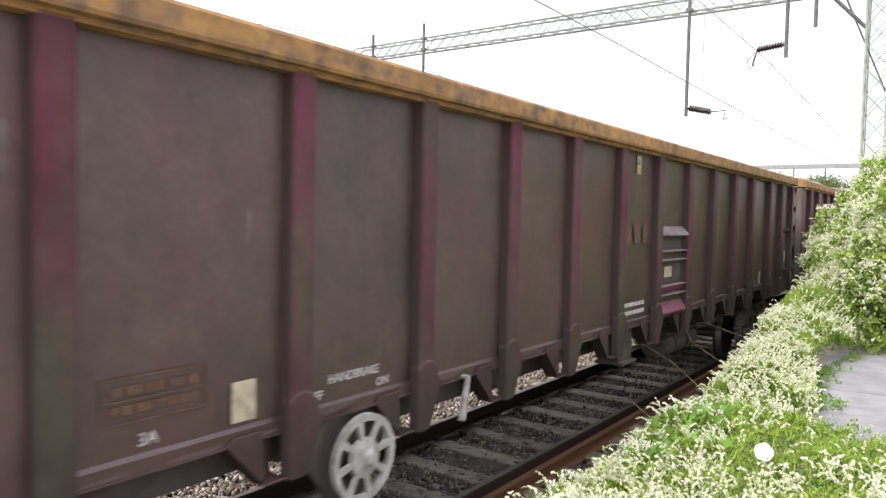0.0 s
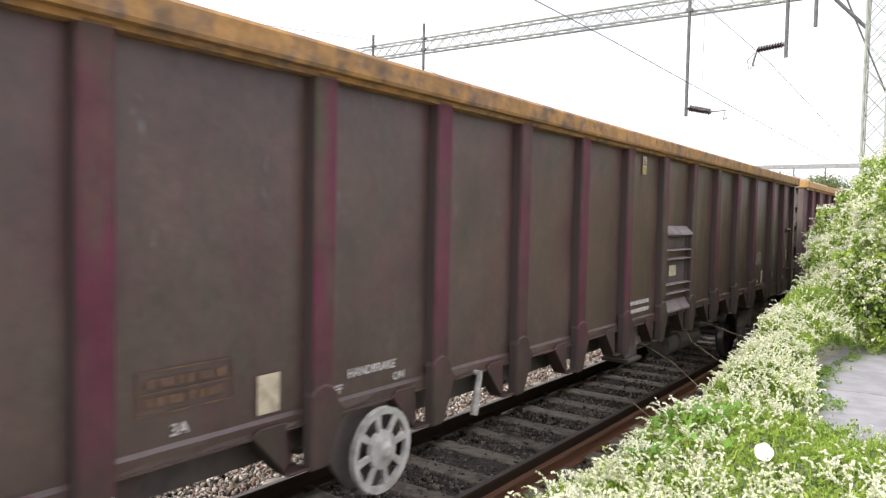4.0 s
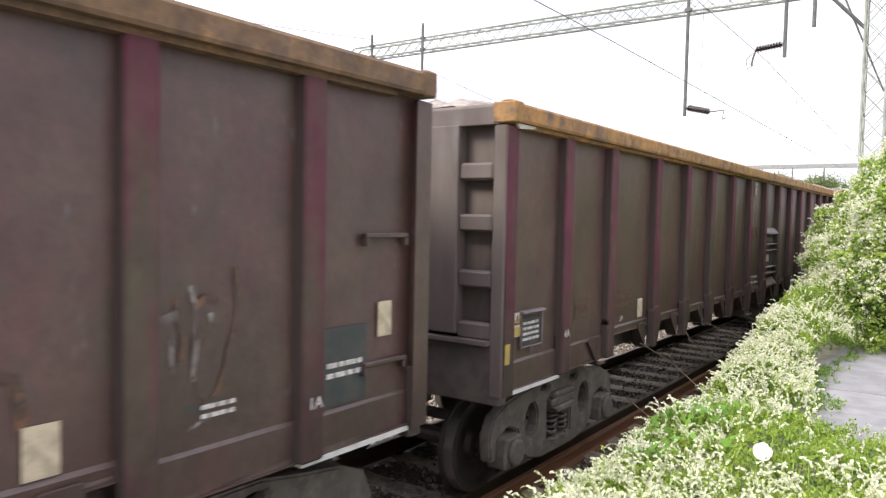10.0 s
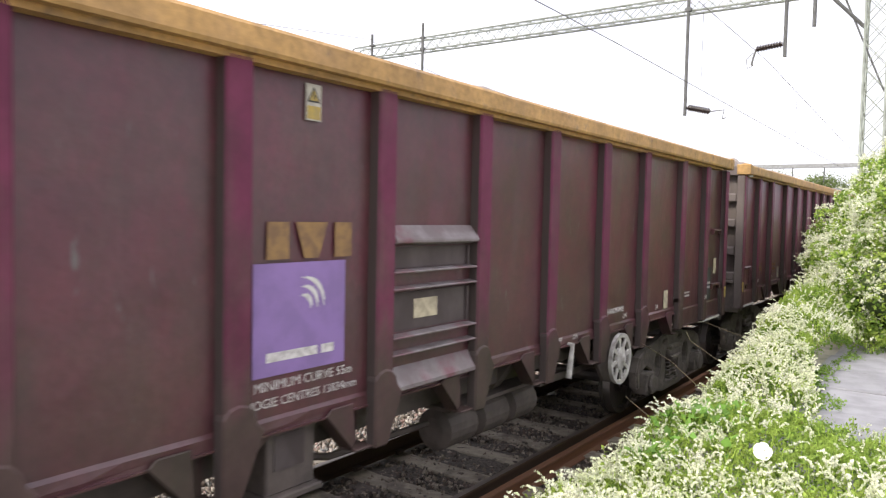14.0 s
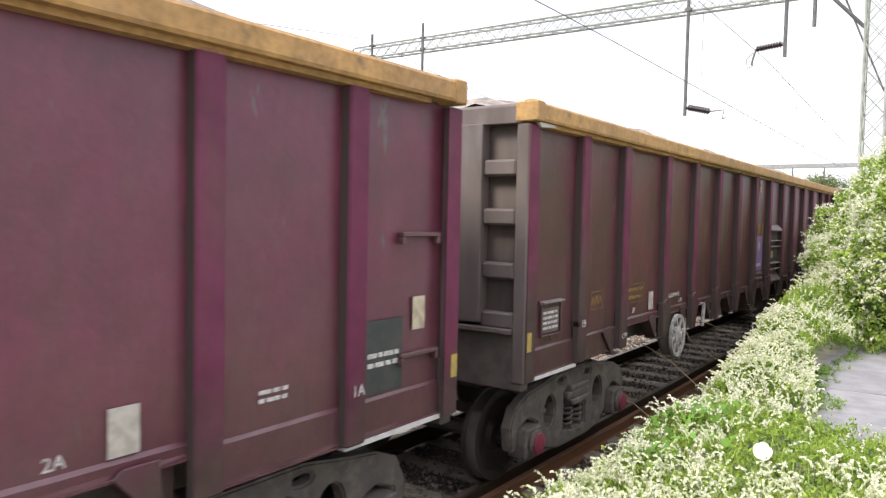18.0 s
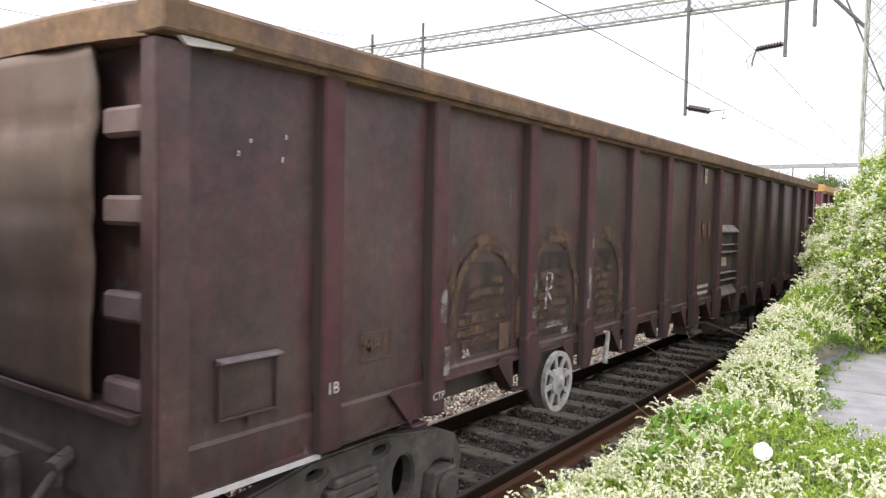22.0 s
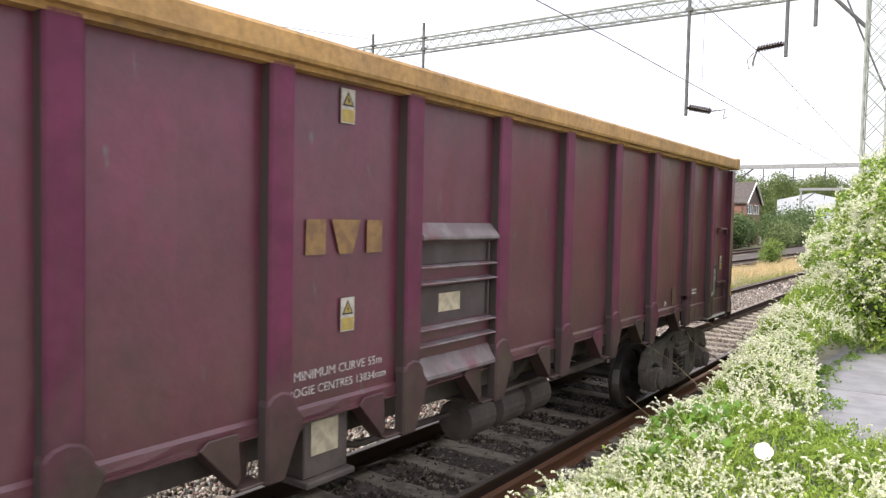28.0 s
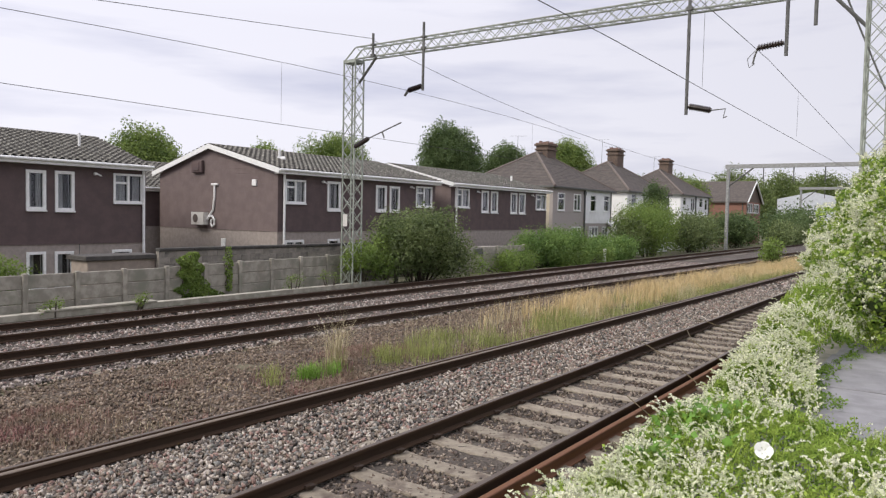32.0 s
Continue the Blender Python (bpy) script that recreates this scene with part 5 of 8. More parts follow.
def graffiti(w, k):
    if k == 9:
        # worn-off spray: dark fields with broad rusty outlines, pale overspray left on the ribs
        for cy, wd, h in ((2.80, 1.02, 0.80), (3.90, 0.98, 0.86), (5.0, 0.98, 0.86)):
            stroke(w, [(cy, 1.42), (cy + 0.02, 1.42 + h * 0.86)], wd * 0.78, graffiti_dark, X_PANEL + 0.003)
            stroke(w, arch(cy, 1.46, wd, h), 0.13, rust_smear, X_PANEL + 0.005)
            stroke(w, arch(cy + 0.03, 1.46, wd * 0.94, h * 0.95), 0.07, graffiti_orange, X_PANEL + 0.008)
            for q in range(6):
                z = 1.50 + 0.09 * q
                ln = wd * (0.62 - 0.03 * q)
                stroke(w, [(cy - ln / 2, z), (cy - ln * 0.1, z + 0.03), (cy + ln / 2, z + 0.015)], 0.055, rust_smear if q % 2 else graffiti_orange, X_PANEL + 0.0065)
        stroke(w, [(5.42, 2.12), (5.44, 1.9), (5.43, 1.6), (5.47, 1.40)], 0.05, graffiti_grey)
        stroke(w, [(4.62, 1.42), (4.60, 1.8), (4.66, 2.1)], 0.05, graffiti_grey)
        for y, z0, z1 in ((RIBS[2] + 0.03, 1.72, 1.95), (RIBS[2] + 0.08, 1.35, 1.55), (RIBS[3] + 0.04, 1.45, 1.55), (RIBS[3] + 0.02, 1.62, 1.72), (RIBS[3] + 0.02, 1.80, 1.98), (RIBS[4] + 0.02, 2.18, 2.36), (RIBS[4] - 0.02, 1.6, 2.0)):
            stroke(w, [(y, z0), (y + 0.01, z1)], 0.07, graffiti_grey, X_RIB + 0.004)
        # chips in the paint of the first sheets
        chip = random.Random(17)
        for _ in range(22):
            y, z = chip.choice((0.55, 5.7, 8.2, 9.6)) + chip.uniform(-0.24, 0.24), chip.uniform(2.7, 3.08)
            stroke(w, [(y, z), (y + 0.004, z + chip.uniform(0.012, 0.03))], 0.010, white_ink, X_PANEL + 0.006)
        stroke(w, [(3.78, 1.66), (3.80, 1.98), (3.90, 1.96), (3.88, 1.84), (3.81, 1.82), (3.92, 1.68)], 0.03, white_ink)
        for i in range(4):
            stroke(w, [(2.50 + 0.11 * i, 1.66), (2.51 + 0.11 * i, 1.74), (2.56 + 0.11 * i, 1.73)], 0.018, graffiti_grey)
    elif k == 4:
        for pts, wd, m in (([(14.93, 1.96), (15.03, 1.99)], 0.05, graffiti_grey), ([(14.98, 1.96), (14.99, 1.72)], 0.022, graffiti_grey), ([(15.01, 2.06), (15.02, 1.98), (15.05, 1.88), (15.04, 1.76)], 0.03, graffiti_orange),
                           ([(15.09, 2.12), (15.11, 2.02), (15.12, 1.80), (15.10, 1.66)], 0.03, graffiti_grey), ([(15.12, 2.02), (15.18, 2.06), (15.24, 2.04), (15.29, 2.0), (15.30, 1.92)], 0.035, graffiti_orange),
                           ([(15.20, 1.98), (15.22, 1.9)], 0.03, graffiti_grey), ([(15.16, 1.92), (15.13, 1.8), (15.11, 1.68), (15.13, 1.58), (15.18, 1.54), (15.24, 1.58), (15.29, 1.70), (15.32, 1.84)], 0.022, graffiti_orange),
                           ([(15.06, 1.53), (15.16, 1.52), (15.24, 1.55)], 0.03, dark_panel), ([(15.35, 2.20), (15.36, 2.0), (15.33, 1.82)], 0.02, graffiti_orange), ([(15.07, 1.43), (15.2, 1.47)], 0.025, graffiti_grey), ([(14.1, 1.9), (14.3, 1.8), (14.34, 1.6)], 0.06, graffiti_orange)):
            stroke(w, pts, wd, m)
    else:
        for i in range(6):
            y = 13.4 + i * 0.16
            stroke(w, [(y, 1.72 + 0.05 * (i % 2)), (y + 0.03, 1.95), (y + 0.12, 1.9), (y + 0.10, 1.74)], 0.025, white_ink)
        stroke(w, [(13.5, 2.05), (13.56, 2.1), (13.5, 2.12)], 0.02, white_ink)
        stroke(w, [(15.2, 1.8), (15.25, 2.0), (15.4, 1.85), (15.5, 2.0)], 0.02, white_ink)


# distance gone by the train at each whole second
GONE = [0.69, 9.874, 18.774, 27.65, 36.30, 44.79, 53.119, 61.295, 69.179, 76.932, 84.558, 91.937, 99.142, 106.131, 112.908, 119.471, 125.822,
        131.946, 137.866, 143.476, 148.958, 154.2, 159.092, 163.806, 168.336, 172.672, 176.684, 180.54, 184.184, 187.68, 191.02, 194.176, 197.225]


def gone(t):
    i = min(max(int(t), 0), 31)
    u = t - i
    p0, p1, p2, p3 = GONE[max(i - 1, 0)], GONE[i], GONE[i + 1], GONE[min(i + 2, 32)]
    if i == 0:
        p0 = 2 * p1 - p2
    if i == 31:
        p3 = 2 * p2 - p1
    return 0.5 * (2 * p1 + (p2 - p0) * u + (2 * p0 - 5 * p1 + 4 * p2 - p3) * u * u + (3 * p1 - p0 - 3 * p2 + p3) * u ** 3)


wagons = [make_wagon(k) for k in range(11)]

# the tail of the last wagon: buffers
buffer_mat = material("dark_maroon_buffer", (0.060, 0.026, 0.026), (0.040, 0.026, 0.022), scale=5, rough=0.6, bump=0.1, bump_scale=25)
for side in (-1, 1):
    x = side * 0.98
    b = part("buffer", Shape().tube((x, LENGTH + 0.04, 1.07), (x, LENGTH + 0.36, 1.07), 0.13, 16).tube((x, LENGTH + 0.34, 1.07), (x, LENGTH + 0.58, 1.07), 0.105, 16).box(x - 0.2, x + 0.2, LENGTH + 0.03, LENGTH + 0.07, 0.90, 1.24), buffer_mat, wagons[10], "dark maroon steel buffer")
    part("buffer_head", Shape().prism([(x - 0.30, 0.94), (x - 0.25, 0.90), (x + 0.25, 0.90), (x + 0.30, 0.94), (x + 0.30, 1.20), (x + 0.25, 1.24), (x - 0.25, 1.24), (x - 0.30, 1.20)], "y", LENGTH + 0.57, LENGTH + 0.61), buffer_mat, b, bevel=0.008)


def motions():
    for k, w in enumerate(wagons):
        walk(w, [(t, pose(TRACK_X, k * PITCH_Y - GONE[t], 0)) for t in range(33)])
    turns, last = [], None
    for i in range(0, 32 * FPS + 1):
        a = math.degrees(gone(i / FPS) / WHEEL_R)
        nxt = math.degrees(gone(min((i + 1) / FPS, 32)) / WHEEL_R)
        if last is None or nxt - last > 86 or i == 32 * FPS:
            turns.append((i / FPS, a))
            last = a
    for n, w in enumerate(WHEELSETS):
        x, y, z = w.location
        walk(w, [(t, pose(x, y, z, a + 23 * n)) for t, a in turns])
# ---- the old platform with its overgrown edge ----
platform = part("platform", Shape().prism([(-1.62, -0.4), (14, -0.4), (14, 0.86), (-1.62, 0.86)], "y", -30, 60), concrete)
tagged(platform, "old grey concrete platform overgrown along its edge", "platform", kind="structure")
slab_rng = random.Random(5)
for i in range(9):
    y = 3.4 + i * 0.92
    for j in range(3):
        s = put("paving_slab", cached("slab", lambda: Shape().box(-0.45, 0.45, -0.45, 0.45, -0.05, 0.0).mesh("paving_slab", paving, bevel=0.008)), platform, (-0.75 + j * 0.92, y, 0.912 + slab_rng.uniform(-0.004, 0.012) + (0.03 if 3 <= i < 7 else 0)))
        s.rotation_euler = (slab_rng.uniform(-0.01, 0.01), slab_rng.uniform(-0.01, 0.01), slab_rng.uniform(-0.01, 0.01))

# ---- vine with white blossom over the platform edge, and the tall bush behind it ----
vine_leaf = leafy("vine_leaf", (0.205, 0.315, 0.058), (0.125, 0.215, 0.036), scale=2.5, rough=0.8)
vine_light = leafy("young_vine_leaf", (0.370, 0.470, 0.095), (0.265, 0.380, 0.066), scale=2.5, rough=0.8)
bind_leaf = leafy("bindweed_leaf", (0.24, 0.42, 0.085), (0.17, 0.33, 0.06), scale=6.0, rough=0.6)
dry_leaf = leafy("dry_vine_leaf", (0.26, 0.20, 0.10), (0.19, 0.15, 0.07), scale=4.0, rough=0.9)
blossom_mat = leafy("cream_blossom", (0.84, 0.83, 0.69), (0.66, 0.69, 0.46), scale=5.0, rough=0.85)
stem_mat = material("vine_stem", (0.13, 0.10, 0.05), (0.09, 0.07, 0.04), scale=9, rough=0.8)
rng = np.random.default_rng(21)


def wob(x, y, f, seed):
    return np.sin(x * f * 1.3 + y * f * 0.9 + seed) * 0.5 + np.sin(x * f * 0.7 - y * f * 1.7 + seed * 2.1) * 0.5


def field(x, y, size, seed):
    """Smooth random heights between 0 and 1, with hills of about that size in metres."""
    lattice_r = np.random.default_rng(seed).uniform(0, 1, (64, 64))
    u, v = x / size + 200.3, y / size + 200.7
    i, k = np.floor(u).astype(int), np.floor(v).astype(int)
    a, b = u - i, v - k
    a, b = a * a * (3 - 2 * a), b * b * (3 - 2 * b)
    g = lambda p, q: lattice_r[p % 64, q % 64]
    return (g(i, k) * (1 - a) + g(i + 1, k) * a) * (1 - b) + (g(i, k + 1) * (1 - a) + g(i + 1, k + 1) * a) * b


VINE_Y, VINE_X = [2, 3.3, 5, 6.5, 8, 12, 20, 30], [-1.60, -1.62, -1.68, -1.62, -1.66, -1.78, -2.0, -2.2]


def vine_edge(y):
    """Where the mat turns down over the platform's edge: it bulges out towards the track farther on."""
    return np.interp(y, VINE_Y, VINE_X)


def vine_height(x, y):
    """Top of the vine above the rails: full on the platform edge, hanging down its face to the track."""
    edge = vine_edge(y)
    over = np.clip((edge - x) / 0.75, 0, 1)
    top = 0.885 + 0.07 * wob(x, y, 2.1, 1.0) + 0.16 * field(x, y, 0.42, 5) + 0.13 * field(x, y, 0.17, 6)
    # heaped up on the edge towards the tall mound, low beside the paving
    rise = np.interp(y, [6.3, 7.4, 8.8, 10, 12, 30], [0, 0.26, 0.44, 0.60, 0.70, 0.70]) * np.clip((-0.85 - x) / 0.55, 0, 1)
    z = (top + rise) * (1 - over) - 0.12 * over ** 1.4
    return z


def vine_points(n, deep):
    y = 2.2 + 24 * rng.uniform(0, 1, n) ** 2.3
    lo = vine_edge(y) - 0.7
    hi = np.interp(y, [2, 5.5, 5.9, 8.0, 10.0, 10.5, 30], [0.6, 0.4, -0.80, -1.18, -0.95, 1.2, 2.5])
    x = lo + (hi - lo) * rng.uniform(0, 1, n)
    z = vine_height(x, y) - rng.uniform(0, deep, n) ** 1.0
    return np.stack([x, y, z], 1)


def bush_points(n, balls, shell=0.55):
    w = np.array([b[3] ** 2 for b in balls])
    pick = rng.choice(len(balls), n, p=w / w.sum())
    c = np.array([b[:3] for b in balls])[pick]
    r = np.array([b[3] for b in balls])[pick]
    d = unit(rng.normal(size=(n, 3)))
    rad = r * (1 - shell * rng.uniform(0, 1, n) ** 1.6) * (1 + 0.16 * np.sin(d[:, 0] * 9 + pick) * np.sin(d[:, 2] * 11 + pick * 2))
    return c + d * rad[:, None] * np.array([1, 1, 1.0]), d


def in_clumps(pts, centres, radii, inside, outside):
    """Which points to keep: most of those within a clump, few of the rest."""
    near = np.zeros(len(pts), bool)
    for c, r in zip(centres, radii):
        near |= ((pts - c) ** 2).sum(1) < r * r
    u = rng.uniform(0, 1, len(pts))
    return np.where(near, u < inside, u < outside)


def spray(name, pos, size, mat, florets=26, r0=0.0064, upright=1.1, thick=0.0040):
    """Blossom spikes: short arching stems crowded with tiny florets, thickest at the base."""
    n, k = len(pos), florets
    a = rng.uniform(0, math.tau, n)
    d = unit(np.stack([np.cos(a) - 0.25, np.sin(a) - 0.25, rng.uniform(0.4, 2.2 * upright, n)], 1))
    ln = size * rng.uniform(0.45, 1.4, n)
    out = []
    for i in range(k):
        u = (i + 0.5) / k
        out.append(pos + d * (ln * u)[:, None] + np.array([0, 0, -1.0]) * (ln * 0.38 * u ** 3)[:, None] + rng.normal(scale=thick * (1.1 - 0.7 * u), size=(n, 3)))
    p = np.concatenate(out)
    m = len(p)
    nr = unit(rng.normal(size=(m, 3)) + np.array([0, -0.4, 0.5]))
    t = unit(np.cross(nr, rng.normal(size=(m, 3))))
    s = np.cross(nr, t)
    r = (r0 * rng.uniform(0.6, 1.5, m))[:, None]
    v = np.stack([p - t * r, p + s * r, p + t * r, p - s * r], 1)
    return cloud_mesh(name, v, 4, [(0, 1, 2, 3)], mat)


vine = empty("flowering_vine", (-1.7, 6, 0.9))
tagged(vine, "green climbing vine with masses of small cream-white blossom", "vine", kind="stuff")
VOFF = np.array([-1.7, 6, 0.9])


def vine_part(name, mesh):
    o = put(name, mesh, vine)
    return o


def bloom(x, y):
    """How much of the mat is in flower: heavy drifts with green gaps between."""
    f = 0.55 * field(x, y, 0.48, 11) + 0.30 * field(x, y, 0.17, 12) + 0.15 * field(x, y, 0.07, 13)
    return np.clip((f - 0.45) / 0.08, 0, 1)


FACING = np.array([-0.15, -0.35, 0.55])
pts = vine_points(110000, 0.13)
vine_part("leaves", leaf_cloud("leaves", pts - VOFF, 0.032, rng, vine_leaf, FACING * 0.7, 0.6))
pts = vine_points(90000, 0.05)
keep = rng.uniform(0, 1, len(pts)) < 1.0 - 0.55 * bloom(pts[:, 0], pts[:, 1])
pts[:, 2] += 0.015
vine_part("young_leaves", leaf_cloud("young_leaves", pts[keep] - VOFF, 0.030, rng, vine_light, FACING * 0.7, 0.5))
n = 26000
y = rng.uniform(2.6, 6.0, n)
x = rng.uniform(-2.2, 0.4, n)
x = np.where(y > 5.5, np.minimum(x, -0.85), x)
pts = np.stack([x, y, vine_height(x, y) - rng.uniform(-0.02, 0.05, n)], 1)
vine_part("young_leaves", leaf_cloud("young_leaves", pts - VOFF, 0.027, rng, vine_light, FACING * 0.6, 0.45))
# broad heart-shaped leaves of the bindweed, and a few withered ones
n = 150
x, y = -1.50 + rng.normal(scale=0.16, size=n), 5.0 + rng.normal(scale=0.42, size=n)
pts = np.stack([x, y, vine_height(x, y) + rng.uniform(0.0, 0.06, n)], 1)
vine_part("broad_leaves", leaf_cloud("broad_leaves", pts - VOFF, 0.075, rng, bind_leaf, FACING * 1.6, 0.75))
pts = vine_points(2600, 0.03)
vine_part("dry_leaves", leaf_cloud("dry_leaves", pts - VOFF, 0.030, rng, dry_leaf, FACING, 0.4))
# leafy sprigs that stand up out of the mat and make its edge ragged
base = vine_points(700, 0.02)
k = 16
lean = rng.normal(scale=0.35, size=(700, 1, 3)) + np.array([0, 0, 1.0])
up = np.linspace(0, 1, k)[None, :, None] * rng.uniform(0.06, 0.17, (700, 1, 1))
pts = (base[:, None] + unit(lean) * up + rng.normal(scale=0.012, size=(700, k, 3))).reshape(-1, 3)
vine_part("sprigs", leaf_cloud("sprigs", pts - VOFF, 0.026, rng, vine_light, np.array([-0.1, -0.5, 0.6])))
# short tongues that creep over the paving
ty = np.repeat(rng.uniform(3.3, 9.8, 46), 60)
tl = np.repeat(rng.uniform(0.05, 0.30, 46), 60) * rng.uniform(0, 1, 46 * 60)
tx = np.interp(ty, [2, 5.1, 5.9, 8.0, 10.0], [0.2, -0.2, -0.84, -1.2, -0.98]) + tl
pts = np.stack([tx, ty + rng.normal(scale=0.035, size=len(ty)) + 0.4 * tl * np.sin(ty * 7), 0.95 + rng.uniform(0, 0.05, len(ty))], 1)
vine_part("creeping_shoots", leaf_cloud("creeping_shoots", pts - VOFF, 0.028, rng, vine_leaf, np.array([0, -0.2, 1.0])))
pts = vine_points(26000, 0.05)
vine_part("grass_blades", blade_cloud("grass_blades", pts - VOFF, 0.085, rng, vine_light, 0.0036, 1.0))
pts = vine_points(40000, 0.03)
keep = rng.uniform(0, 1, len(pts)) < 0.03 + 0.45 * bloom(pts[:, 0], pts[:, 1])
pts[:, 2] += 0.035
vine_part("blossom", spray("blossom", pts[keep] - VOFF, 0.125, blossom_mat))

# dry bramble twigs that reach out over the rail
for (xa, ya, za), (xb, yb, zb), (xc, yc, zc) in (((-1.85, 6.6, 0.95), (-2.25, 6.9, 1.12), (-2.62, 7.1, 1.22)), ((-1.9, 7.6, 1.0), (-2.3, 7.7, 1.2), (-2.5, 8.2, 1.22)), ((-1.8, 5.6, 0.8), (-2.05, 5.6, 0.95), (-2.25, 5.8, 0.98)), ((-1.9, 8.8, 1.1), (-2.5, 8.9, 1.25), (-2.8, 9.5, 1.15))):
    vine_part("twig", Shape().pipe([(xa + 1.7, ya - 6, za - 0.9), (xb + 1.7, yb - 6, zb - 0.9), (xc + 1.7, yc - 6, zc - 0.9)], 0.0045, 5).mesh("twig", stem_mat))
BUSH = [(-0.65, 10.7, 1.7, 0.75), (-0.2, 10.9, 2.4, 0.9), (0.2, 11.2, 2.8, 1.0), (-0.85, 11.3, 1.5, 0.8), (-1.0, 12.6, 2.0, 0.8), (-0.6, 12.0, 2.8, 0.75), (-0.1, 12.4, 3.15, 0.85), (0.6, 10.9, 3.2, 0.85), (-1.35, 13.8, 1.7, 0.85), (0.4, 10.8, 1.6, 0.9), (1.2, 11.4, 2.9, 1.2), (-1.5, 15.4, 1.9, 1.0), (-1.75, 17.5, 1.6, 1.0), (-1.95, 20, 1.4, 1.1), (-2.3, 24, 1.3, 1.2), (-1.1, 14.5, 2.7, 0.8), (-0.4, 14.5, 3.0, 1.0)]
bush = empty("flowering_vine", (-0.5, 11, 0.9))
tagged(bush, "tall mound of green vine with cream-white blossom on the platform", "vine", kind="stuff")
BOFF = np.array([-0.5, 11, 0.9])
pts, d = bush_points(60000, BUSH, 0.22)
put("leaves", leaf_cloud("leaves", pts - BOFF, 0.055, rng, vine_leaf, d * 0.6 + np.array([0, -0.2, 0.3]), 0.7), bush)
pts, d = bush_points(100000, BUSH, 0.07)
put("young_leaves", leaf_cloud("young_leaves", pts - BOFF, 0.052, rng, vine_light, d * 0.5 + np.array([-0.1, -0.4, 0.5]), 0.6), bush)
pts, d = bush_points(62000, BUSH, 0.03)
clumps, _ = bush_points(760, BUSH, 0.03)
keep = in_clumps(pts, clumps, rng.uniform(0.08, 0.32, len(clumps)), 0.72, 0.08)
put("blossom", spray("blossom", pts[keep] + d[keep] * 0.03 - BOFF, 0.12, blossom_mat, 12, 0.0105, thick=0.010), bush)
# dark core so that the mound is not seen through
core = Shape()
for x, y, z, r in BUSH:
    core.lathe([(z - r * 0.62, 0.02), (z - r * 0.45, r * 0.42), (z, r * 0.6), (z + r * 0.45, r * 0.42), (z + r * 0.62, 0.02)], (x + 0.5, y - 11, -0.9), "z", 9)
# solid blobs inside the leaves, no true stems; dark green paints the inner shade
part("stems", core, material("bush_core_shade", (0.07, 0.10, 0.03), (0.045, 0.07, 0.02), scale=14, rough=0.9), bush)

# one wide white trumpet flower of bindweed among the vine
petal_pts = [(0, 0, -0.03)]
RING = 40
for ring, (rad, zz) in enumerate(((0.022, -0.018), (0.045, -0.004), (0.066, 0.0))):
    for k in range(RING):
        a = k * math.tau / RING
        fold = 0.5 + 0.5 * math.cos(5 * a)
        rr = rad * (1 - 0.05 * fold ** 6 * ring)
        petal_pts.append((0.82 * rr * math.cos(a), 0.82 * rr * math.sin(a), zz - 0.006 * fold ** 8))
petal_faces = [(0, 1 + k, 1 + (k + 1) % RING) for k in range(RING)]
for ring in range(2):
    o = 1 + ring * RING
    petal_faces += [(o + k, o + RING + k, o + RING + (k + 1) % RING, o + (k + 1) % RING) for k in range(RING)]
flower = empty("bindweed_flower", (-0.91, 4.53, 1.12))
flower.rotation_euler = look((0, 0, 0), (0.35, -0.85, 0.55)).to_euler()
tagged(flower, "wide white bindweed flower with pale creases", "flower")
FLIP = Euler((math.pi, 0, 0))
petals = part("petals", Shape().add(petal_pts, petal_faces), material("white_petal", (0.84, 0.84, 0.82), (0.74, 0.75, 0.70), scale=30, rough=0.6), flower, smooth=True)
petals.rotation_euler = FLIP
crease = Shape()
for k in range(5):
    a = k * math.tau / 5
    crease.tube((0.012 * math.cos(a), 0.012 * math.sin(a), -0.024), (0.058 * math.cos(a), 0.058 * math.sin(a), -0.006), 0.0018, 4, 0.0008)
part("creases", crease, material("green_crease", (0.22, 0.24, 0.12), rough=0.7), flower).rotation_euler = FLIP

# ---- concrete panel fence beyond the far track ----
FENCE_X = -21.3
fence = empty("concrete_fence", (FENCE_X, 0, -0.7))
tagged(fence, "grey weathered concrete panel fence with posts", "fence", kind="structure")
fy = 3.6
fr = random.Random(8)
board = Shape().box(-0.025, 0.025, 0.06, 1.42, 0.0, 0.395).mesh("fence_panel", concrete, bevel=0.018)
post = Shape().prism([(-0.07, -0.07), (0.07, -0.07), (0.07, 0.07), (-0.07, 0.07)], "z", -0.3, 1.255).mesh("fence_post", concrete, bevel=0.015)
while fy < 38:
    base = np.interp(fy, [4, 13, 24, 48], [0.0, 0.02, 0.22, 0.25])
    put("fence_post", post, fence, (0.03, fy, base))
    for i in range(3):
        put("fence_panel", board, fence, (fr.uniform(-0.006, 0.006), fy, base + i * 0.41))
    fy += 1.48
trough = part("cable_trough", Shape().box(-20.45, -20.15, 2, 24, -0.60, -0.42).box(-20.48, -20.12, 9.5, 12.9, -0.42, -0.36), concrete, bevel=0.01)
tagged(trough, "low concrete cable trough along the fence", "cable trough", kind="structure")
garden = empty("garden_wall", (-22.8, 14.6, -1.1))
tagged(garden, "weathered grey block garden wall with a dark coping", "wall", kind="structure")
block_mat = material("weathered_block", (0.2760, 0.2512, 0.2139), (0.2070, 0.1891, 0.1628), scale=4, rough=0.95, bump=0.3, bump_scale=20, third=(0.1173, 0.1104, 0.0966), third_scale=1.3, per_object=0.15)
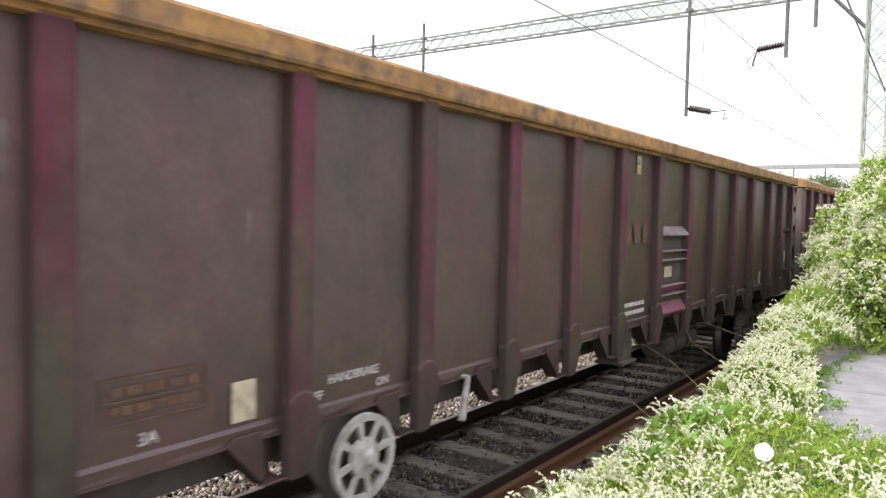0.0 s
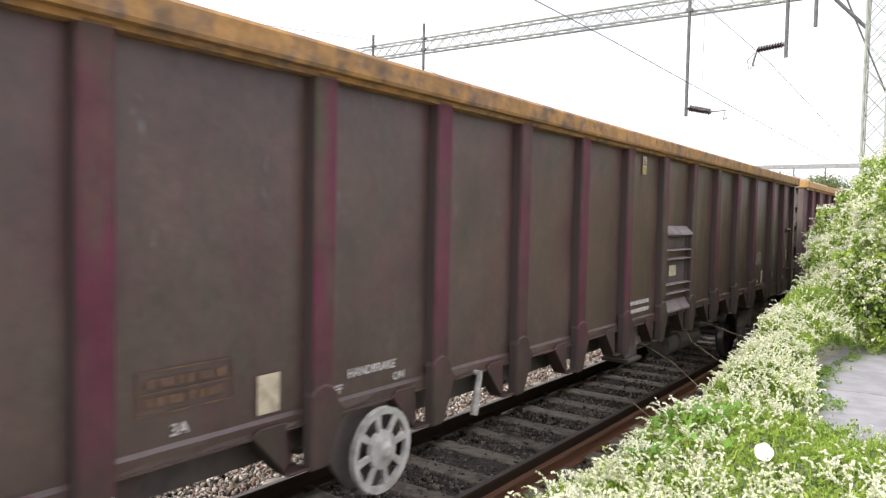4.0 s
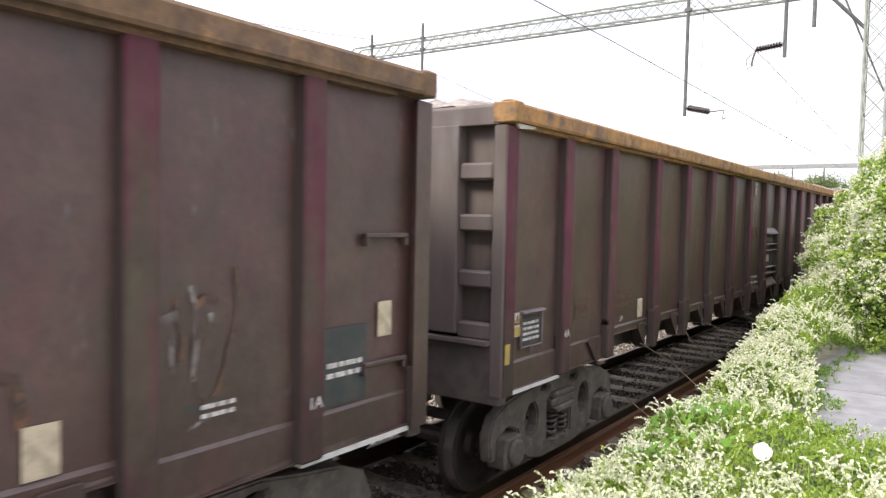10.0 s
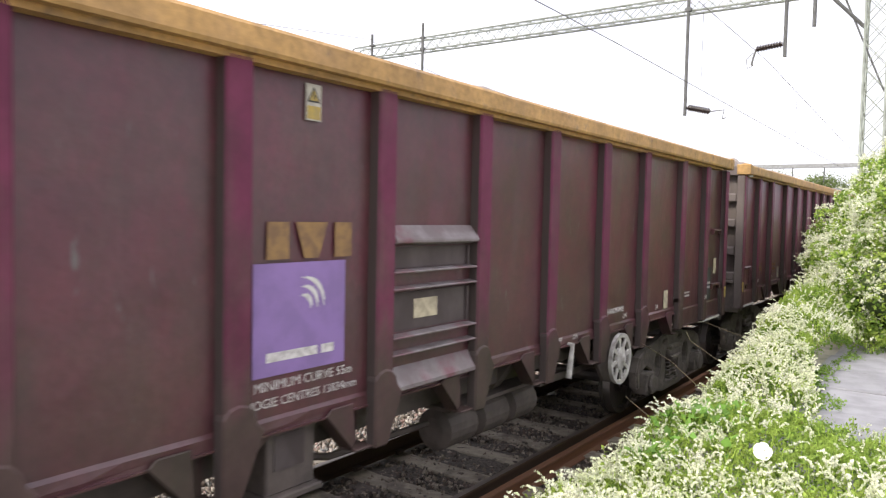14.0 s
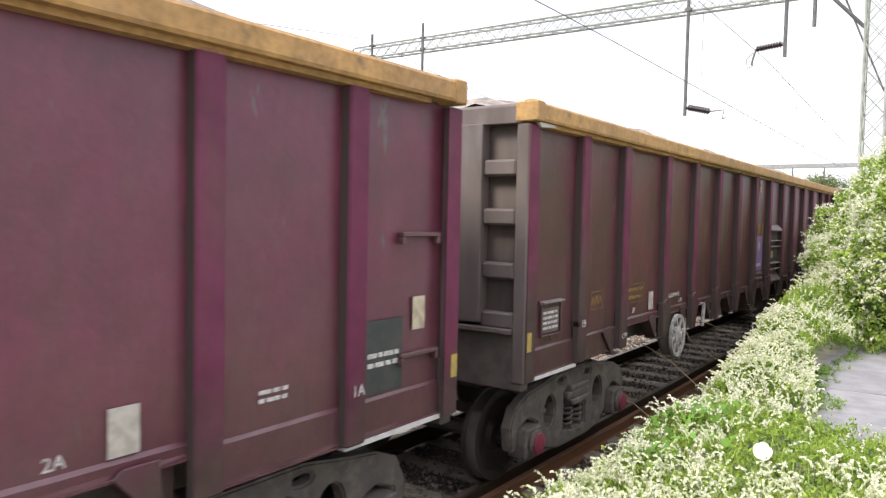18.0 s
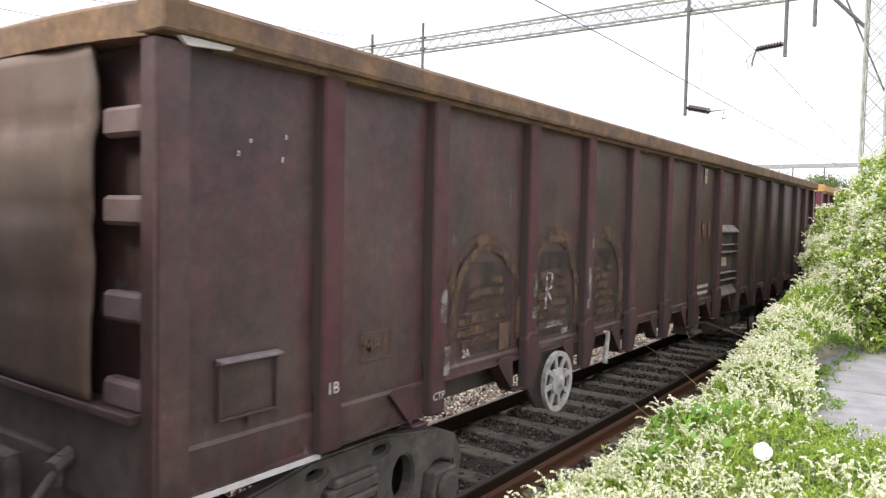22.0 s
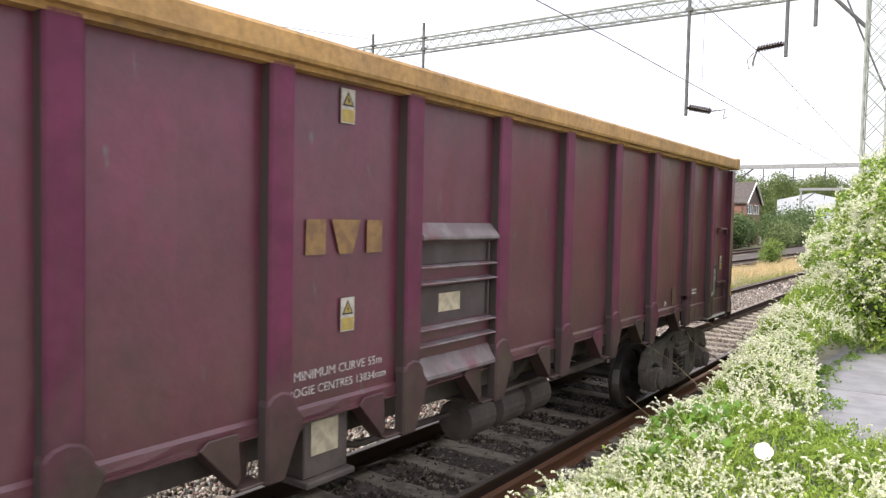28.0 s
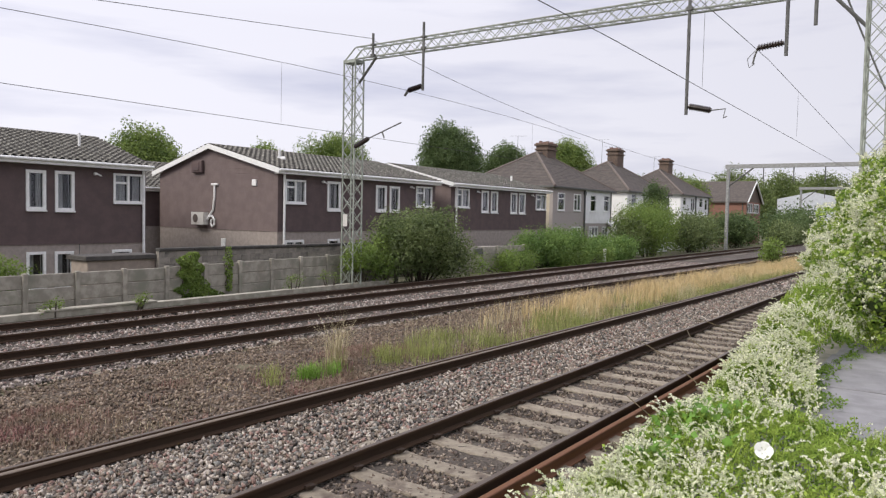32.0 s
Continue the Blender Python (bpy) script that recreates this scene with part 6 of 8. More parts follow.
block_me = Shape().box(-0.1, 0.1, 0.006, 0.434, 0.0, 0.208).mesh("block", block_mat, bevel=0.01)
coping_mat = material("dark_coping", (0.078, 0.073, 0.066), (0.05, 0.047, 0.043), scale=3, rough=0.95, bump=0.3, bump_scale=20)
part("wall_core", Shape().box(-0.092, 0.092, 0, 12.4, 0, 2.07), block_mat, garden)
for row in range(4):
    for k in range(28):
        put("block", block_me, garden, (0, 0.44 * k + 0.22 * (row % 2), 1.21 + 0.216 * row))
for k in range(9):
    part("coping_stone", Shape().box(-0.15, 0.15, 0.005, 1.37, 0, 0.11), coping_mat, garden, bevel=0.02, at=(0, 1.38 * k, 2.075))

# ---- overhead line gantry ----
GY = 21.9
LX, RX, BEAM_Z = -20.45, -2.05, 8.62


def lattice(s, a, b, w, d, step, r=0.022, axis="z"):
    """Four chords with crossed lacing on all faces, along an axis. a, b: ends; w: across x (or y), d: across y (or z)."""
    u, v = {"z": (Vector((1, 0, 0)), Vector((0, 1, 0))), "x": (Vector((0, 1, 0)), Vector((0, 0, 1)))}[axis]
    a, b = Vector(a), Vector(b)
    corner = [u * sx * w / 2 + v * sy * d / 2 for sx, sy in ((-1, -1), (1, -1), (1, 1), (-1, 1))]
    for c in corner:
        s.tube(a + c, b + c, r * 1.6, 6)
    n = max(1, round((b - a).length / step))
    for i in range(n):
        p, q = a.lerp(b, i / n), a.lerp(b, (i + 1) / n)
        m = (p + q) / 2
        for j in range(4):
            c, e = corner[j], corner[(j + 1) % 4]
            s.tube(p + c, q + e, r * 0.62, 4)
            s.tube(p + e, q + c, r * 0.62, 4)
    return s


gantry = empty("overhead_gantry", (LX, GY, -0.5))
tagged(gantry, "pale green-grey lattice steel portal carrying the overhead line", "gantry")
GO = Vector((-LX, -GY, 0.5))


def gpart(name, shape, mat, label="", bevel=0.0):
    shape.v = [tuple(Vector(p) + GO) for p in shape.v]
    return part(name, shape, mat, gantry, label, bevel)


gpart("mast", lattice(Shape(), (LX, GY, -0.5), (LX, GY, BEAM_Z), 0.62, 0.5, 0.62), galv_green)
gpart("mast", lattice(Shape(), (RX, GY, -0.3), (RX, GY, BEAM_Z + 0.4), 0.52, 0.6, 0.62), galv_green)
gpart("beam", lattice(Shape(), (LX + 0.3, GY, BEAM_Z + 0.24), (RX, GY, BEAM_Z + 0.24), 0.4, 0.46, 0.5, 0.02, "x"), galv_green)
gpart("beam_knee", Shape().tube((LX - 0.3, GY - 0.2, BEAM_Z), (LX + 0.25, GY - 0.2, BEAM_Z + 0.46), 0.03, 6).tube((LX - 0.3, GY + 0.2, BEAM_Z), (LX + 0.25, GY + 0.2, BEAM_Z + 0.46), 0.03, 6).box(LX - 0.34, LX + 0.34, GY - 0.27, GY + 0.27, BEAM_Z - 0.12, BEAM_Z), galv_green)
gpart("brace", Shape().tube((LX + 0.3, GY, 7.7), (LX + 1.2, GY, BEAM_Z + 0.02), 0.05, 6), tube_mat)
gpart("brace", Shape().tube((RX - 0.3, GY, 7.6), (RX - 1.2, GY, BEAM_Z), 0.05, 6).tube((RX + 0.2, GY, 5.9), (RX - 0.9, GY, BEAM_Z + 0.1), 0.025, 6), tube_mat)
for x, z0, z1 in ((-19.2, 8.62, 9.5), (-16.7, 7.08, 9.6), (-6.87, 5.56, 9.3), (-4.21, 6.99, 9.3), (-3.51, 7.72, 9.3)):
    gpart("drop_tube", Shape().tube((x, GY - 0.27, z0), (x, GY - 0.27, z1), 0.05, 8).box(x - 0.09, x + 0.09, GY - 0.33, GY - 0.2, 8.6, 8.7).box(x - 0.09, x + 0.09, GY - 0.33, GY - 0.2, 9.02, 9.1), tube_mat)


def insulator(a, b, discs=9, r=0.105):
    a, b = Vector(a), Vector(b)
    s = Shape().tube(a, b, 0.06, 8)
    for i in range(discs):
        p = a.lerp(b, (i + 0.75) / (discs + 0.6))
        q = a.lerp(b, (i + 1.2) / (discs + 0.6))
        s.tube(p, q, r, 10, r * 0.7)
    return s


gpart("insulator", insulator((-16.75, GY - 0.27, 7.25), (-17.4, GY - 0.27, 7.13)), porcelain)
gpart("insulator", insulator((-6.80, GY - 0.27, 5.80), (-6.15, GY - 0.27, 5.64)), porcelain)
gpart("insulator", insulator((-4.27, GY - 0.27, 7.35), (-4.95, GY - 0.27, 7.28)), porcelain)
gpart("insulator", insulator((LX + 0.35, GY - 0.27, 5.1), (LX + 1.1, GY - 0.27, 5.42)), porcelain)
gpart("registration_arm", Shape().pipe([(-6.15, GY - 0.27, 5.64), (-5.75, GY - 0.27, 5.66), (-5.80, GY - 0.27, 5.40), (-5.70, GY - 0.27, 5.44)], 0.02, 6), tube_mat)
gpart("registration_arm", Shape().pipe([(LX + 1.1, GY - 0.27, 5.42), (LX + 2.75, GY - 0.27, 5.95)], 0.025, 6).pipe([(LX + 1.8, GY - 0.27, 5.62), (LX + 1.9, GY - 0.27, 5.4)], 0.03, 6), tube_mat)
gpart("wire_clamp", Shape().pipe([(-4.95, GY - 0.27, 7.28), (-5.02, GY - 0.27, 7.05), (-5.06, GY - 0.27, 6.85)], 0.03, 6).pipe([(-5.02, GY - 0.27, 7.2), (-5.2, GY - 0.3, 7.0), (-5.15, GY - 0.3, 6.75), (-5.0, GY - 0.3, 6.85)], 0.012, 5), tube_mat)
gpart("wire_clamp", Shape().pipe([(-17.4, GY - 0.27, 7.13), (-17.55, GY - 0.27, 6.95)], 0.05, 6), tube_mat)
gpart("sign_plate", Shape().box(LX - 0.22, LX + 0.02, GY - 0.30, GY - 0.28, 1.9, 2.4), white_paint, "small white plate on the mast")


def cable(name, pts, r, label):
    o = part(name, Shape().pipe(pts, r, 5), wire_mat)
    return tagged(o, label, "overhead wire", group="overhead wires")


contact = cable("overhead_wire", [(-4.28, y, 5.055 - 0.0105 * max(0.0, y - 10)) for y in (-60, 0, 8, 10, 14, 19, 31, 40, 60, 90)], 0.0065, "thin dark contact wire over the near track")
cable("overhead_wire", [(-4.5, y, 6.84 - 0.00045 * (y - 10) ** 2 if y < 21 else 6.78 - 0.047 * (y - 21)) for y in (-20, 0, 8, 12, 15, 18, 21, 25, 31, 38, 44)], 0.0075, "thin dark upper wire over the near track")
cable("overhead_wire", [(-19.2, y, 9.33 - 0.114 * (GY - y)) for y in (-10, 4, 10, 15, 19, GY - 0.27)], 0.010, "thin dark feeder wire")
cable("overhead_wire", [(-19.2, y, 6.45 + 2.75 * math.exp(-(y - GY) / 19.5)) for y in (GY - 0.27, 23, 25, 27, 30, 34, 38.5, 45, 52.5, 61, 70.5)], 0.010, "thin dark feeder wire")
cable("overhead_wire", [(-17.5, y, 7.16 - 0.0016 * (y - GY) ** 2) for y in (-6, 0, 4, 7, 10, 13, 16, 19, GY - 0.27, 25, 29, 33, 37)], 0.008, "thin catenary wire over the far track")
far_contact = cable("overhead_wire", [(-17.2, y, 5.13) for y in (-10, 4, 10, 16, GY, 30, 50)], 0.008, "thin contact wire over the far track")
for wire, x, y, z0, z1 in ((contact, -4.28, 14.4, 5.05, 7.4), (contact, -4.28, 24.0, 5.04, 6.3), (far_contact, -17.2, 15.2, 5.18, 7.0), (far_contact, -17.2, 31, 5.18, 6.9)):
    part("dropper", Shape().tube((x, y, z0), (x, y, z1), 0.004, 5), wire_mat, wire, "fine dropper wire")

for py, px, pz, xr in ((78.5, -20.3, 7.85, -1.0), (128.0, -21.8, 7.65, 0.0)):
    g2 = empty("overhead_gantry", (px, py, -0.6))
    tagged(g2, "plain grey steel portal carrying the overhead line farther on", "gantry")
    part("mast", Shape().box(-0.14, 0.14, -0.2, 0.2, 0, pz + 0.6), galv, g2, bevel=0.01)
    part("mast", Shape().box(xr - px - 0.14, xr - px + 0.14, -0.2, 0.2, 0, pz + 0.6), galv, g2, bevel=0.01)
    part("beam", Shape().box(-0.3, xr - px + 0.3, -0.18, 0.18, pz + 0.6, pz + 1.0), galv, g2, bevel=0.01)
    part("brace", Shape().tube((0.1, 0, pz - 1.2), (2.4, 0, pz + 0.6), 0.08, 6), tube_mat, g2)
    for dx in (3.4, 6.2, 9.0):
        part("drop_tube", Shape().tube((dx, 0, pz - 0.8), (dx, 0, pz + 0.7), 0.06, 6), tube_mat, g2)
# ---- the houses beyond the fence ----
# one brown boarding in two tones: darker shaded front, lighter sunlit gable
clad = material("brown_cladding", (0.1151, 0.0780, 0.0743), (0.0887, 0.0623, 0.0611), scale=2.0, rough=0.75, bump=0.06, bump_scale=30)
clad_sunlit = material("sunlit_brown_cladding", (0.1817, 0.1368, 0.1286), (0.1510, 0.1133, 0.1072), scale=2.0, rough=0.75, bump=0.06, bump_scale=30)
render_grey = material("grey_brick", (0.3564, 0.3078, 0.2754), (0.2916, 0.2538, 0.2290), scale=5.0, rough=0.9, bump=0.2, bump_scale=40)
tile_mat = material("grey_roof_tile", (0.19, 0.18, 0.155), (0.09, 0.084, 0.075), scale=6.0, rough=0.9, third=(0.33, 0.32, 0.27), third_scale=8.0, third_mix=(0.56, 0.64), bump=0.2, bump_scale=30)
hip_tile = material("brown_grey_tile", (0.108, 0.090, 0.078), (0.076, 0.065, 0.058), scale=2.5, rough=0.9, bump=0.4, bump_scale=14)
frame_white = material("white_window_frame", (0.8800, 0.8800, 0.8580), (0.7700, 0.7700, 0.7480), scale=8, rough=0.45)
curtain_mat = material("net_curtain", (0.46, 0.46, 0.45), (0.27, 0.27, 0.27), scale=6, rough=0.9, streak=(1, 9, 0.4))
room_shade = material("room_shade", (0.02, 0.02, 0.022), rough=0.9)
plaster_white = material("white_render", (0.8944, 0.8944, 0.8840), (0.8216, 0.8216, 0.8112), scale=2, rough=0.85)
pebble = material("grey_pebbledash", (0.4368, 0.3931, 0.3640), (0.3494, 0.3130, 0.2912), scale=30, rough=0.95, bump=0.4, bump_scale=60)
cream = material("cream_render", (0.58, 0.52, 0.40), (0.50, 0.45, 0.35), scale=2, rough=0.85)
red_brick = material("red_brick", (0.3000, 0.1500, 0.1080), (0.2350, 0.1250, 0.0950), scale=8, rough=0.9, bump=0.2, bump_scale=30)
chimney_brick = material("brown_chimney_brick", (0.1650, 0.1155, 0.0880), (0.1100, 0.0825, 0.0660), scale=7, rough=0.9, bump=0.3, bump_scale=20)
pot_mat = material("clay_pot", (0.22, 0.125, 0.095), (0.16, 0.10, 0.08), scale=8, rough=0.85)
glass = bpy.data.materials.new("window_glass")
glass.use_nodes = True
gb = glass.node_tree.nodes["Principled BSDF"]
gb.inputs["Base Color"].default_value = (0.9, 0.92, 0.93, 1)
gb.inputs["Roughness"].default_value, gb.inputs["Transmission Weight"].default_value, gb.inputs["IOR"].default_value = 0.03, 1.0, 1.45


def facing(parent, name, shape, mat, label="", bevel=0.0):
    return part(name, shape, mat, parent, label, bevel)


def solid_rects(y0, y1, z0, z1, holes):
    """What is left of a wall's rectangle round its openings (y, z, width, height), as smaller rectangles."""
    holes = [h for h in holes if h[0] < y1 and h[0] + h[2] > y0]
    levels = sorted({z0, z1} | {z for h in holes for z in (h[1], h[1] + h[3]) if z0 < z < z1})
    out = []
    for a, b in zip(levels, levels[1:]):
        y = y0
        for h in sorted(h for h in holes if h[1] < (a + b) / 2 < h[1] + h[3]):
            if h[0] > y:
                out.append((y, min(h[0], y1), a, b))
            y = max(y, h[0] + h[2])
        if y < y1:
            out.append((y, y1, a, b))
    return out


def pierced(x0, x1, y0, y1, z0, z1, holes):
    """A wall of real thickness, one closed mesh, with its openings cut through."""
    holes = [h for h in holes if h[0] < y1 and h[0] + h[2] > y0 and h[1] < z1 and h[1] + h[3] > z0]
    ys = sorted({y0, y1} | {v for h in holes for v in (h[0], h[0] + h[2]) if y0 < v < y1})
    zs = sorted({z0, z1} | {v for h in holes for v in (h[1], h[1] + h[3]) if z0 < v < z1})

    def solid(i, k):
        if not (0 <= i < len(ys) - 1 and 0 <= k < len(zs) - 1):
            return False
        cy, cz = (ys[i] + ys[i + 1]) / 2, (zs[k] + zs[k + 1]) / 2
        return not any(h[0] < cy < h[0] + h[2] and h[1] < cz < h[1] + h[3] for h in holes)

    n = len(zs)
    def at(side, i, k):
        return side * len(ys) * n + i * n + k
    pts = [(x, y, z) for x in (x0, x1) for y in ys for z in zs]
    faces = []
    for i in range(len(ys) - 1):
        for k in range(n - 1):
            if not solid(i, k):
                continue
            for side in (0, 1):
                faces.append((at(side, i, k), at(side, i + 1, k), at(side, i + 1, k + 1), at(side, i, k + 1)))
            for di, dk, (a, b), (c, d) in ((-1, 0, (i, k), (i, k + 1)), (1, 0, (i + 1, k), (i + 1, k + 1)), (0, -1, (i, k), (i + 1, k)), (0, 1, (i, k + 1), (i + 1, k + 1))):
                if not solid(i + di, k + dk):
                    faces.append((at(0, a, b), at(0, c, d), at(1, c, d), at(1, a, b)))
    used = sorted({v for f in faces for v in f})
    back = {v: q for q, v in enumerate(used)}
    return Shape().add([pts[v] for v in used], [tuple(back[v] for v in f) for f in faces])


def window(house, y, z, w, h, x=0.0, lights=1, top=False, curtain=True, f=0.10):
    """A window in the front (facing the tracks): frame, mullions, pane, curtain, painted room shade and sill. y, z: its
    lower near corner.
    """
    s = Shape().box(-0.09, 0.03, 0, w, 0, f).box(-0.09, 0.03, 0, w, h - f, h).box(-0.09, 0.03, 0, f, f, h - f).box(-0.09, 0.03, w - f, w, f, h - f)
    for i in range(1, lights):
        s.box(-0.08, 0.02, w * i / lights - 0.05, w * i / lights + 0.05, f, h - f)
    if top:
        s.box(-0.08, 0.02, f, w / lights - 0.05 if lights > 1 else w - f, h * 0.64, h * 0.64 + 0.09)
    win = part("window", s, frame_white, house, "white framed window", bevel=0.008, at=(x, y, z))
    p = part("pane", Shape().box(-0.055, -0.048, f, w - f, f, h - f), glass, win)
    p.visible_shadow = False
    # near-black shallow box behind the pane paints in the room's darkness
    part("window_back", Shape().box(-0.40, -0.38, 0, w, 0, h).box(-0.38, -0.09, 0, 0.01, 0, h).box(-0.38, -0.09, w - 0.01, w, 0, h), room_shade, win)
    if curtain:
        rngc = random.Random(int(y * 100))
        n = 18
        c = Shape()
        gap, mid = rngc.uniform(0.18, 0.36) * w, w * rngc.uniform(0.40, 0.66)
        flare = rngc.uniform(-0.5, 0.7)
        prof = [(-0.16 + 0.02 * math.sin(i * 2.1), f + (w - 2 * f) * i / n) for i in range(n + 1)]
        for (xa, ya), (xb, yb) in zip(prof, prof[1:]):
            m = (ya + yb) / 2
            if abs(m - mid) > gap / 2:
                lo = f + (0.25 * h * flare if flare > 0 and abs(m - mid) < gap else 0)
                c.add([(xa, ya, lo), (xb, yb, lo), (xb, yb, h - f), (xa, ya, h - f)], [(0, 1, 2, 3)])
        part("curtain", c, curtain_mat, win)
    part("window_sill", Shape().box(0.0, 0.09, -0.01, w + 0.01, -0.06, 0.0), frame_white, win, bevel=0.008)
    return win


def clapboards(s, y0, y1, z0, z1, x=0.0, step=0.125, holes=()):
    """Overlapping boards on a front wall, stopped at its openings."""
    z = z0
    while z < z1 - 0.02:
        t = min(z + step, z1)
        for ya, yb, za, zb in solid_rects(y0, y1, z, t, holes):
            pa, pb = (za - z) / (t - z), (zb - z) / (t - z)
            s.prism([(x - 0.05, za), (x + 0.022 - 0.013 * pa, za), (x + 0.022 - 0.013 * pb, zb), (x - 0.05, zb)], "y", ya, yb)
        z += step


def clapboard_end(s, poly_half, x0, x1, z0, z1, ztop, xr, y, step=0.125):
    """Boards on a gable end that faces down the line (towards smaller y)."""
    z = z0
    while z < ztop - 0.02:
        t = min(z + step, ztop)
        if t <= z1:
            a, b, c, d = x0, x1, x0, x1
        else:
            def at(q):
                u = max(0.0, (q - z1) / (ztop - z1)) if q > z1 else 0.0
                return x0 + (xr - x0) * u, x1 + (xr - x1) * u
            a, b = at(z)
            c, d = at(t)
        s.add([(a, y - 0.03, z), (b, y - 0.03, z), (d, y - 0.008, t), (c, y - 0.008, t), (a, y + 0.05, z), (b, y + 0.05, z), (d, y + 0.05, t), (c, y + 0.05, t)],
              [(0, 1, 2, 3), (7, 6, 5, 4), (0, 4, 5, 1), (3, 2, 6, 7), (0, 3, 7, 4), (1, 5, 6, 2)])
        z += step


def pantile_roof(y0, y1, x_eave, z_eave, x_ridge, z_ridge, courses=15, wave=0.30):
    """One slope of interlocking tiles: stepped courses with rolls."""
    s = Shape()
    n = int((y1 - y0) / wave * 4)
    dx, dz = (x_ridge - x_eave) / courses, (z_ridge - z_eave) / courses
    pts, faces = [], []
    for c in range(courses):
        for e in (0, 1):
            for j in range(n + 1):
                y = y0 + (y1 - y0) * j / n
                roll = 0.06 * (1 if j % 4 in (0, 1) else 0)
                lift = 0.075 if e == 0 else 0.0
                pts.append((x_eave + dx * (c + e), y, z_eave + dz * (c + e) + roll + lift))
    k = n + 1
    for r in range(2 * courses - 1):
        faces += [(r * k + j, r * k + j + 1, (r + 1) * k + j + 1, (r + 1) * k + j) for j in range(n)]
    return s.add(pts, faces)


def clad_house(name, x, y0, y1, depth, eave, ridge, base, windows, lower, label, gable=True, split=1.5, x_ridge=None, pipe_y=0.42):
    """A low house with brown boarding above and grey brick below; its front faces the tracks."""
    h = empty(name, (x, y0, base))
    tagged(h, label, "house", group="boarded houses")
    L, e, r, sp = y1 - y0, eave - base, ridge - base, split - base
    xr = -depth / 2 if x_ridge is None else x_ridge - x
    front = Shape()
    holes = [(w[0] - y0, w[1] - base, w[2], w[3]) for w in list(windows) + list(lower)]
    clapboards(front, 0, L, sp, e - 0.1, holes=holes)
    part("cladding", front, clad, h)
    part("wall", pierced(-0.35, -0.05, 0, L, 0, e, holes), render_grey, h)
    part("wall", pierced(-0.05, -0.02, 0, L, 0, sp, holes), render_grey, h)
    part("wall", Shape().box(-depth, -depth + 0.3, 0, L, 0, e), render_grey, h)
    for yy in (0.0, L - 0.3):
        part("wall", Shape().prism([(-depth + 0.3, 0), (-0.35, 0), (-0.35, e), (xr, r - 0.12), (-depth + 0.3, e)], "y", yy, yy + 0.3), render_grey, h)
    if gable:
        g = Shape()
        clapboard_end(g, None, -depth, 0.0, sp, e - 0.05, r - 0.1, xr, 0.0)
        part("cladding", g, clad_sunlit, h)
    part("roof", pantile_roof(-0.25, L + 0.15, 0.35, e - 0.02, xr, r), tile_mat, h, "grey pantile roof")
    part("roof", pantile_roof(-0.25, L + 0.15, -depth - 0.35, e - 0.02, xr, r), tile_mat, h, "grey pantile roof")
    part("ridge_capping", Shape().tube((xr, -0.25, r - 0.02), (xr, L + 0.15, r - 0.02), 0.11, 8), tile_mat, h)
    part("fascia", Shape().box(0.30, 0.36, -0.25, L + 0.15, e - 0.2, e + 0.0), frame_white, h)
    part("gutter", Shape().tube((0.43, -0.25, e - 0.03), (0.43, L + 0.15, e - 0.03), 0.06, 8), frame_white, h)
    part("soffit", Shape().box(-0.02, 0.30, -0.2, L + 0.1, e - 0.2, e - 0.17), frame_white, h)
    if gable:
        for xa in (0.36, -depth - 0.36):
            part("barge_board", Shape().add([(xa, -0.27, e - 0.2), (xa, -0.27, e + 0.05), (xr, -0.27, r + 0.06), (xr, -0.27, r - 0.18), (xa, -0.22, e - 0.2), (xa, -0.22, e + 0.05), (xr, -0.22, r + 0.06), (xr, -0.22, r - 0.18)], [(0, 1, 2, 3), (7, 6, 5, 4), (0, 4, 5, 1), (1, 5, 6, 2), (2, 6, 7, 3), (3, 7, 4, 0)]), frame_white, h)
    part("downpipe", Shape().tube((0.10, pipe_y, 0.6), (0.10, pipe_y, e - 0.1), 0.06, 8), frame_white, h)
    for wy, wz, ww, wh, li, tp in windows:
        window(h, wy - y0, wz - base, ww, wh, 0.03, li, tp, f=0.09 if li > 1 else 0.125)
    for wy, wz, ww, wh in lower:
        window(h, wy - y0, wz - base, ww, wh, -0.01, 2 if ww > 1.1 else 1, False, f=0.11)
    return h


house_b = clad_house("terraced_house", -26.0, 22.83, 35.1, 9.4, 4.40, 5.70, -1.1,
                     [(23.25, 2.85, 1.30, 1.12, 2, True), (26.0, 2.55, 0.95, 1.46, 1, False), (29.68, 2.56, 0.88, 1.42, 1, False), (30.82, 2.56, 0.88, 1.42, 1, False), (33.2, 2.88, 1.55, 1.2, 2, True)],
                     [(23.3, 0.05, 1.2, 1.05), (26.1, 0.05, 0.85, 1.06)], "brown boarded low house with a gable coloured as sunlit and a pantile roof", x_ridge=-30.9, pipe_y=0.31)
house_c = clad_house("terraced_house", -26.0, 36.75, 49.3, 9.4, 4.40, 5.70, -1.1,
                     [(37.15, 2.94, 1.6, 1.18, 2, True), (40.2, 2.66, 0.88, 1.44, 1, False), (41.36, 2.66, 0.88, 1.44, 1, False), (43.94, 2.64, 0.90, 1.46, 1, False), (45.12, 2.64, 0.90, 1.46, 1, False), (47.6, 2.97, 1.6, 1.14, 2, True)],
                     [], "brown boarded low house with white windows and a pantile roof", x_ridge=-30.9, pipe_y=0.49)
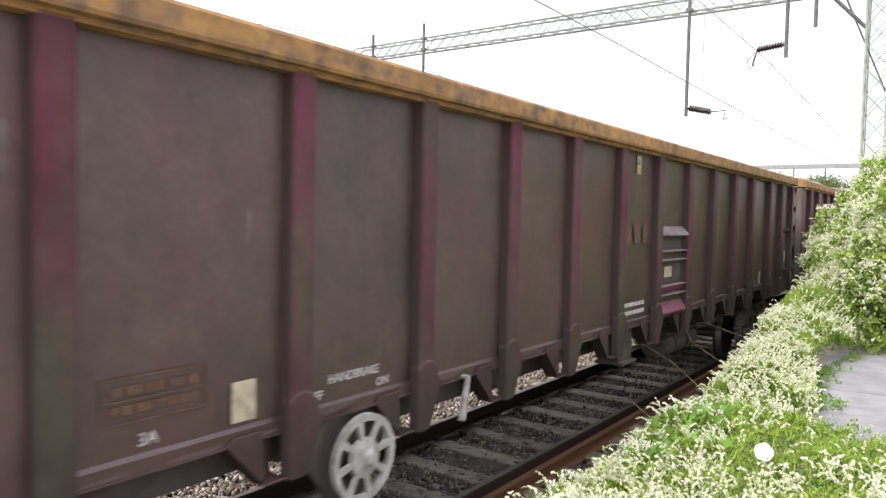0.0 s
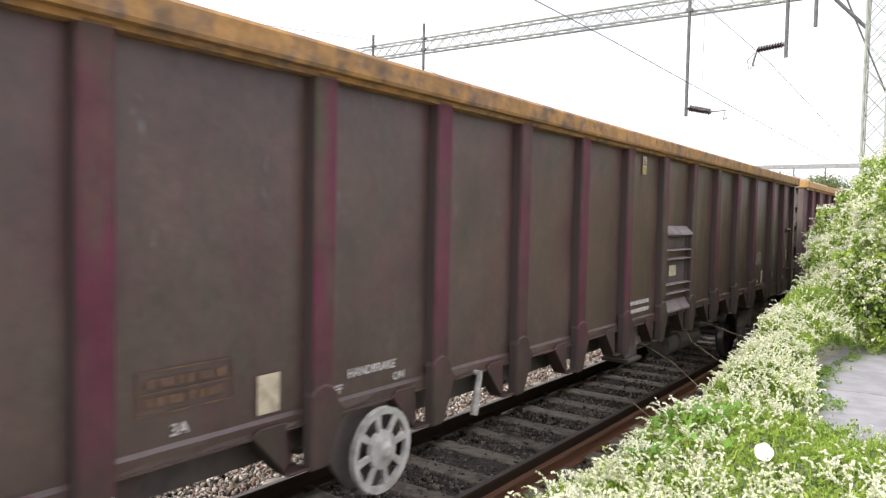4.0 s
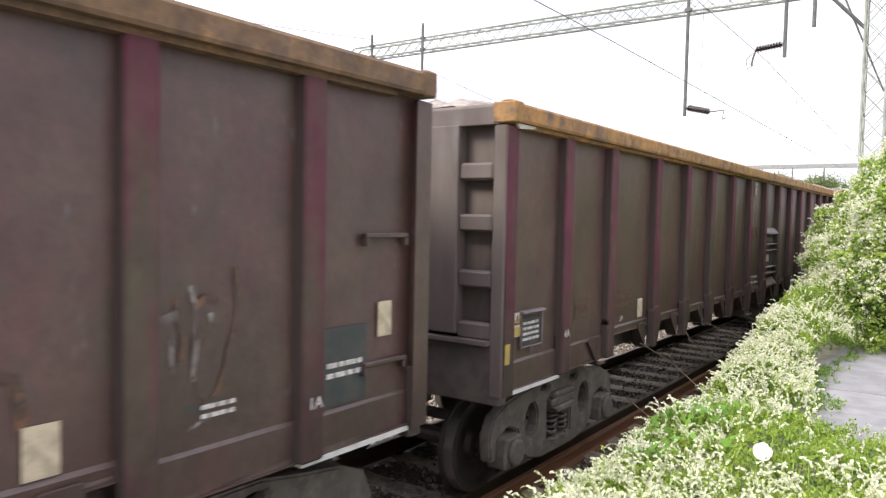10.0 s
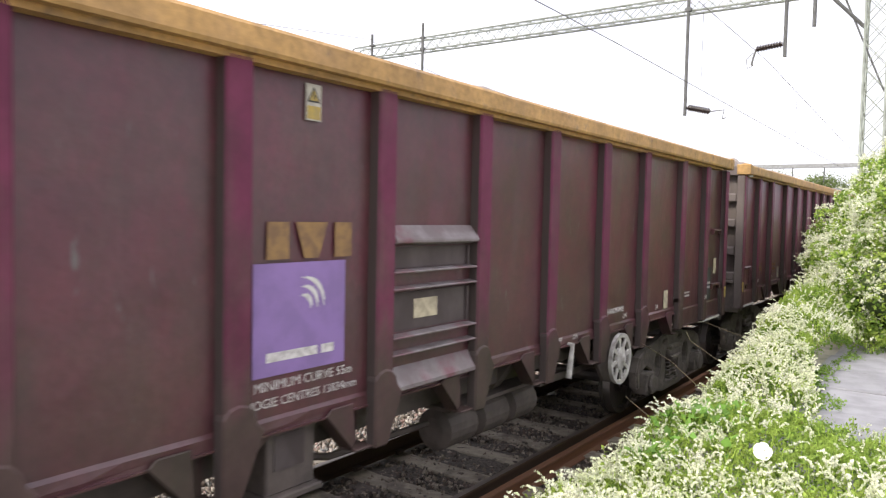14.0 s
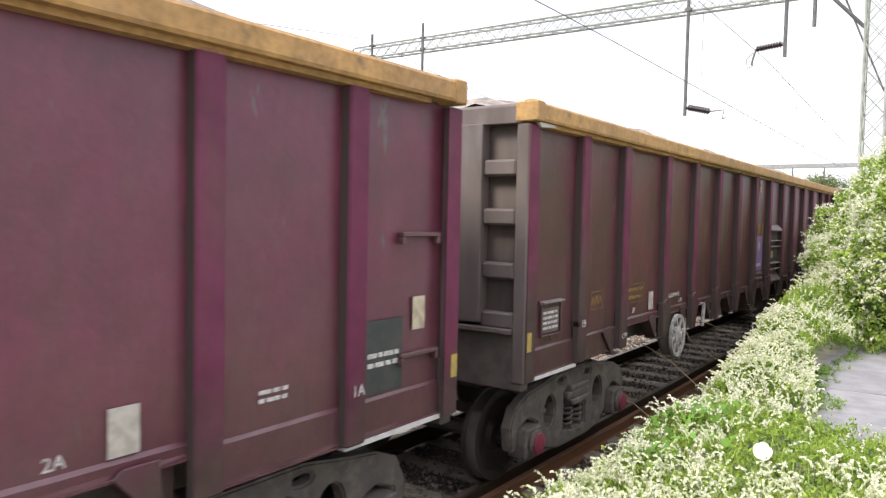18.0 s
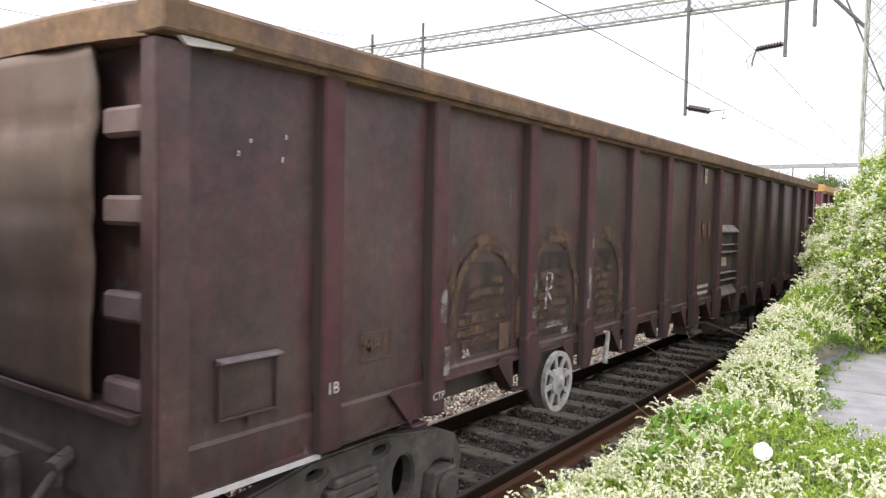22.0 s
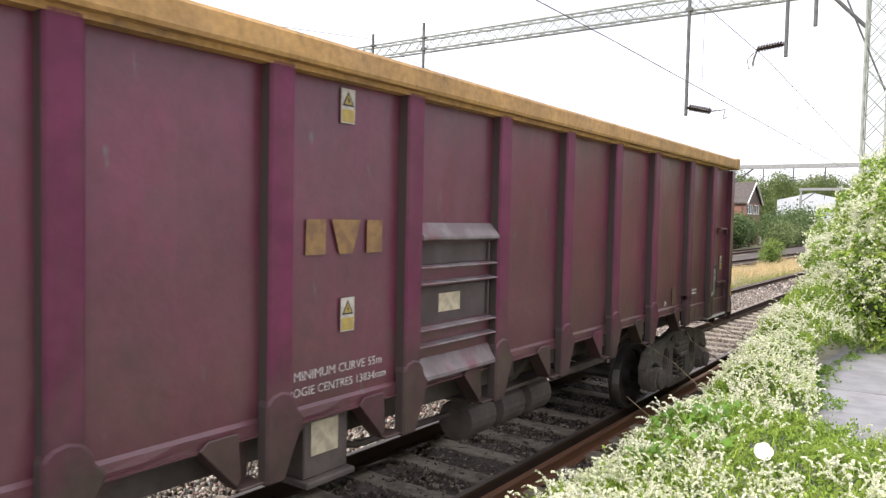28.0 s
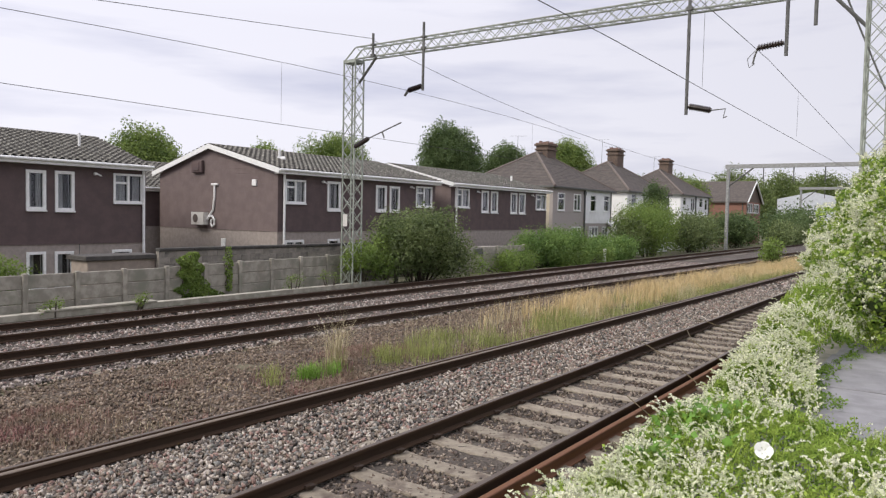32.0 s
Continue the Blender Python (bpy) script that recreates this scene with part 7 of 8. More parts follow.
house_a = clad_house("terraced_house", -29.5, 6.3, 18.3, 9.4, 4.30, 5.75, -1.3,
                     [(7.6, 2.7, 1.35, 1.2, 2, True), (10.4, 2.3, 0.78, 1.6, 1, False), (13.26, 2.31, 0.76, 1.56, 1, False), (14.36, 2.29, 0.78, 1.6, 1, False), (16.8, 2.68, 1.36, 1.25, 2, True)],
                     [(13.28, -0.75, 0.74, 1.42), (14.36, -0.75, 0.76, 1.41), (16.76, -0.35, 0.9, 1.02)], "brown boarded low house with grey brick below and net curtains", x_ridge=-33.9, split=0.95, pipe_y=11.86)
for hb, lamps in ((house_b, ((25.6, 3.95), (32.6, 4.0))), (house_c, ((39.6, 4.0), (46.9, 4.0))), (house_a, ((15.95, 3.85),))):
    for ly, lz in lamps:
        part("wall_lamp", Shape().lathe([(0, 0.03), (0.05, 0.06), (0.12, 0.07), (0.18, 0.05)], (0.02, 0, 0), "x", 10).tube((0.05, 0.12, 0), (0.2, 0.2, -0.08), 0.035, 6), frame_white, hb, "small white outdoor lamp", at=(0.03, ly - hb.location.y, lz - hb.location.z))
# fittings of the gable end
part("vent_box", Shape().box(-6.36, -5.52, -0.20, 0.0, 5.44, 6.05).box(-6.2, -5.7, -0.24, -0.18, 5.52, 5.95), clad, house_b, "brown vent box", bevel=0.02)
unit_ac = part("air_conditioner", Shape().box(-6.13, -5.12, -0.36, -0.04, 2.80, 3.43).lathe([(-0.37, 0.22), (-0.38, 0.22)], (-5.75, 0, 3.12), "y", 16), white_paint, house_b, "white air conditioning unit", bevel=0.02)
part("fan_grille", Shape().lathe([(-0.395, 0.20), (-0.385, 0.21)], (-5.75, 0, 3.12), "y", 16), end_steel, unit_ac, "grey fan grille")
part("white_pipe", Shape().pipe([(-4.60, -0.08, 4.83), (-4.60, -0.08, 4.2), (-4.72, -0.08, 3.55), (-5.0, -0.09, 3.25), (-5.12, -0.12, 3.05), (-4.95, -0.14, 3.2), (-4.70, -0.15, 3.26), (-4.52, -0.13, 3.05), (-4.56, -0.12, 2.80), (-4.74, -0.11, 2.72), (-4.86, -0.10, 2.88), (-4.80, -0.09, 3.1)], 0.055, 6).tube((-4.85, -0.08, 4.83), (-4.35, -0.08, 4.83), 0.055, 6), frame_white, house_b, "white looped pipe")
part("joint_strip", Shape().box(-0.02, -0.012, 9.05, 9.08, 0.4, 2.25), tube_mat, house_a)
part("meter_box", Shape().box(-1.75, -1.45, -0.1, 0, 4.75, 5.05), frame_white, house_b, bevel=0.01)
part("small_vent", Shape().box(-4.1, -3.8, -0.06, 0, 1.75, 2.15).box(-4.02, -3.88, -0.08, -0.05, 1.83, 2.07), frame_white, house_b, bevel=0.01)
part("vent_pipe", Shape().tube((-2.2, 2.0, 5.9), (-2.2, 2.0, 6.7), 0.06, 8).tube((-2.3, 2.0, 6.2), (-2.0, 2.2, 6.2), 0.12, 8), frame_white, house_b, "white roof vent pipe")
part("vent_pipe", Shape().tube((-2.2, 10.2, 6.0), (-2.2, 10.2, 7.0), 0.06, 8).box(-2.4, -2.0, 10.0, 10.4, 6.0, 6.15), frame_white, house_a, "white roof vent pipe")
part("vent_pipe", Shape().tube((-2.2, 11.0, 5.9), (-2.2, 11.0, 6.6), 0.08, 8), frame_white, house_c, "white roof vent pipe")
shed = empty("outbuilding", (-23.5, 13.4, -1.1))
tagged(shed, "small flat-roofed tan rendered outbuilding", "outbuilding")
part("wall", Shape().box(-0.5, 0.55, -1.2, 1.2, 0.0, 1.82), material("tan_render", (0.34, 0.285, 0.235), (0.28, 0.235, 0.20), scale=4, rough=0.9), shed, bevel=0.02)
part("roof", Shape().box(-0.6, 0.65, -1.3, 1.3, 1.82, 1.98), material("dark_felt", (0.085, 0.078, 0.070), (0.06, 0.055, 0.05), scale=5, rough=0.95), shed, "dark flat felt roof", bevel=0.02)
clad_house("terraced_house", -36.3, 21.6, 32.0, 8.0, 3.6, 5.25, -1.3, [], [], "set-back brown boarded house with a grey pantile roof", x_ridge=-40.5, gable=False, pipe_y=6.2)


def hip_house(x, y0, y1, depth, eave, ridge, base, front_mats, label, chimney_y, side_mat, windows, stack, lower_mat=None):
    """A semi-detached pair with a hipped roof and a tall chimney."""
    h = empty("semi_detached_house", (x, y0, base))
    tagged(h, label, "house", group="hipped houses")
    L, e, r = y1 - y0, eave - base, ridge - base
    n = len(front_mats)
    holes = [(w[0] - y0, w[1] - base, w[2], w[3]) for w in windows]
    for i, m in enumerate(front_mats):
        ya, yb = L * i / n, L * (i + 1) / n
        part("wall", pierced(-0.3, 0, ya, yb, 0 if lower_mat is None else 3.15, e, holes), m, h)
        if lower_mat:
            part("wall", pierced(-0.3, 0.01, ya, yb, 0, 3.15, holes), lower_mat, h)
    part("wall", Shape().box(-depth + 0.3, -0.3, 0, 0.3, 0, e), side_mat, h)
    part("wall", Shape().box(-depth + 0.3, -0.3, L - 0.3, L, 0, e), side_mat, h)
    part("wall", Shape().box(-depth, -depth + 0.3, 0, L, 0, e), pebble, h)
    for wy, wz, ww, wh, li in windows:
        window(h, wy - y0, wz - base, ww, wh, 0.0, li, True, curtain=li > 1)
    o, run = 0.35, depth / 2
    a = [(o, -o, e - 0.05), (o, L + o, e - 0.05), (-depth - o, L + o, e - 0.05), (-depth - o, -o, e - 0.05), (-run, L * 0.44, r), (-run, L * 0.56, r)]
    part("roof", Shape().add(a, [(0, 1, 5, 4), (1, 2, 5), (2, 3, 4, 5), (3, 0, 4), (3, 2, 1, 0)]), hip_tile, h, "hipped roof of brown-grey tiles")
    for i in range(1, 22):
        u = i / 22
        line = [Vector(a[3]).lerp(Vector(a[4]), u), Vector(a[0]).lerp(Vector(a[4]), u), Vector(a[1]).lerp(Vector(a[5]), u)]
        part("tile_course", Shape().pipe(line, 0.022, 4), hip_tile, h)
    part("hip_capping", Shape().tube(a[0], a[4], 0.12, 6).tube(a[1], a[5], 0.12, 6).tube(a[3], a[4], 0.12, 6).tube(a[4], a[5], 0.12, 6), ridge_tile, h, "paler hip capping")
    part("fascia", Shape().box(o - 0.06, o, -o, L + o, e - 0.20, e - 0.04).box(-depth, o, -o, -o + 0.06, e - 0.20, e - 0.04), tube_mat, h, "dark gutter board")
    part("downpipe", Shape().tube((0.08, L / 2, 0.3), (0.08, L / 2, e - 0.1), 0.08, 8).box(-0.0, 0.16, L / 2 - 0.16, L / 2 + 0.16, e - 0.6, e - 0.35), tube_mat, h, "dark downpipe")
    part("downpipe", Shape().tube((0.08, L - 0.2, 0.3), (0.08, L - 0.2, e - 0.1), 0.06, 8), tube_mat, h, "dark downpipe")
    cy = chimney_y
    ch = part("chimney", Shape().box(-run - 0.6, -run + 0.6, cy - 0.85, cy + 0.85, r - 2.0, r + stack - 0.45).box(-run - 0.70, -run + 0.70, cy - 0.95, cy + 0.95, r + stack - 0.85, r + stack - 0.7).box(-run - 0.74, -run + 0.74, cy - 1.0, cy + 1.0, r + stack - 0.45, r + stack - 0.27), chimney_brick, h, "brown brick chimney stack", bevel=0.02)
    part("chimney_cap", Shape().box(-run - 0.62, -run + 0.62, cy - 0.88, cy + 0.88, r + stack - 0.27, r + stack - 0.17), pot_mat, ch, "reddish mortar cap", bevel=0.02)
    for i in range(4):
        part("chimney_pot", Shape().lathe([(0, 0.17), (0.13, 0.15), (0.17, 0.17)], (-run + (0.25 if i % 2 else -0.25), cy - 0.6 + 0.4 * i, r + stack - 0.17), "z", 10), pot_mat, ch)
    return h


ridge_tile = material("pale_ridge_tile", (0.185, 0.150, 0.130), (0.14, 0.118, 0.104), scale=3, rough=0.9)
semi_1 = hip_house(-27.4, 53.1, 65.0, 9.0, 5.05, 8.26, -1.2, (pebble, plaster_white), "pair of houses, grey pebbledash and white render, hipped roof", 7.1, cream,
                   [(53.95, 3.0, 1.30, 1.48, 1), (56.94, 3.02, 1.42, 1.46, 2), (60.31, 3.0, 1.28, 1.5, 1), (63.25, 3.05, 1.36, 1.5, 1), (56.66, 0.77, 1.87, 0.88, 3), (60.17, 0.77, 1.98, 0.9, 3), (63.0, 0.8, 1.45, 0.85, 2)], 1.15, pebble)
semi_2 = hip_house(-27.4, 69.0, 81.2, 9.0, 5.27, 8.55, -1.2, (plaster_white, plaster_white), "white rendered pair of houses with a hipped roof", 7.5, plaster_white,
                   [(69.98, 3.65, 1.40, 1.32, 1), (73.2, 3.7, 1.75, 1.36, 2), (76.0, 3.65, 1.4, 1.35, 1), (78.8, 3.7, 1.5, 1.3, 2), (70.0, 0.9, 1.9, 1.2, 3), (77.2, 0.9, 1.9, 1.2, 3)], 1.70)
semi_3 = hip_house(-27.4, 85.5, 96.8, 9.0, 5.5, 8.70, -1.2, (plaster_white, plaster_white), "white rendered pair of houses with brown hipped roof", 7.6, plaster_white,
                   [(86.31, 4.15, 1.25, 0.95, 1), (89.3, 3.6, 1.66, 1.5, 2), (92.78, 4.0, 1.43, 1.2, 1), (95.0, 3.7, 1.3, 1.4, 1), (86.6, 1.0, 1.8, 1.2, 2), (92.9, 1.0, 1.8, 1.2, 2)], 1.62)
part("lean_to", Shape().box(0.02, 1.4, 11.0, 13.2, 0, 2.5).prism([(0.02, 3.15), (1.6, 2.55), (1.6, 2.68), (0.02, 3.28)], "y", 10.8, 13.4), plaster_white, semi_1, "small white lean-to")
for h, ay, az in ((semi_1, 1.6, 9.2), (semi_2, 3.6, 10.6), (semi_2, 5.5, 10.0), (semi_3, 3.0, 10.0)):
    part("aerial", Shape().tube((-4.5, ay, 7.5), (-4.5, ay + 0.3, az + 1.4), 0.02, 5).tube((-4.9, ay - 0.3, az + 1.35), (-4.0, ay + 0.9, az + 1.45), 0.012, 4), tube_mat, h)

# garden things behind the end of the fence
table_g = empty("garden_table", (-23.0, 36.2, -0.95))
tagged(table_g, "weathered grey wooden garden table with benches", "garden table")
grey_wood = material("weathered_grey_wood", (0.30, 0.27, 0.24), (0.22, 0.20, 0.175), scale=6, rough=0.9, streak=(6, 0.6, 6), bump=0.2, bump_scale=30)
for i in range(4):
    part("top_plank", Shape().box(-0.42 + 0.21 * i, -0.23 + 0.21 * i, -0.9, 0.9, 1.55, 1.59), grey_wood, table_g, bevel=0.005)
for xx in (-0.75, 0.75):
    part("bench_plank", Shape().box(xx - 0.14, xx + 0.14, -0.9, 0.9, 1.2, 1.24), grey_wood, table_g, bevel=0.005)
for yy in (-0.65, 0.65):
    part("leg_frame", Shape().box(-0.85, 0.85, yy - 0.03, yy + 0.03, 1.12, 1.2).pipe([(-0.6, yy, 0.0), (-0.2, yy, 1.55)], 0.04, 4).pipe([(0.6, yy, 0.0), (0.2, yy, 1.55)], 0.04, 4), grey_wood, table_g)
slab_g = part("raised_bed", Shape().box(-0.5, 0.5, -2.2, 2.2, 0.0, 1.35).box(-0.55, 0.55, -2.25, 2.25, 1.35, 1.42), pebble, None, bevel=0.02, at=(-24.2, 37.4, -1.1))
tagged(slab_g, "low pebbledash garden wall block behind the fence", "garden wall")
plate_f = part("dark_plate", Shape().box(0.0, 0.02, 0.0, 0.85, 0.0, 0.34), tube_mat, None, bevel=0.006, at=(-21.26, 32.3, 0.33))
tagged(plate_f, "dark metal plate fixed to the concrete fence", "plate")

brick_house = empty("brick_house", (-27.4, 116.6, -1.2))
tagged(brick_house, "red brick house with a grey-brown tiled roof and a gable", "house")
bh = [(0.7, 4.9, 3.4, 1.45), (4.9, 4.9, 3.4, 1.45)]
part("wall", pierced(-0.3, 0, 0, 9.4, 0, 6.6, bh), red_brick, brick_house)
part("wall", Shape().box(-14, -0.3, 0, 0.3, 0, 6.6), red_brick, brick_house)
part("wall", Shape().box(-14, -0.3, 9.1, 9.4, 0, 6.6), red_brick, brick_house)
part("gable", Shape().prism([(0, 6.6), (9.4, 6.6), (4.7, 9.7)], "x", -0.3, 0.0), chimney_brick, brick_house, "brown tile-hung gable")
for ya, yb in ((-0.4, 4.7), (9.8, 4.7)):
    part("roof", Shape().add([(0.3, ya, 6.4), (0.3, yb, 9.75), (-14.4, yb, 9.75), (-14.4, ya, 6.4), (0.3, ya, 6.6), (0.3, yb, 9.95), (-14.4, yb, 9.95), (-14.4, ya, 6.6)], [(0, 1, 2, 3), (7, 6, 5, 4), (0, 4, 5, 1), (1, 5, 6, 2), (2, 6, 7, 3), (3, 7, 4, 0)]), hip_tile, brick_house)
part("barge_board", Shape().pipe([(0.34, -0.4, 6.45), (0.34, 4.7, 9.8), (0.34, 9.8, 6.45)], 0.14, 4), frame_white, brick_house)
for wy, wz, ww, wh in bh:
    window(brick_house, wy, wz, ww, wh, 0.0, 3, True)
part("downpipe", Shape().tube((-0.5, -0.1, 0), (-0.5, -0.1, 6.4), 0.08, 6), tube_mat, brick_house)
shed_far = part("warehouse", Shape().prism([(-8, 0), (8, 0), (8, 9.4), (0, 11.2), (-8, 9.4)], "y", 0, 24), material("pale_sheet_metal", (0.55, 0.58, 0.62), (0.48, 0.50, 0.54), scale=2, rough=0.5), None, at=(-31.5, 200, -1.2))
tagged(shed_far, "pale grey sheet-metal warehouse in the distance", "warehouse")
# ---- trees, bushes, ivy and grass ----
tree_leaf = leafy("tree_leaf", (0.2346, 0.3036, 0.0759), (0.1311, 0.1932, 0.0524), scale=0.8)
dark_leaf = leafy("dark_tree_leaf", (0.1512, 0.2088, 0.0792), (0.0893, 0.1368, 0.0518), scale=0.8)
light_leaf = leafy("light_bush_leaf", (0.2340, 0.3182, 0.0756), (0.1498, 0.2246, 0.0540), scale=0.8)
grey_leaf = leafy("grey_green_leaf", (0.2070, 0.2553, 0.0994), (0.1242, 0.1656, 0.0635), scale=0.8)
bark = material("bark", (0.085, 0.065, 0.048), (0.05, 0.04, 0.032), scale=8, rough=0.95, bump=0.5, bump_scale=14)
prng = np.random.default_rng(31)


def tree(name, at, height, spread, mat, label, category="tree", n=7000, leaf=0.24, trunk=0.25, low=0.35, seed=1):
    r = np.random.default_rng(seed)
    t = empty(name, at)
    tagged(t, label, category)
    s = Shape()
    top = height * 0.62
    s.tube((0, 0, 0), (0.1, 0.05, top * 0.6), trunk, 9, trunk * 0.7).tube((0.1, 0.05, top * 0.6), (0, 0, top * 1.2), trunk * 0.7, 7, trunk * 0.25)
    lobes = []
    k = 24
    for i in range(k):
        a = i * 2.4 + r.uniform(-0.4, 0.4)
        u = (i + 0.5) / k
        z = height * (low + (1 - low) * u * 0.92)
        wide = spread * math.sqrt(max(0.05, 1 - ((u - 0.38) / 0.68) ** 2)) * r.uniform(0.45, 0.72)
        c = Vector((math.cos(a) * wide, math.sin(a) * wide, z))
        s.tube((0.05, 0, height * low * 0.7 + z * 0.25), c, trunk * 0.28, 5, trunk * 0.06)
        lobes.append((c.x, c.y, c.z, spread * r.uniform(0.34, 0.50)))
    lobes.append((0, 0, height * 0.86, spread * 0.42))
    part("trunk", s, bark, t)
    w = np.array([b[3] ** 2 for b in lobes])
    pick = r.choice(len(lobes), n, p=w / w.sum())
    c = np.array([b[:3] for b in lobes])[pick]
    rad = np.array([b[3] for b in lobes])[pick]
    d = unit(r.normal(size=(n, 3)))
    lump = 1 + 0.22 * np.sin(d[:, 0] * 7 + pick * 1.7) * np.sin(d[:, 1] * 6 + pick) + 0.12 * np.sin(d[:, 2] * 13 + d[:, 0] * 9 + pick * 2.3)
    p = c + d * (rad * lump * (1.04 - 0.7 * r.uniform(0, 1, n) ** 1.3))[:, None] + r.normal(scale=0.015 * spread, size=(n, 3))
    p[:, 2] = np.maximum(p[:, 2], 0.05)
    put("crown", leaf_cloud("crown", p, leaf, r, mat, d * 0.7 + np.array([0, 0, 0.3]), 0.7), t)
    return t


tree("tree", (-44, 27.4, -1.3), 8.3, 3.2, tree_leaf, "round green tree behind the roofs", n=70000, leaf=0.15, seed=2)
tree("tree", (-45, 38.5, -1.3), 8.6, 2.3, tree_leaf, "green tree behind the roofs", n=40000, leaf=0.15, seed=3)
tree("tree", (-45, 46.0, -1.3), 9.9, 3.6, tree_leaf, "broad green tree behind the roofs", n=70000, leaf=0.15, seed=4)
tree("tree", (-45, 63.2, -1.3), 12.8, 4.0, dark_leaf, "tall dark green tree behind the roofs", n=75000, leaf=0.19, low=0.25, seed=5)
tree("tree", (-45, 75.0, -1.3), 12.0, 3.3, dark_leaf, "dark green tree behind the roofs", n=56000, leaf=0.19, low=0.25, seed=6)
tree("tree", (-44, 90.0, -1.3), 13.8, 3.8, tree_leaf, "green tree behind the hipped houses", n=44000, leaf=0.2, seed=7)
tree("tree", (-33, 108.0, -1.3), 9.5, 3.4, tree_leaf, "green tree between the houses", n=9000, leaf=0.24, seed=8)
tree("tree", (-23.8, 67.0, -1.0), 6.8, 1.6, dark_leaf, "dark slim tree beside the hipped houses", n=7000, leaf=0.15, seed=9)
hazy_leaf = leafy("hazy_wood_leaf", (0.2040, 0.2520, 0.0850), (0.1320, 0.1800, 0.0600), scale=0.3)
for i, (x, y, hgt, sp) in enumerate(((-95, 250, 17, 10), (-80, 245, 17, 10), (-64, 255, 18, 11), (-50, 262, 18, 11), (-36, 250, 17, 10), (-22, 258, 18, 11), (-8, 262, 18, 11), (8, 262, 18, 11), (24, 270, 18, 11), (-57, 190, 12, 7), (-47, 205, 13, 7), (-110, 262, 18, 11))):
    tree("tree", (x, y, -1.0), hgt, sp, hazy_leaf, "pale green tree in the distant wood along the line", n=26000, leaf=0.5, trunk=0.5, low=0.10, seed=20 + i)


def shrub(at, size, mat, label, n=3000, leaf=0.13, seed=1, category="bush", lumps=9):
    """A loose bush with stems: size is half-width x, half-length y, height."""
    r = np.random.default_rng(seed)
    t = empty("bush", at)
    tagged(t, label, category)
    s = Shape()
    lobes = []
    for i in range(lumps):
        u = r.uniform(-1, 1, 2)
        c = np.array([u[0] * size[0] * 0.62, u[1] * size[1] * 0.66, size[2] * r.uniform(0.30, 0.74)])
        lobes.append((*c, (size[0] * size[1] * size[2]) ** (1 / 3) * r.uniform(0.34, 0.50)))
        s.tube((c[0] * 0.2, c[1] * 0.4, -0.1), tuple(c), 0.035, 5, 0.012)
    part("stems", s, bark, t)
    pick = r.choice(len(lobes), n)
    c = np.array([b[:3] for b in lobes])[pick]
    rad = np.array([b[3] for b in lobes])[pick]
    d = unit(r.normal(size=(n, 3)))
    p = c + d * (rad * (1 - 0.55 * r.uniform(0, 1, n) ** 1.4) * (1 + 0.25 * np.sin(pick + d[:, 1] * 7)))[:, None]
    p[:, 2] = np.maximum(p[:, 2], 0.03)
    put("foliage", leaf_cloud("foliage", p, leaf, r, mat, d * 0.6 + np.array([0, 0, 0.3]), 0.6), t)
    return t


ivy_leaf = leafy("ivy_leaf", (0.2125, 0.3125, 0.0850), (0.1250, 0.2125, 0.0562), scale=0.9)


def creeper(outline, n, leaf, mat, label, seed):
    """Ivy hanging flat on the fence: outline is the half-width and centre (y) by height."""
    r = np.random.default_rng(seed)
    zs, mids, halves = zip(*outline)
    z = r.uniform(zs[0], zs[-1], n)
    half, mid = np.interp(z, zs, halves), np.interp(z, zs, mids)
    u = r.uniform(-1, 1, n)
    y = mid + half * u * (0.85 + 0.25 * np.sin(z * 13 + 2 * u))
    bulge = 0.05 + 0.20 * (1 - u * u) * r.uniform(0.3, 1, n)
    k = np.sin(y * 9 + z * 4) + np.sin(z * 11 - y * 5) + r.normal(scale=0.8, size=n) > -1.1
    t = empty("creeper", (FENCE_X, mids[0], zs[0]))
    tagged(t, label, "creeper")
    s = Shape()
    for i in range(5):
        pts = [(0.06, np.interp(q, zs, mids) - mids[0] + (i - 2) * 0.35 * np.interp(q, zs, halves) + 0.06 * math.sin(q * 9 + i), q - zs[0]) for q in np.linspace(zs[0], zs[-1] - 0.05, 7)]
        s.pipe(pts, 0.010, 5)
    part("stems", s, bark, t)
    p = np.stack([bulge[k], y[k] - mids[0], z[k] - zs[0]], 1)
    put("foliage", leaf_cloud("foliage", p, leaf, r, mat, np.array([0.9, -0.2, 0.3]), 0.75), t)


creeper([(-0.62, 15.2, 1.0), (-0.3, 15.15, 0.9), (-0.05, 14.95, 0.55), (0.5, 14.85, 0.52), (0.8, 14.8, 0.45), (1.0, 14.9, 0.2)], 3400, 0.10, light_leaf, "bright green creeper hanging over the concrete fence", 44)
creeper([(-0.4, 16.4, 0.12), (0.2, 16.42, 0.14), (0.7, 16.38, 0.22), (1.15, 16.35, 0.12)], 420, 0.09, light_leaf, "thin creeper climbing a fence post", 45)
creeper([(-0.4, 38.0, 0.9), (0.3, 38.0, 0.8), (0.75, 38.1, 0.5)], 900, 0.12, ivy_leaf, "dark ivy over the end of the fence", 57)
shrub((-20.3, 26.3, -0.6), (1.5, 3.0, 3.3), grey_leaf, "large dark bramble bush beside the mast", 34000, 0.12, 41, lumps=26)
shrub((-20.4, 22.4, -0.6), (0.8, 1.0, 2.0), light_leaf, "ragged light green bush at the foot of the mast", 3200, 0.10, 42)
shrub((-20.6, 24.5, -0.6), (0.8, 1.6, 2.5), light_leaf, "light green bush with yellow leaves", 2600, 0.12, 43)
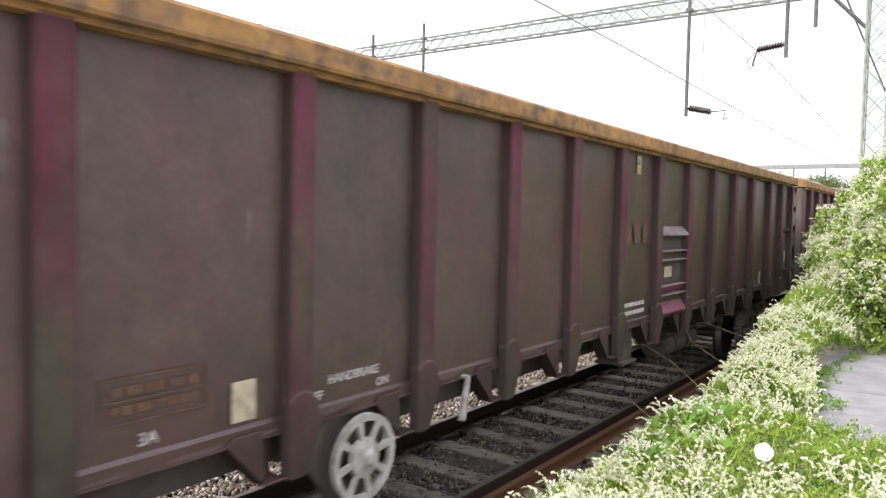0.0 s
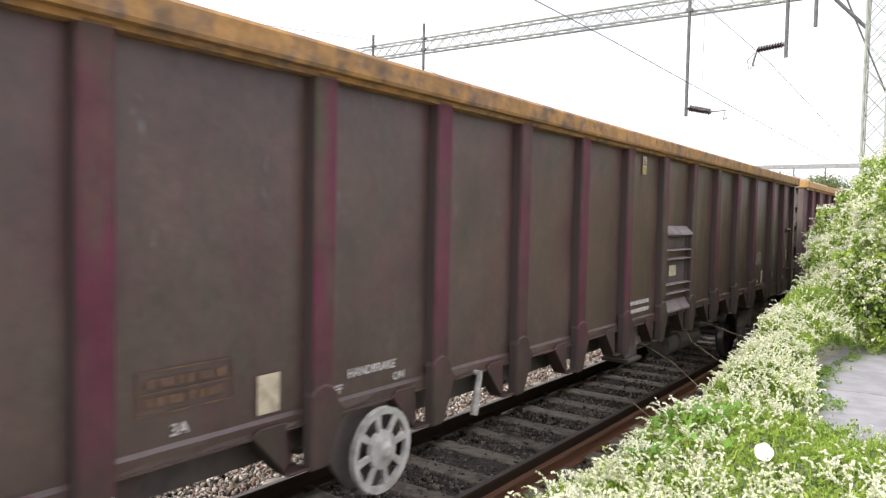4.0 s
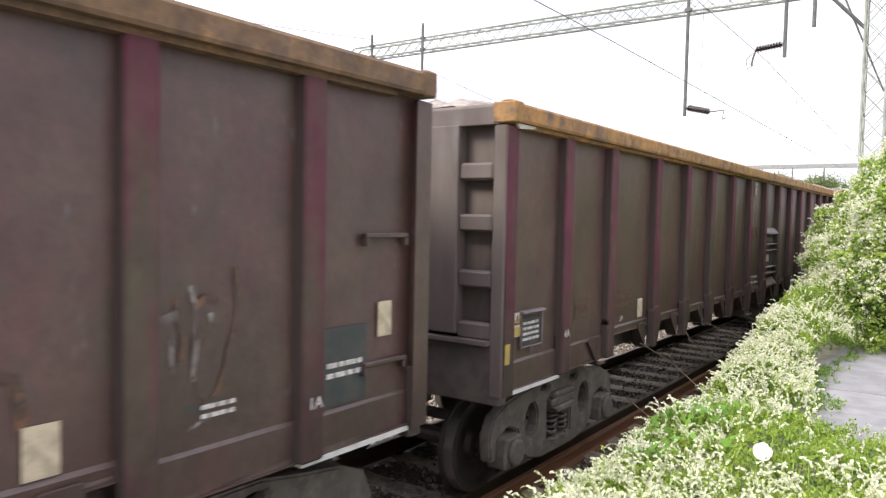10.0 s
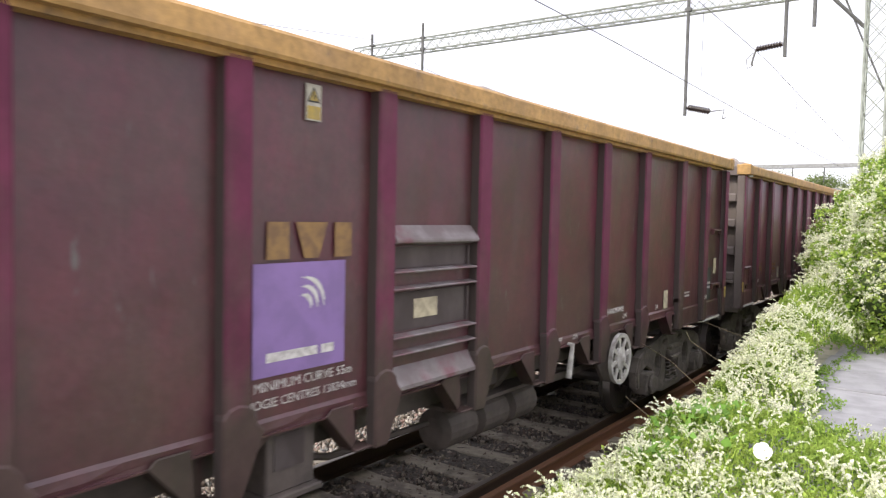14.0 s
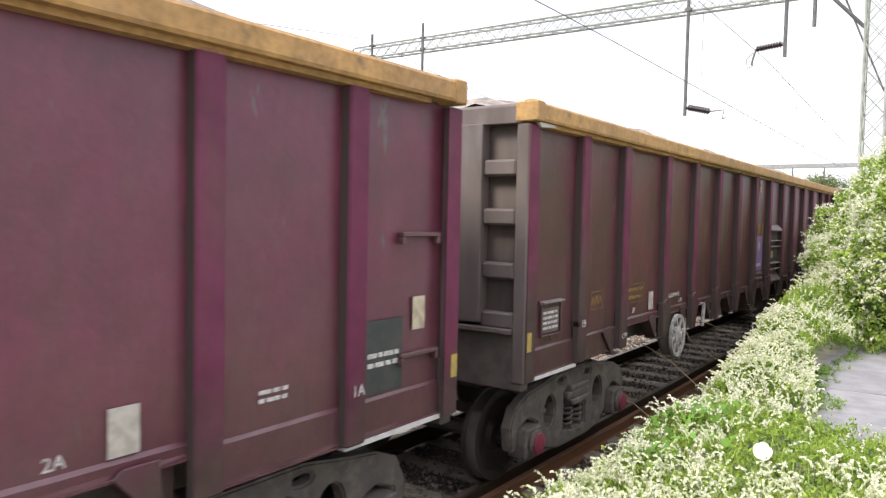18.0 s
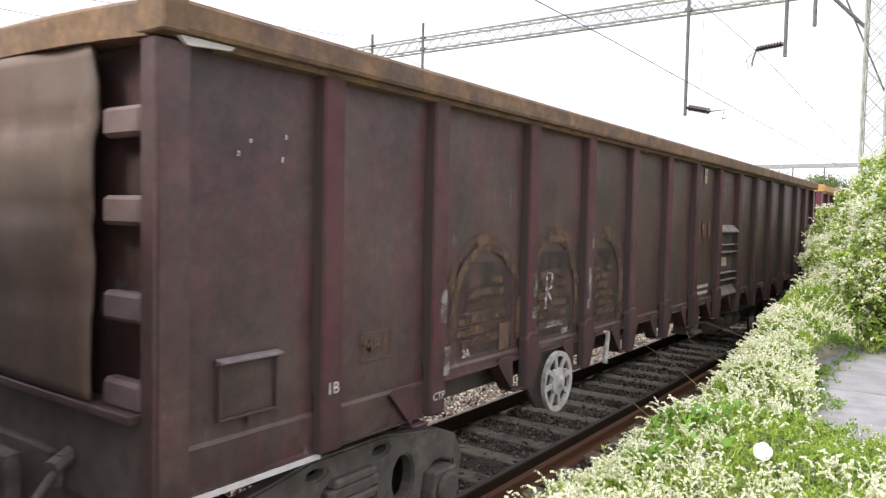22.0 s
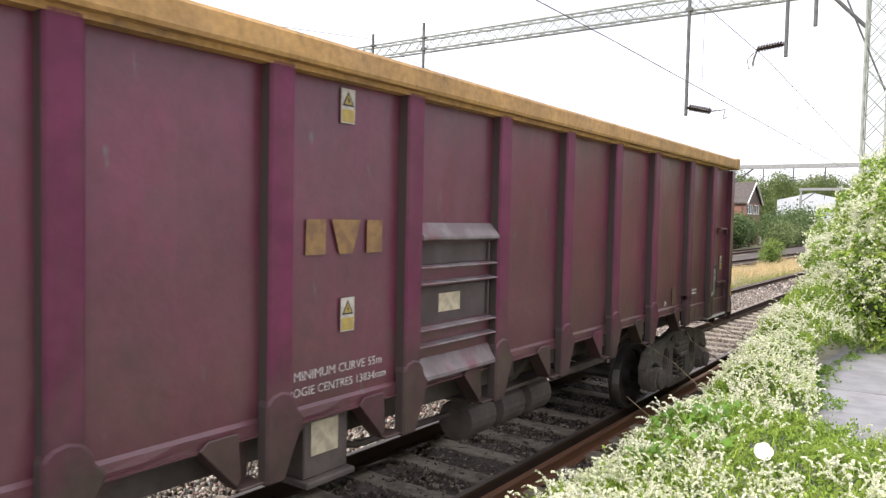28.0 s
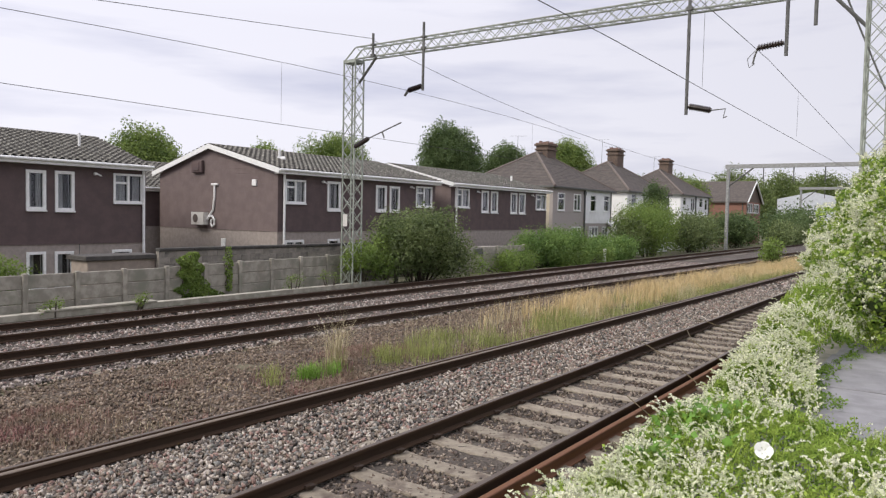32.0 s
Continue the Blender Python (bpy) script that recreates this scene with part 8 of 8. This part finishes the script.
shrub((-22.1, 8.6, -0.7), (0.5, 1.6, 2.05), light_leaf, "clipped green hedge behind the fence", 6000, 0.09, 46, "hedge", 16)
shrub((-21.5, 41.6, -0.7), (1.0, 5.2, 2.2), ivy_leaf, "ivy-covered hedge along the line", 26000, 0.13, 47, "hedge", 44)
shrub((-21.6, 51.0, -0.7), (1.2, 6.0, 1.45), ivy_leaf, "low ivy hedge along the line", 20000, 0.14, 48, "hedge", 40)
shrub((-22.3, 61.5, -0.7), (1.8, 5.8, 4.5), light_leaf, "bright green rounded bush before the white houses", 24000, 0.14, 49, lumps=24)
shrub((-22.6, 57.5, -0.7), (1.6, 3.0, 3.8), grey_leaf, "grey-green bush before the houses", 3000, 0.2, 50, lumps=12)
shrub((-22.5, 74.0, -0.7), (2.0, 7.5, 3.6), grey_leaf, "dark scrub along the line", 11000, 0.24, 51, lumps=24)
shrub((-22.5, 92.0, -0.7), (2.0, 9.0, 3.8), dark_leaf, "dark scrub along the line", 11000, 0.28, 52, lumps=24)
shrub((-21.0, 118.0, -0.7), (3.0, 16.0, 4.6), dark_leaf, "dense dark scrub near the far portal", 14000, 0.34, 53, lumps=60)
shrub((-18.5, 100.0, -0.6), (1.3, 8.0, 2.8), grey_leaf, "dark bushes beside the far track", 8000, 0.28, 54, lumps=16)
shrub((-20.7, 34.5, -0.6), (0.8, 4.4, 1.0), light_leaf, "low weeds and brambles at the fence", 6000, 0.10, 55, lumps=22)
shrub((-20.6, 44.5, -0.6), (0.7, 6.0, 0.9), light_leaf, "low weeds along the foot of the ivy hedge", 7000, 0.10, 58, lumps=26)
shrub((-9.6, 47.5, -0.35), (0.8, 1.4, 1.9), light_leaf, "single light green bush in the dry grass", 1100, 0.16, 56, lumps=7)
for i, (x, y, sx, sy, hgt) in enumerate(((-20.2, 9.8, 0.2, 0.4, 0.7), (-20.1, 12.2, 0.25, 0.5, 0.6), (-20.3, 18.6, 0.3, 0.6, 1.0), (-20.2, 20.4, 0.3, 0.6, 1.4))):
    shrub((x, y, -0.55), (sx, sy, hgt * 0.8), light_leaf, "weeds at the foot of the fence", 240, 0.06, 60 + i, "weeds", 4)

straw = material("dry_grass", (0.6720, 0.5152, 0.2800), (0.5152, 0.4032, 0.2016), scale=1.5, rough=0.9, per_island=0.25, spec=0.2)
pale_straw = material("pale_grass_stem", (0.58, 0.50, 0.33), (0.46, 0.41, 0.25), scale=1.5, rough=0.9, per_island=0.25, spec=0.2)
green_grass = leafy("green_grass", (0.34, 0.36, 0.13), (0.25, 0.29, 0.09), scale=1.5, rough=0.8)
tuft_green = leafy("bright_tuft_grass", (0.24, 0.40, 0.075), (0.17, 0.30, 0.05), scale=1.5, rough=0.8)
red_weed = material("dry_red_weed", (0.2460, 0.1380, 0.1225), (0.2214, 0.1748, 0.1225), scale=2.0, rough=0.95, per_island=0.3, spec=0.1)


def grass_points(n, y0, y1, x0, x1, bias, cut, seed, thin=0.5):
    """Tufted grass over a strip; it thins out towards the near end over the given metres."""
    r = np.random.default_rng(seed)
    y = y0 + (y1 - y0) * r.uniform(0, 1, n) ** bias
    a, b = x0(y), x1(y)
    x = a + (b - a) * r.uniform(0, 1, n)
    k = wob(x, y, 1.1, seed) + 0.5 * wob(x, y, 3.3, seed + 1.0) + r.normal(scale=0.35, size=n) > cut
    k &= r.uniform(0, 1, n) < (0.06 + 0.94 * np.clip((y - y0) / thin, 0, 1)) * np.clip(2.6 * field(x, y, 0.7, seed) - 0.35, 0.05, 1)
    p = np.stack([x[k], y[k], np.zeros(k.sum())], 1)
    return on_ground(p, 0.0)


near_edge = lambda y: -7.45 + 0.012 * y - np.clip((14 - y) / 6, 0, 1) * 1.0
g = grass_points(52000, 15.0, 78, lambda y: near_edge(y) - 3.0, lambda y: near_edge(y) - 0.9 + np.clip((y - 28) / 20, 0, 0.9), 1.4, -0.2, 71, 9.0)
tagged(put("tall_grass", blade_cloud("tall_grass", g, 0.60, prng, straw, 0.0042, 0.5)), "tall dry golden grass between the tracks", "grass", kind="stuff")
g = grass_points(12000, 11.0, 46, lambda y: near_edge(y) - 2.9, near_edge, 1.1, 0.0, 76, 6.0)
tagged(put("grass_stems", blade_cloud("grass_stems", g, 0.60, prng, pale_straw, 0.0024, 0.8)), "thin pale grass stems standing above the rest", "grass", kind="stuff")
g = grass_points(44000, 9.8, 66, lambda y: near_edge(y) - 2.0 + 0.5 * np.sin(y * 1.3), near_edge, 1.4, -0.35, 72, 5.0)
tagged(put("green_grass", blade_cloud("green_grass", g, 0.34, prng, green_grass, 0.004, 0.6)), "feathery light green grass along the single rail", "grass", kind="stuff")
g = grass_points(2200, 12.0, 26, lambda y: near_edge(y) - 3.0, lambda y: near_edge(y), 1.0, 0.25, 73)
tagged(put("tall_grass", blade_cloud("tall_grass", g, 0.26, prng, pale_straw, 0.003, 0.6)), "sparse straw grass on the brown stone", "grass", kind="stuff")
g = grass_points(44000, 2.5, 18, lambda y: -10.4 + 0 * y, lambda y: -7.5 + 0 * y, 1.1, 0.25, 74)
tagged(put("dry_weeds", blade_cloud("dry_weeds", g, 0.13, prng, red_weed, 0.004, 0.9)), "low reddish dry weeds on the brown stone", "weeds", kind="stuff")
g = grass_points(2200, 3.0, 15, lambda y: -9.6 + 0 * y, lambda y: -7.5 + 0 * y, 1.0, 0.45, 77)
tagged(put("dry_weeds", blade_cloud("dry_weeds", g, 0.12, prng, pale_straw, 0.003, 0.8)), "fine pale dry weeds beside the single rail", "weeds", kind="stuff")
for cx, cy, hgt, mat, nm, n, sd, sp in ((-8.76, 8.42, 0.30, tuft_green, "bright green tuft of grass", 300, 1, 0.10), (-9.06, 9.36, 0.98, pale_straw, "tall thin straw-coloured tuft of grass", 170, 2, 0.08), (-9.03, 9.32, 0.24, green_grass, "short green tuft of grass", 90, 6, 0.10), (-9.08, 9.40, 0.30, red_weed, "fuzzy reddish dry weed", 160, 9, 0.22), (-9.1, 10.7, 0.32, green_grass, "thin green tuft of grass", 110, 7, 0.10), (-8.42, 11.3, 0.28, green_grass, "low green tuft of grass", 160, 8, 0.13), (-9.35, 8.15, 0.3, green_grass, "thin green tuft of grass", 90, 10, 0.09), (-8.66, 8.85, 0.35, tuft_green, "green tuft of grass", 110, 3, 0.12), (-8.6, 10.3, 0.36, green_grass, "thin green tuft of grass", 130, 4, 0.12), (-8.84, 7.72, 0.3, green_grass, "thin green tuft of grass", 70, 5, 0.08)):
    r = np.random.default_rng(sd)
    p = np.stack([cx + r.normal(scale=sp, size=n), cy + r.normal(scale=sp * 1.2, size=n), np.zeros(n)], 1)
    on_ground(p, 0.0)
    o = put("grass_tuft", blade_cloud("grass_tuft", p - np.array([cx, cy, ground_z(cx)]), hgt, r, mat, 0.003 if hgt > 0.5 else 0.004, 0.9), None, (cx, cy, ground_z(cx)))
    tagged(o, nm, "grass", group="grass tufts")

marker = part("marker_post", Shape().box(-0.09, 0.09, -0.09, 0.09, 0, 0.85).box(-0.1, 0.1, -0.1, 0.1, 0.8, 0.86), white_paint, None, bevel=0.02, at=(-20.3, 47.3, -0.55))
tagged(marker, "short white marker post beside the far track", "marker post")

motions()
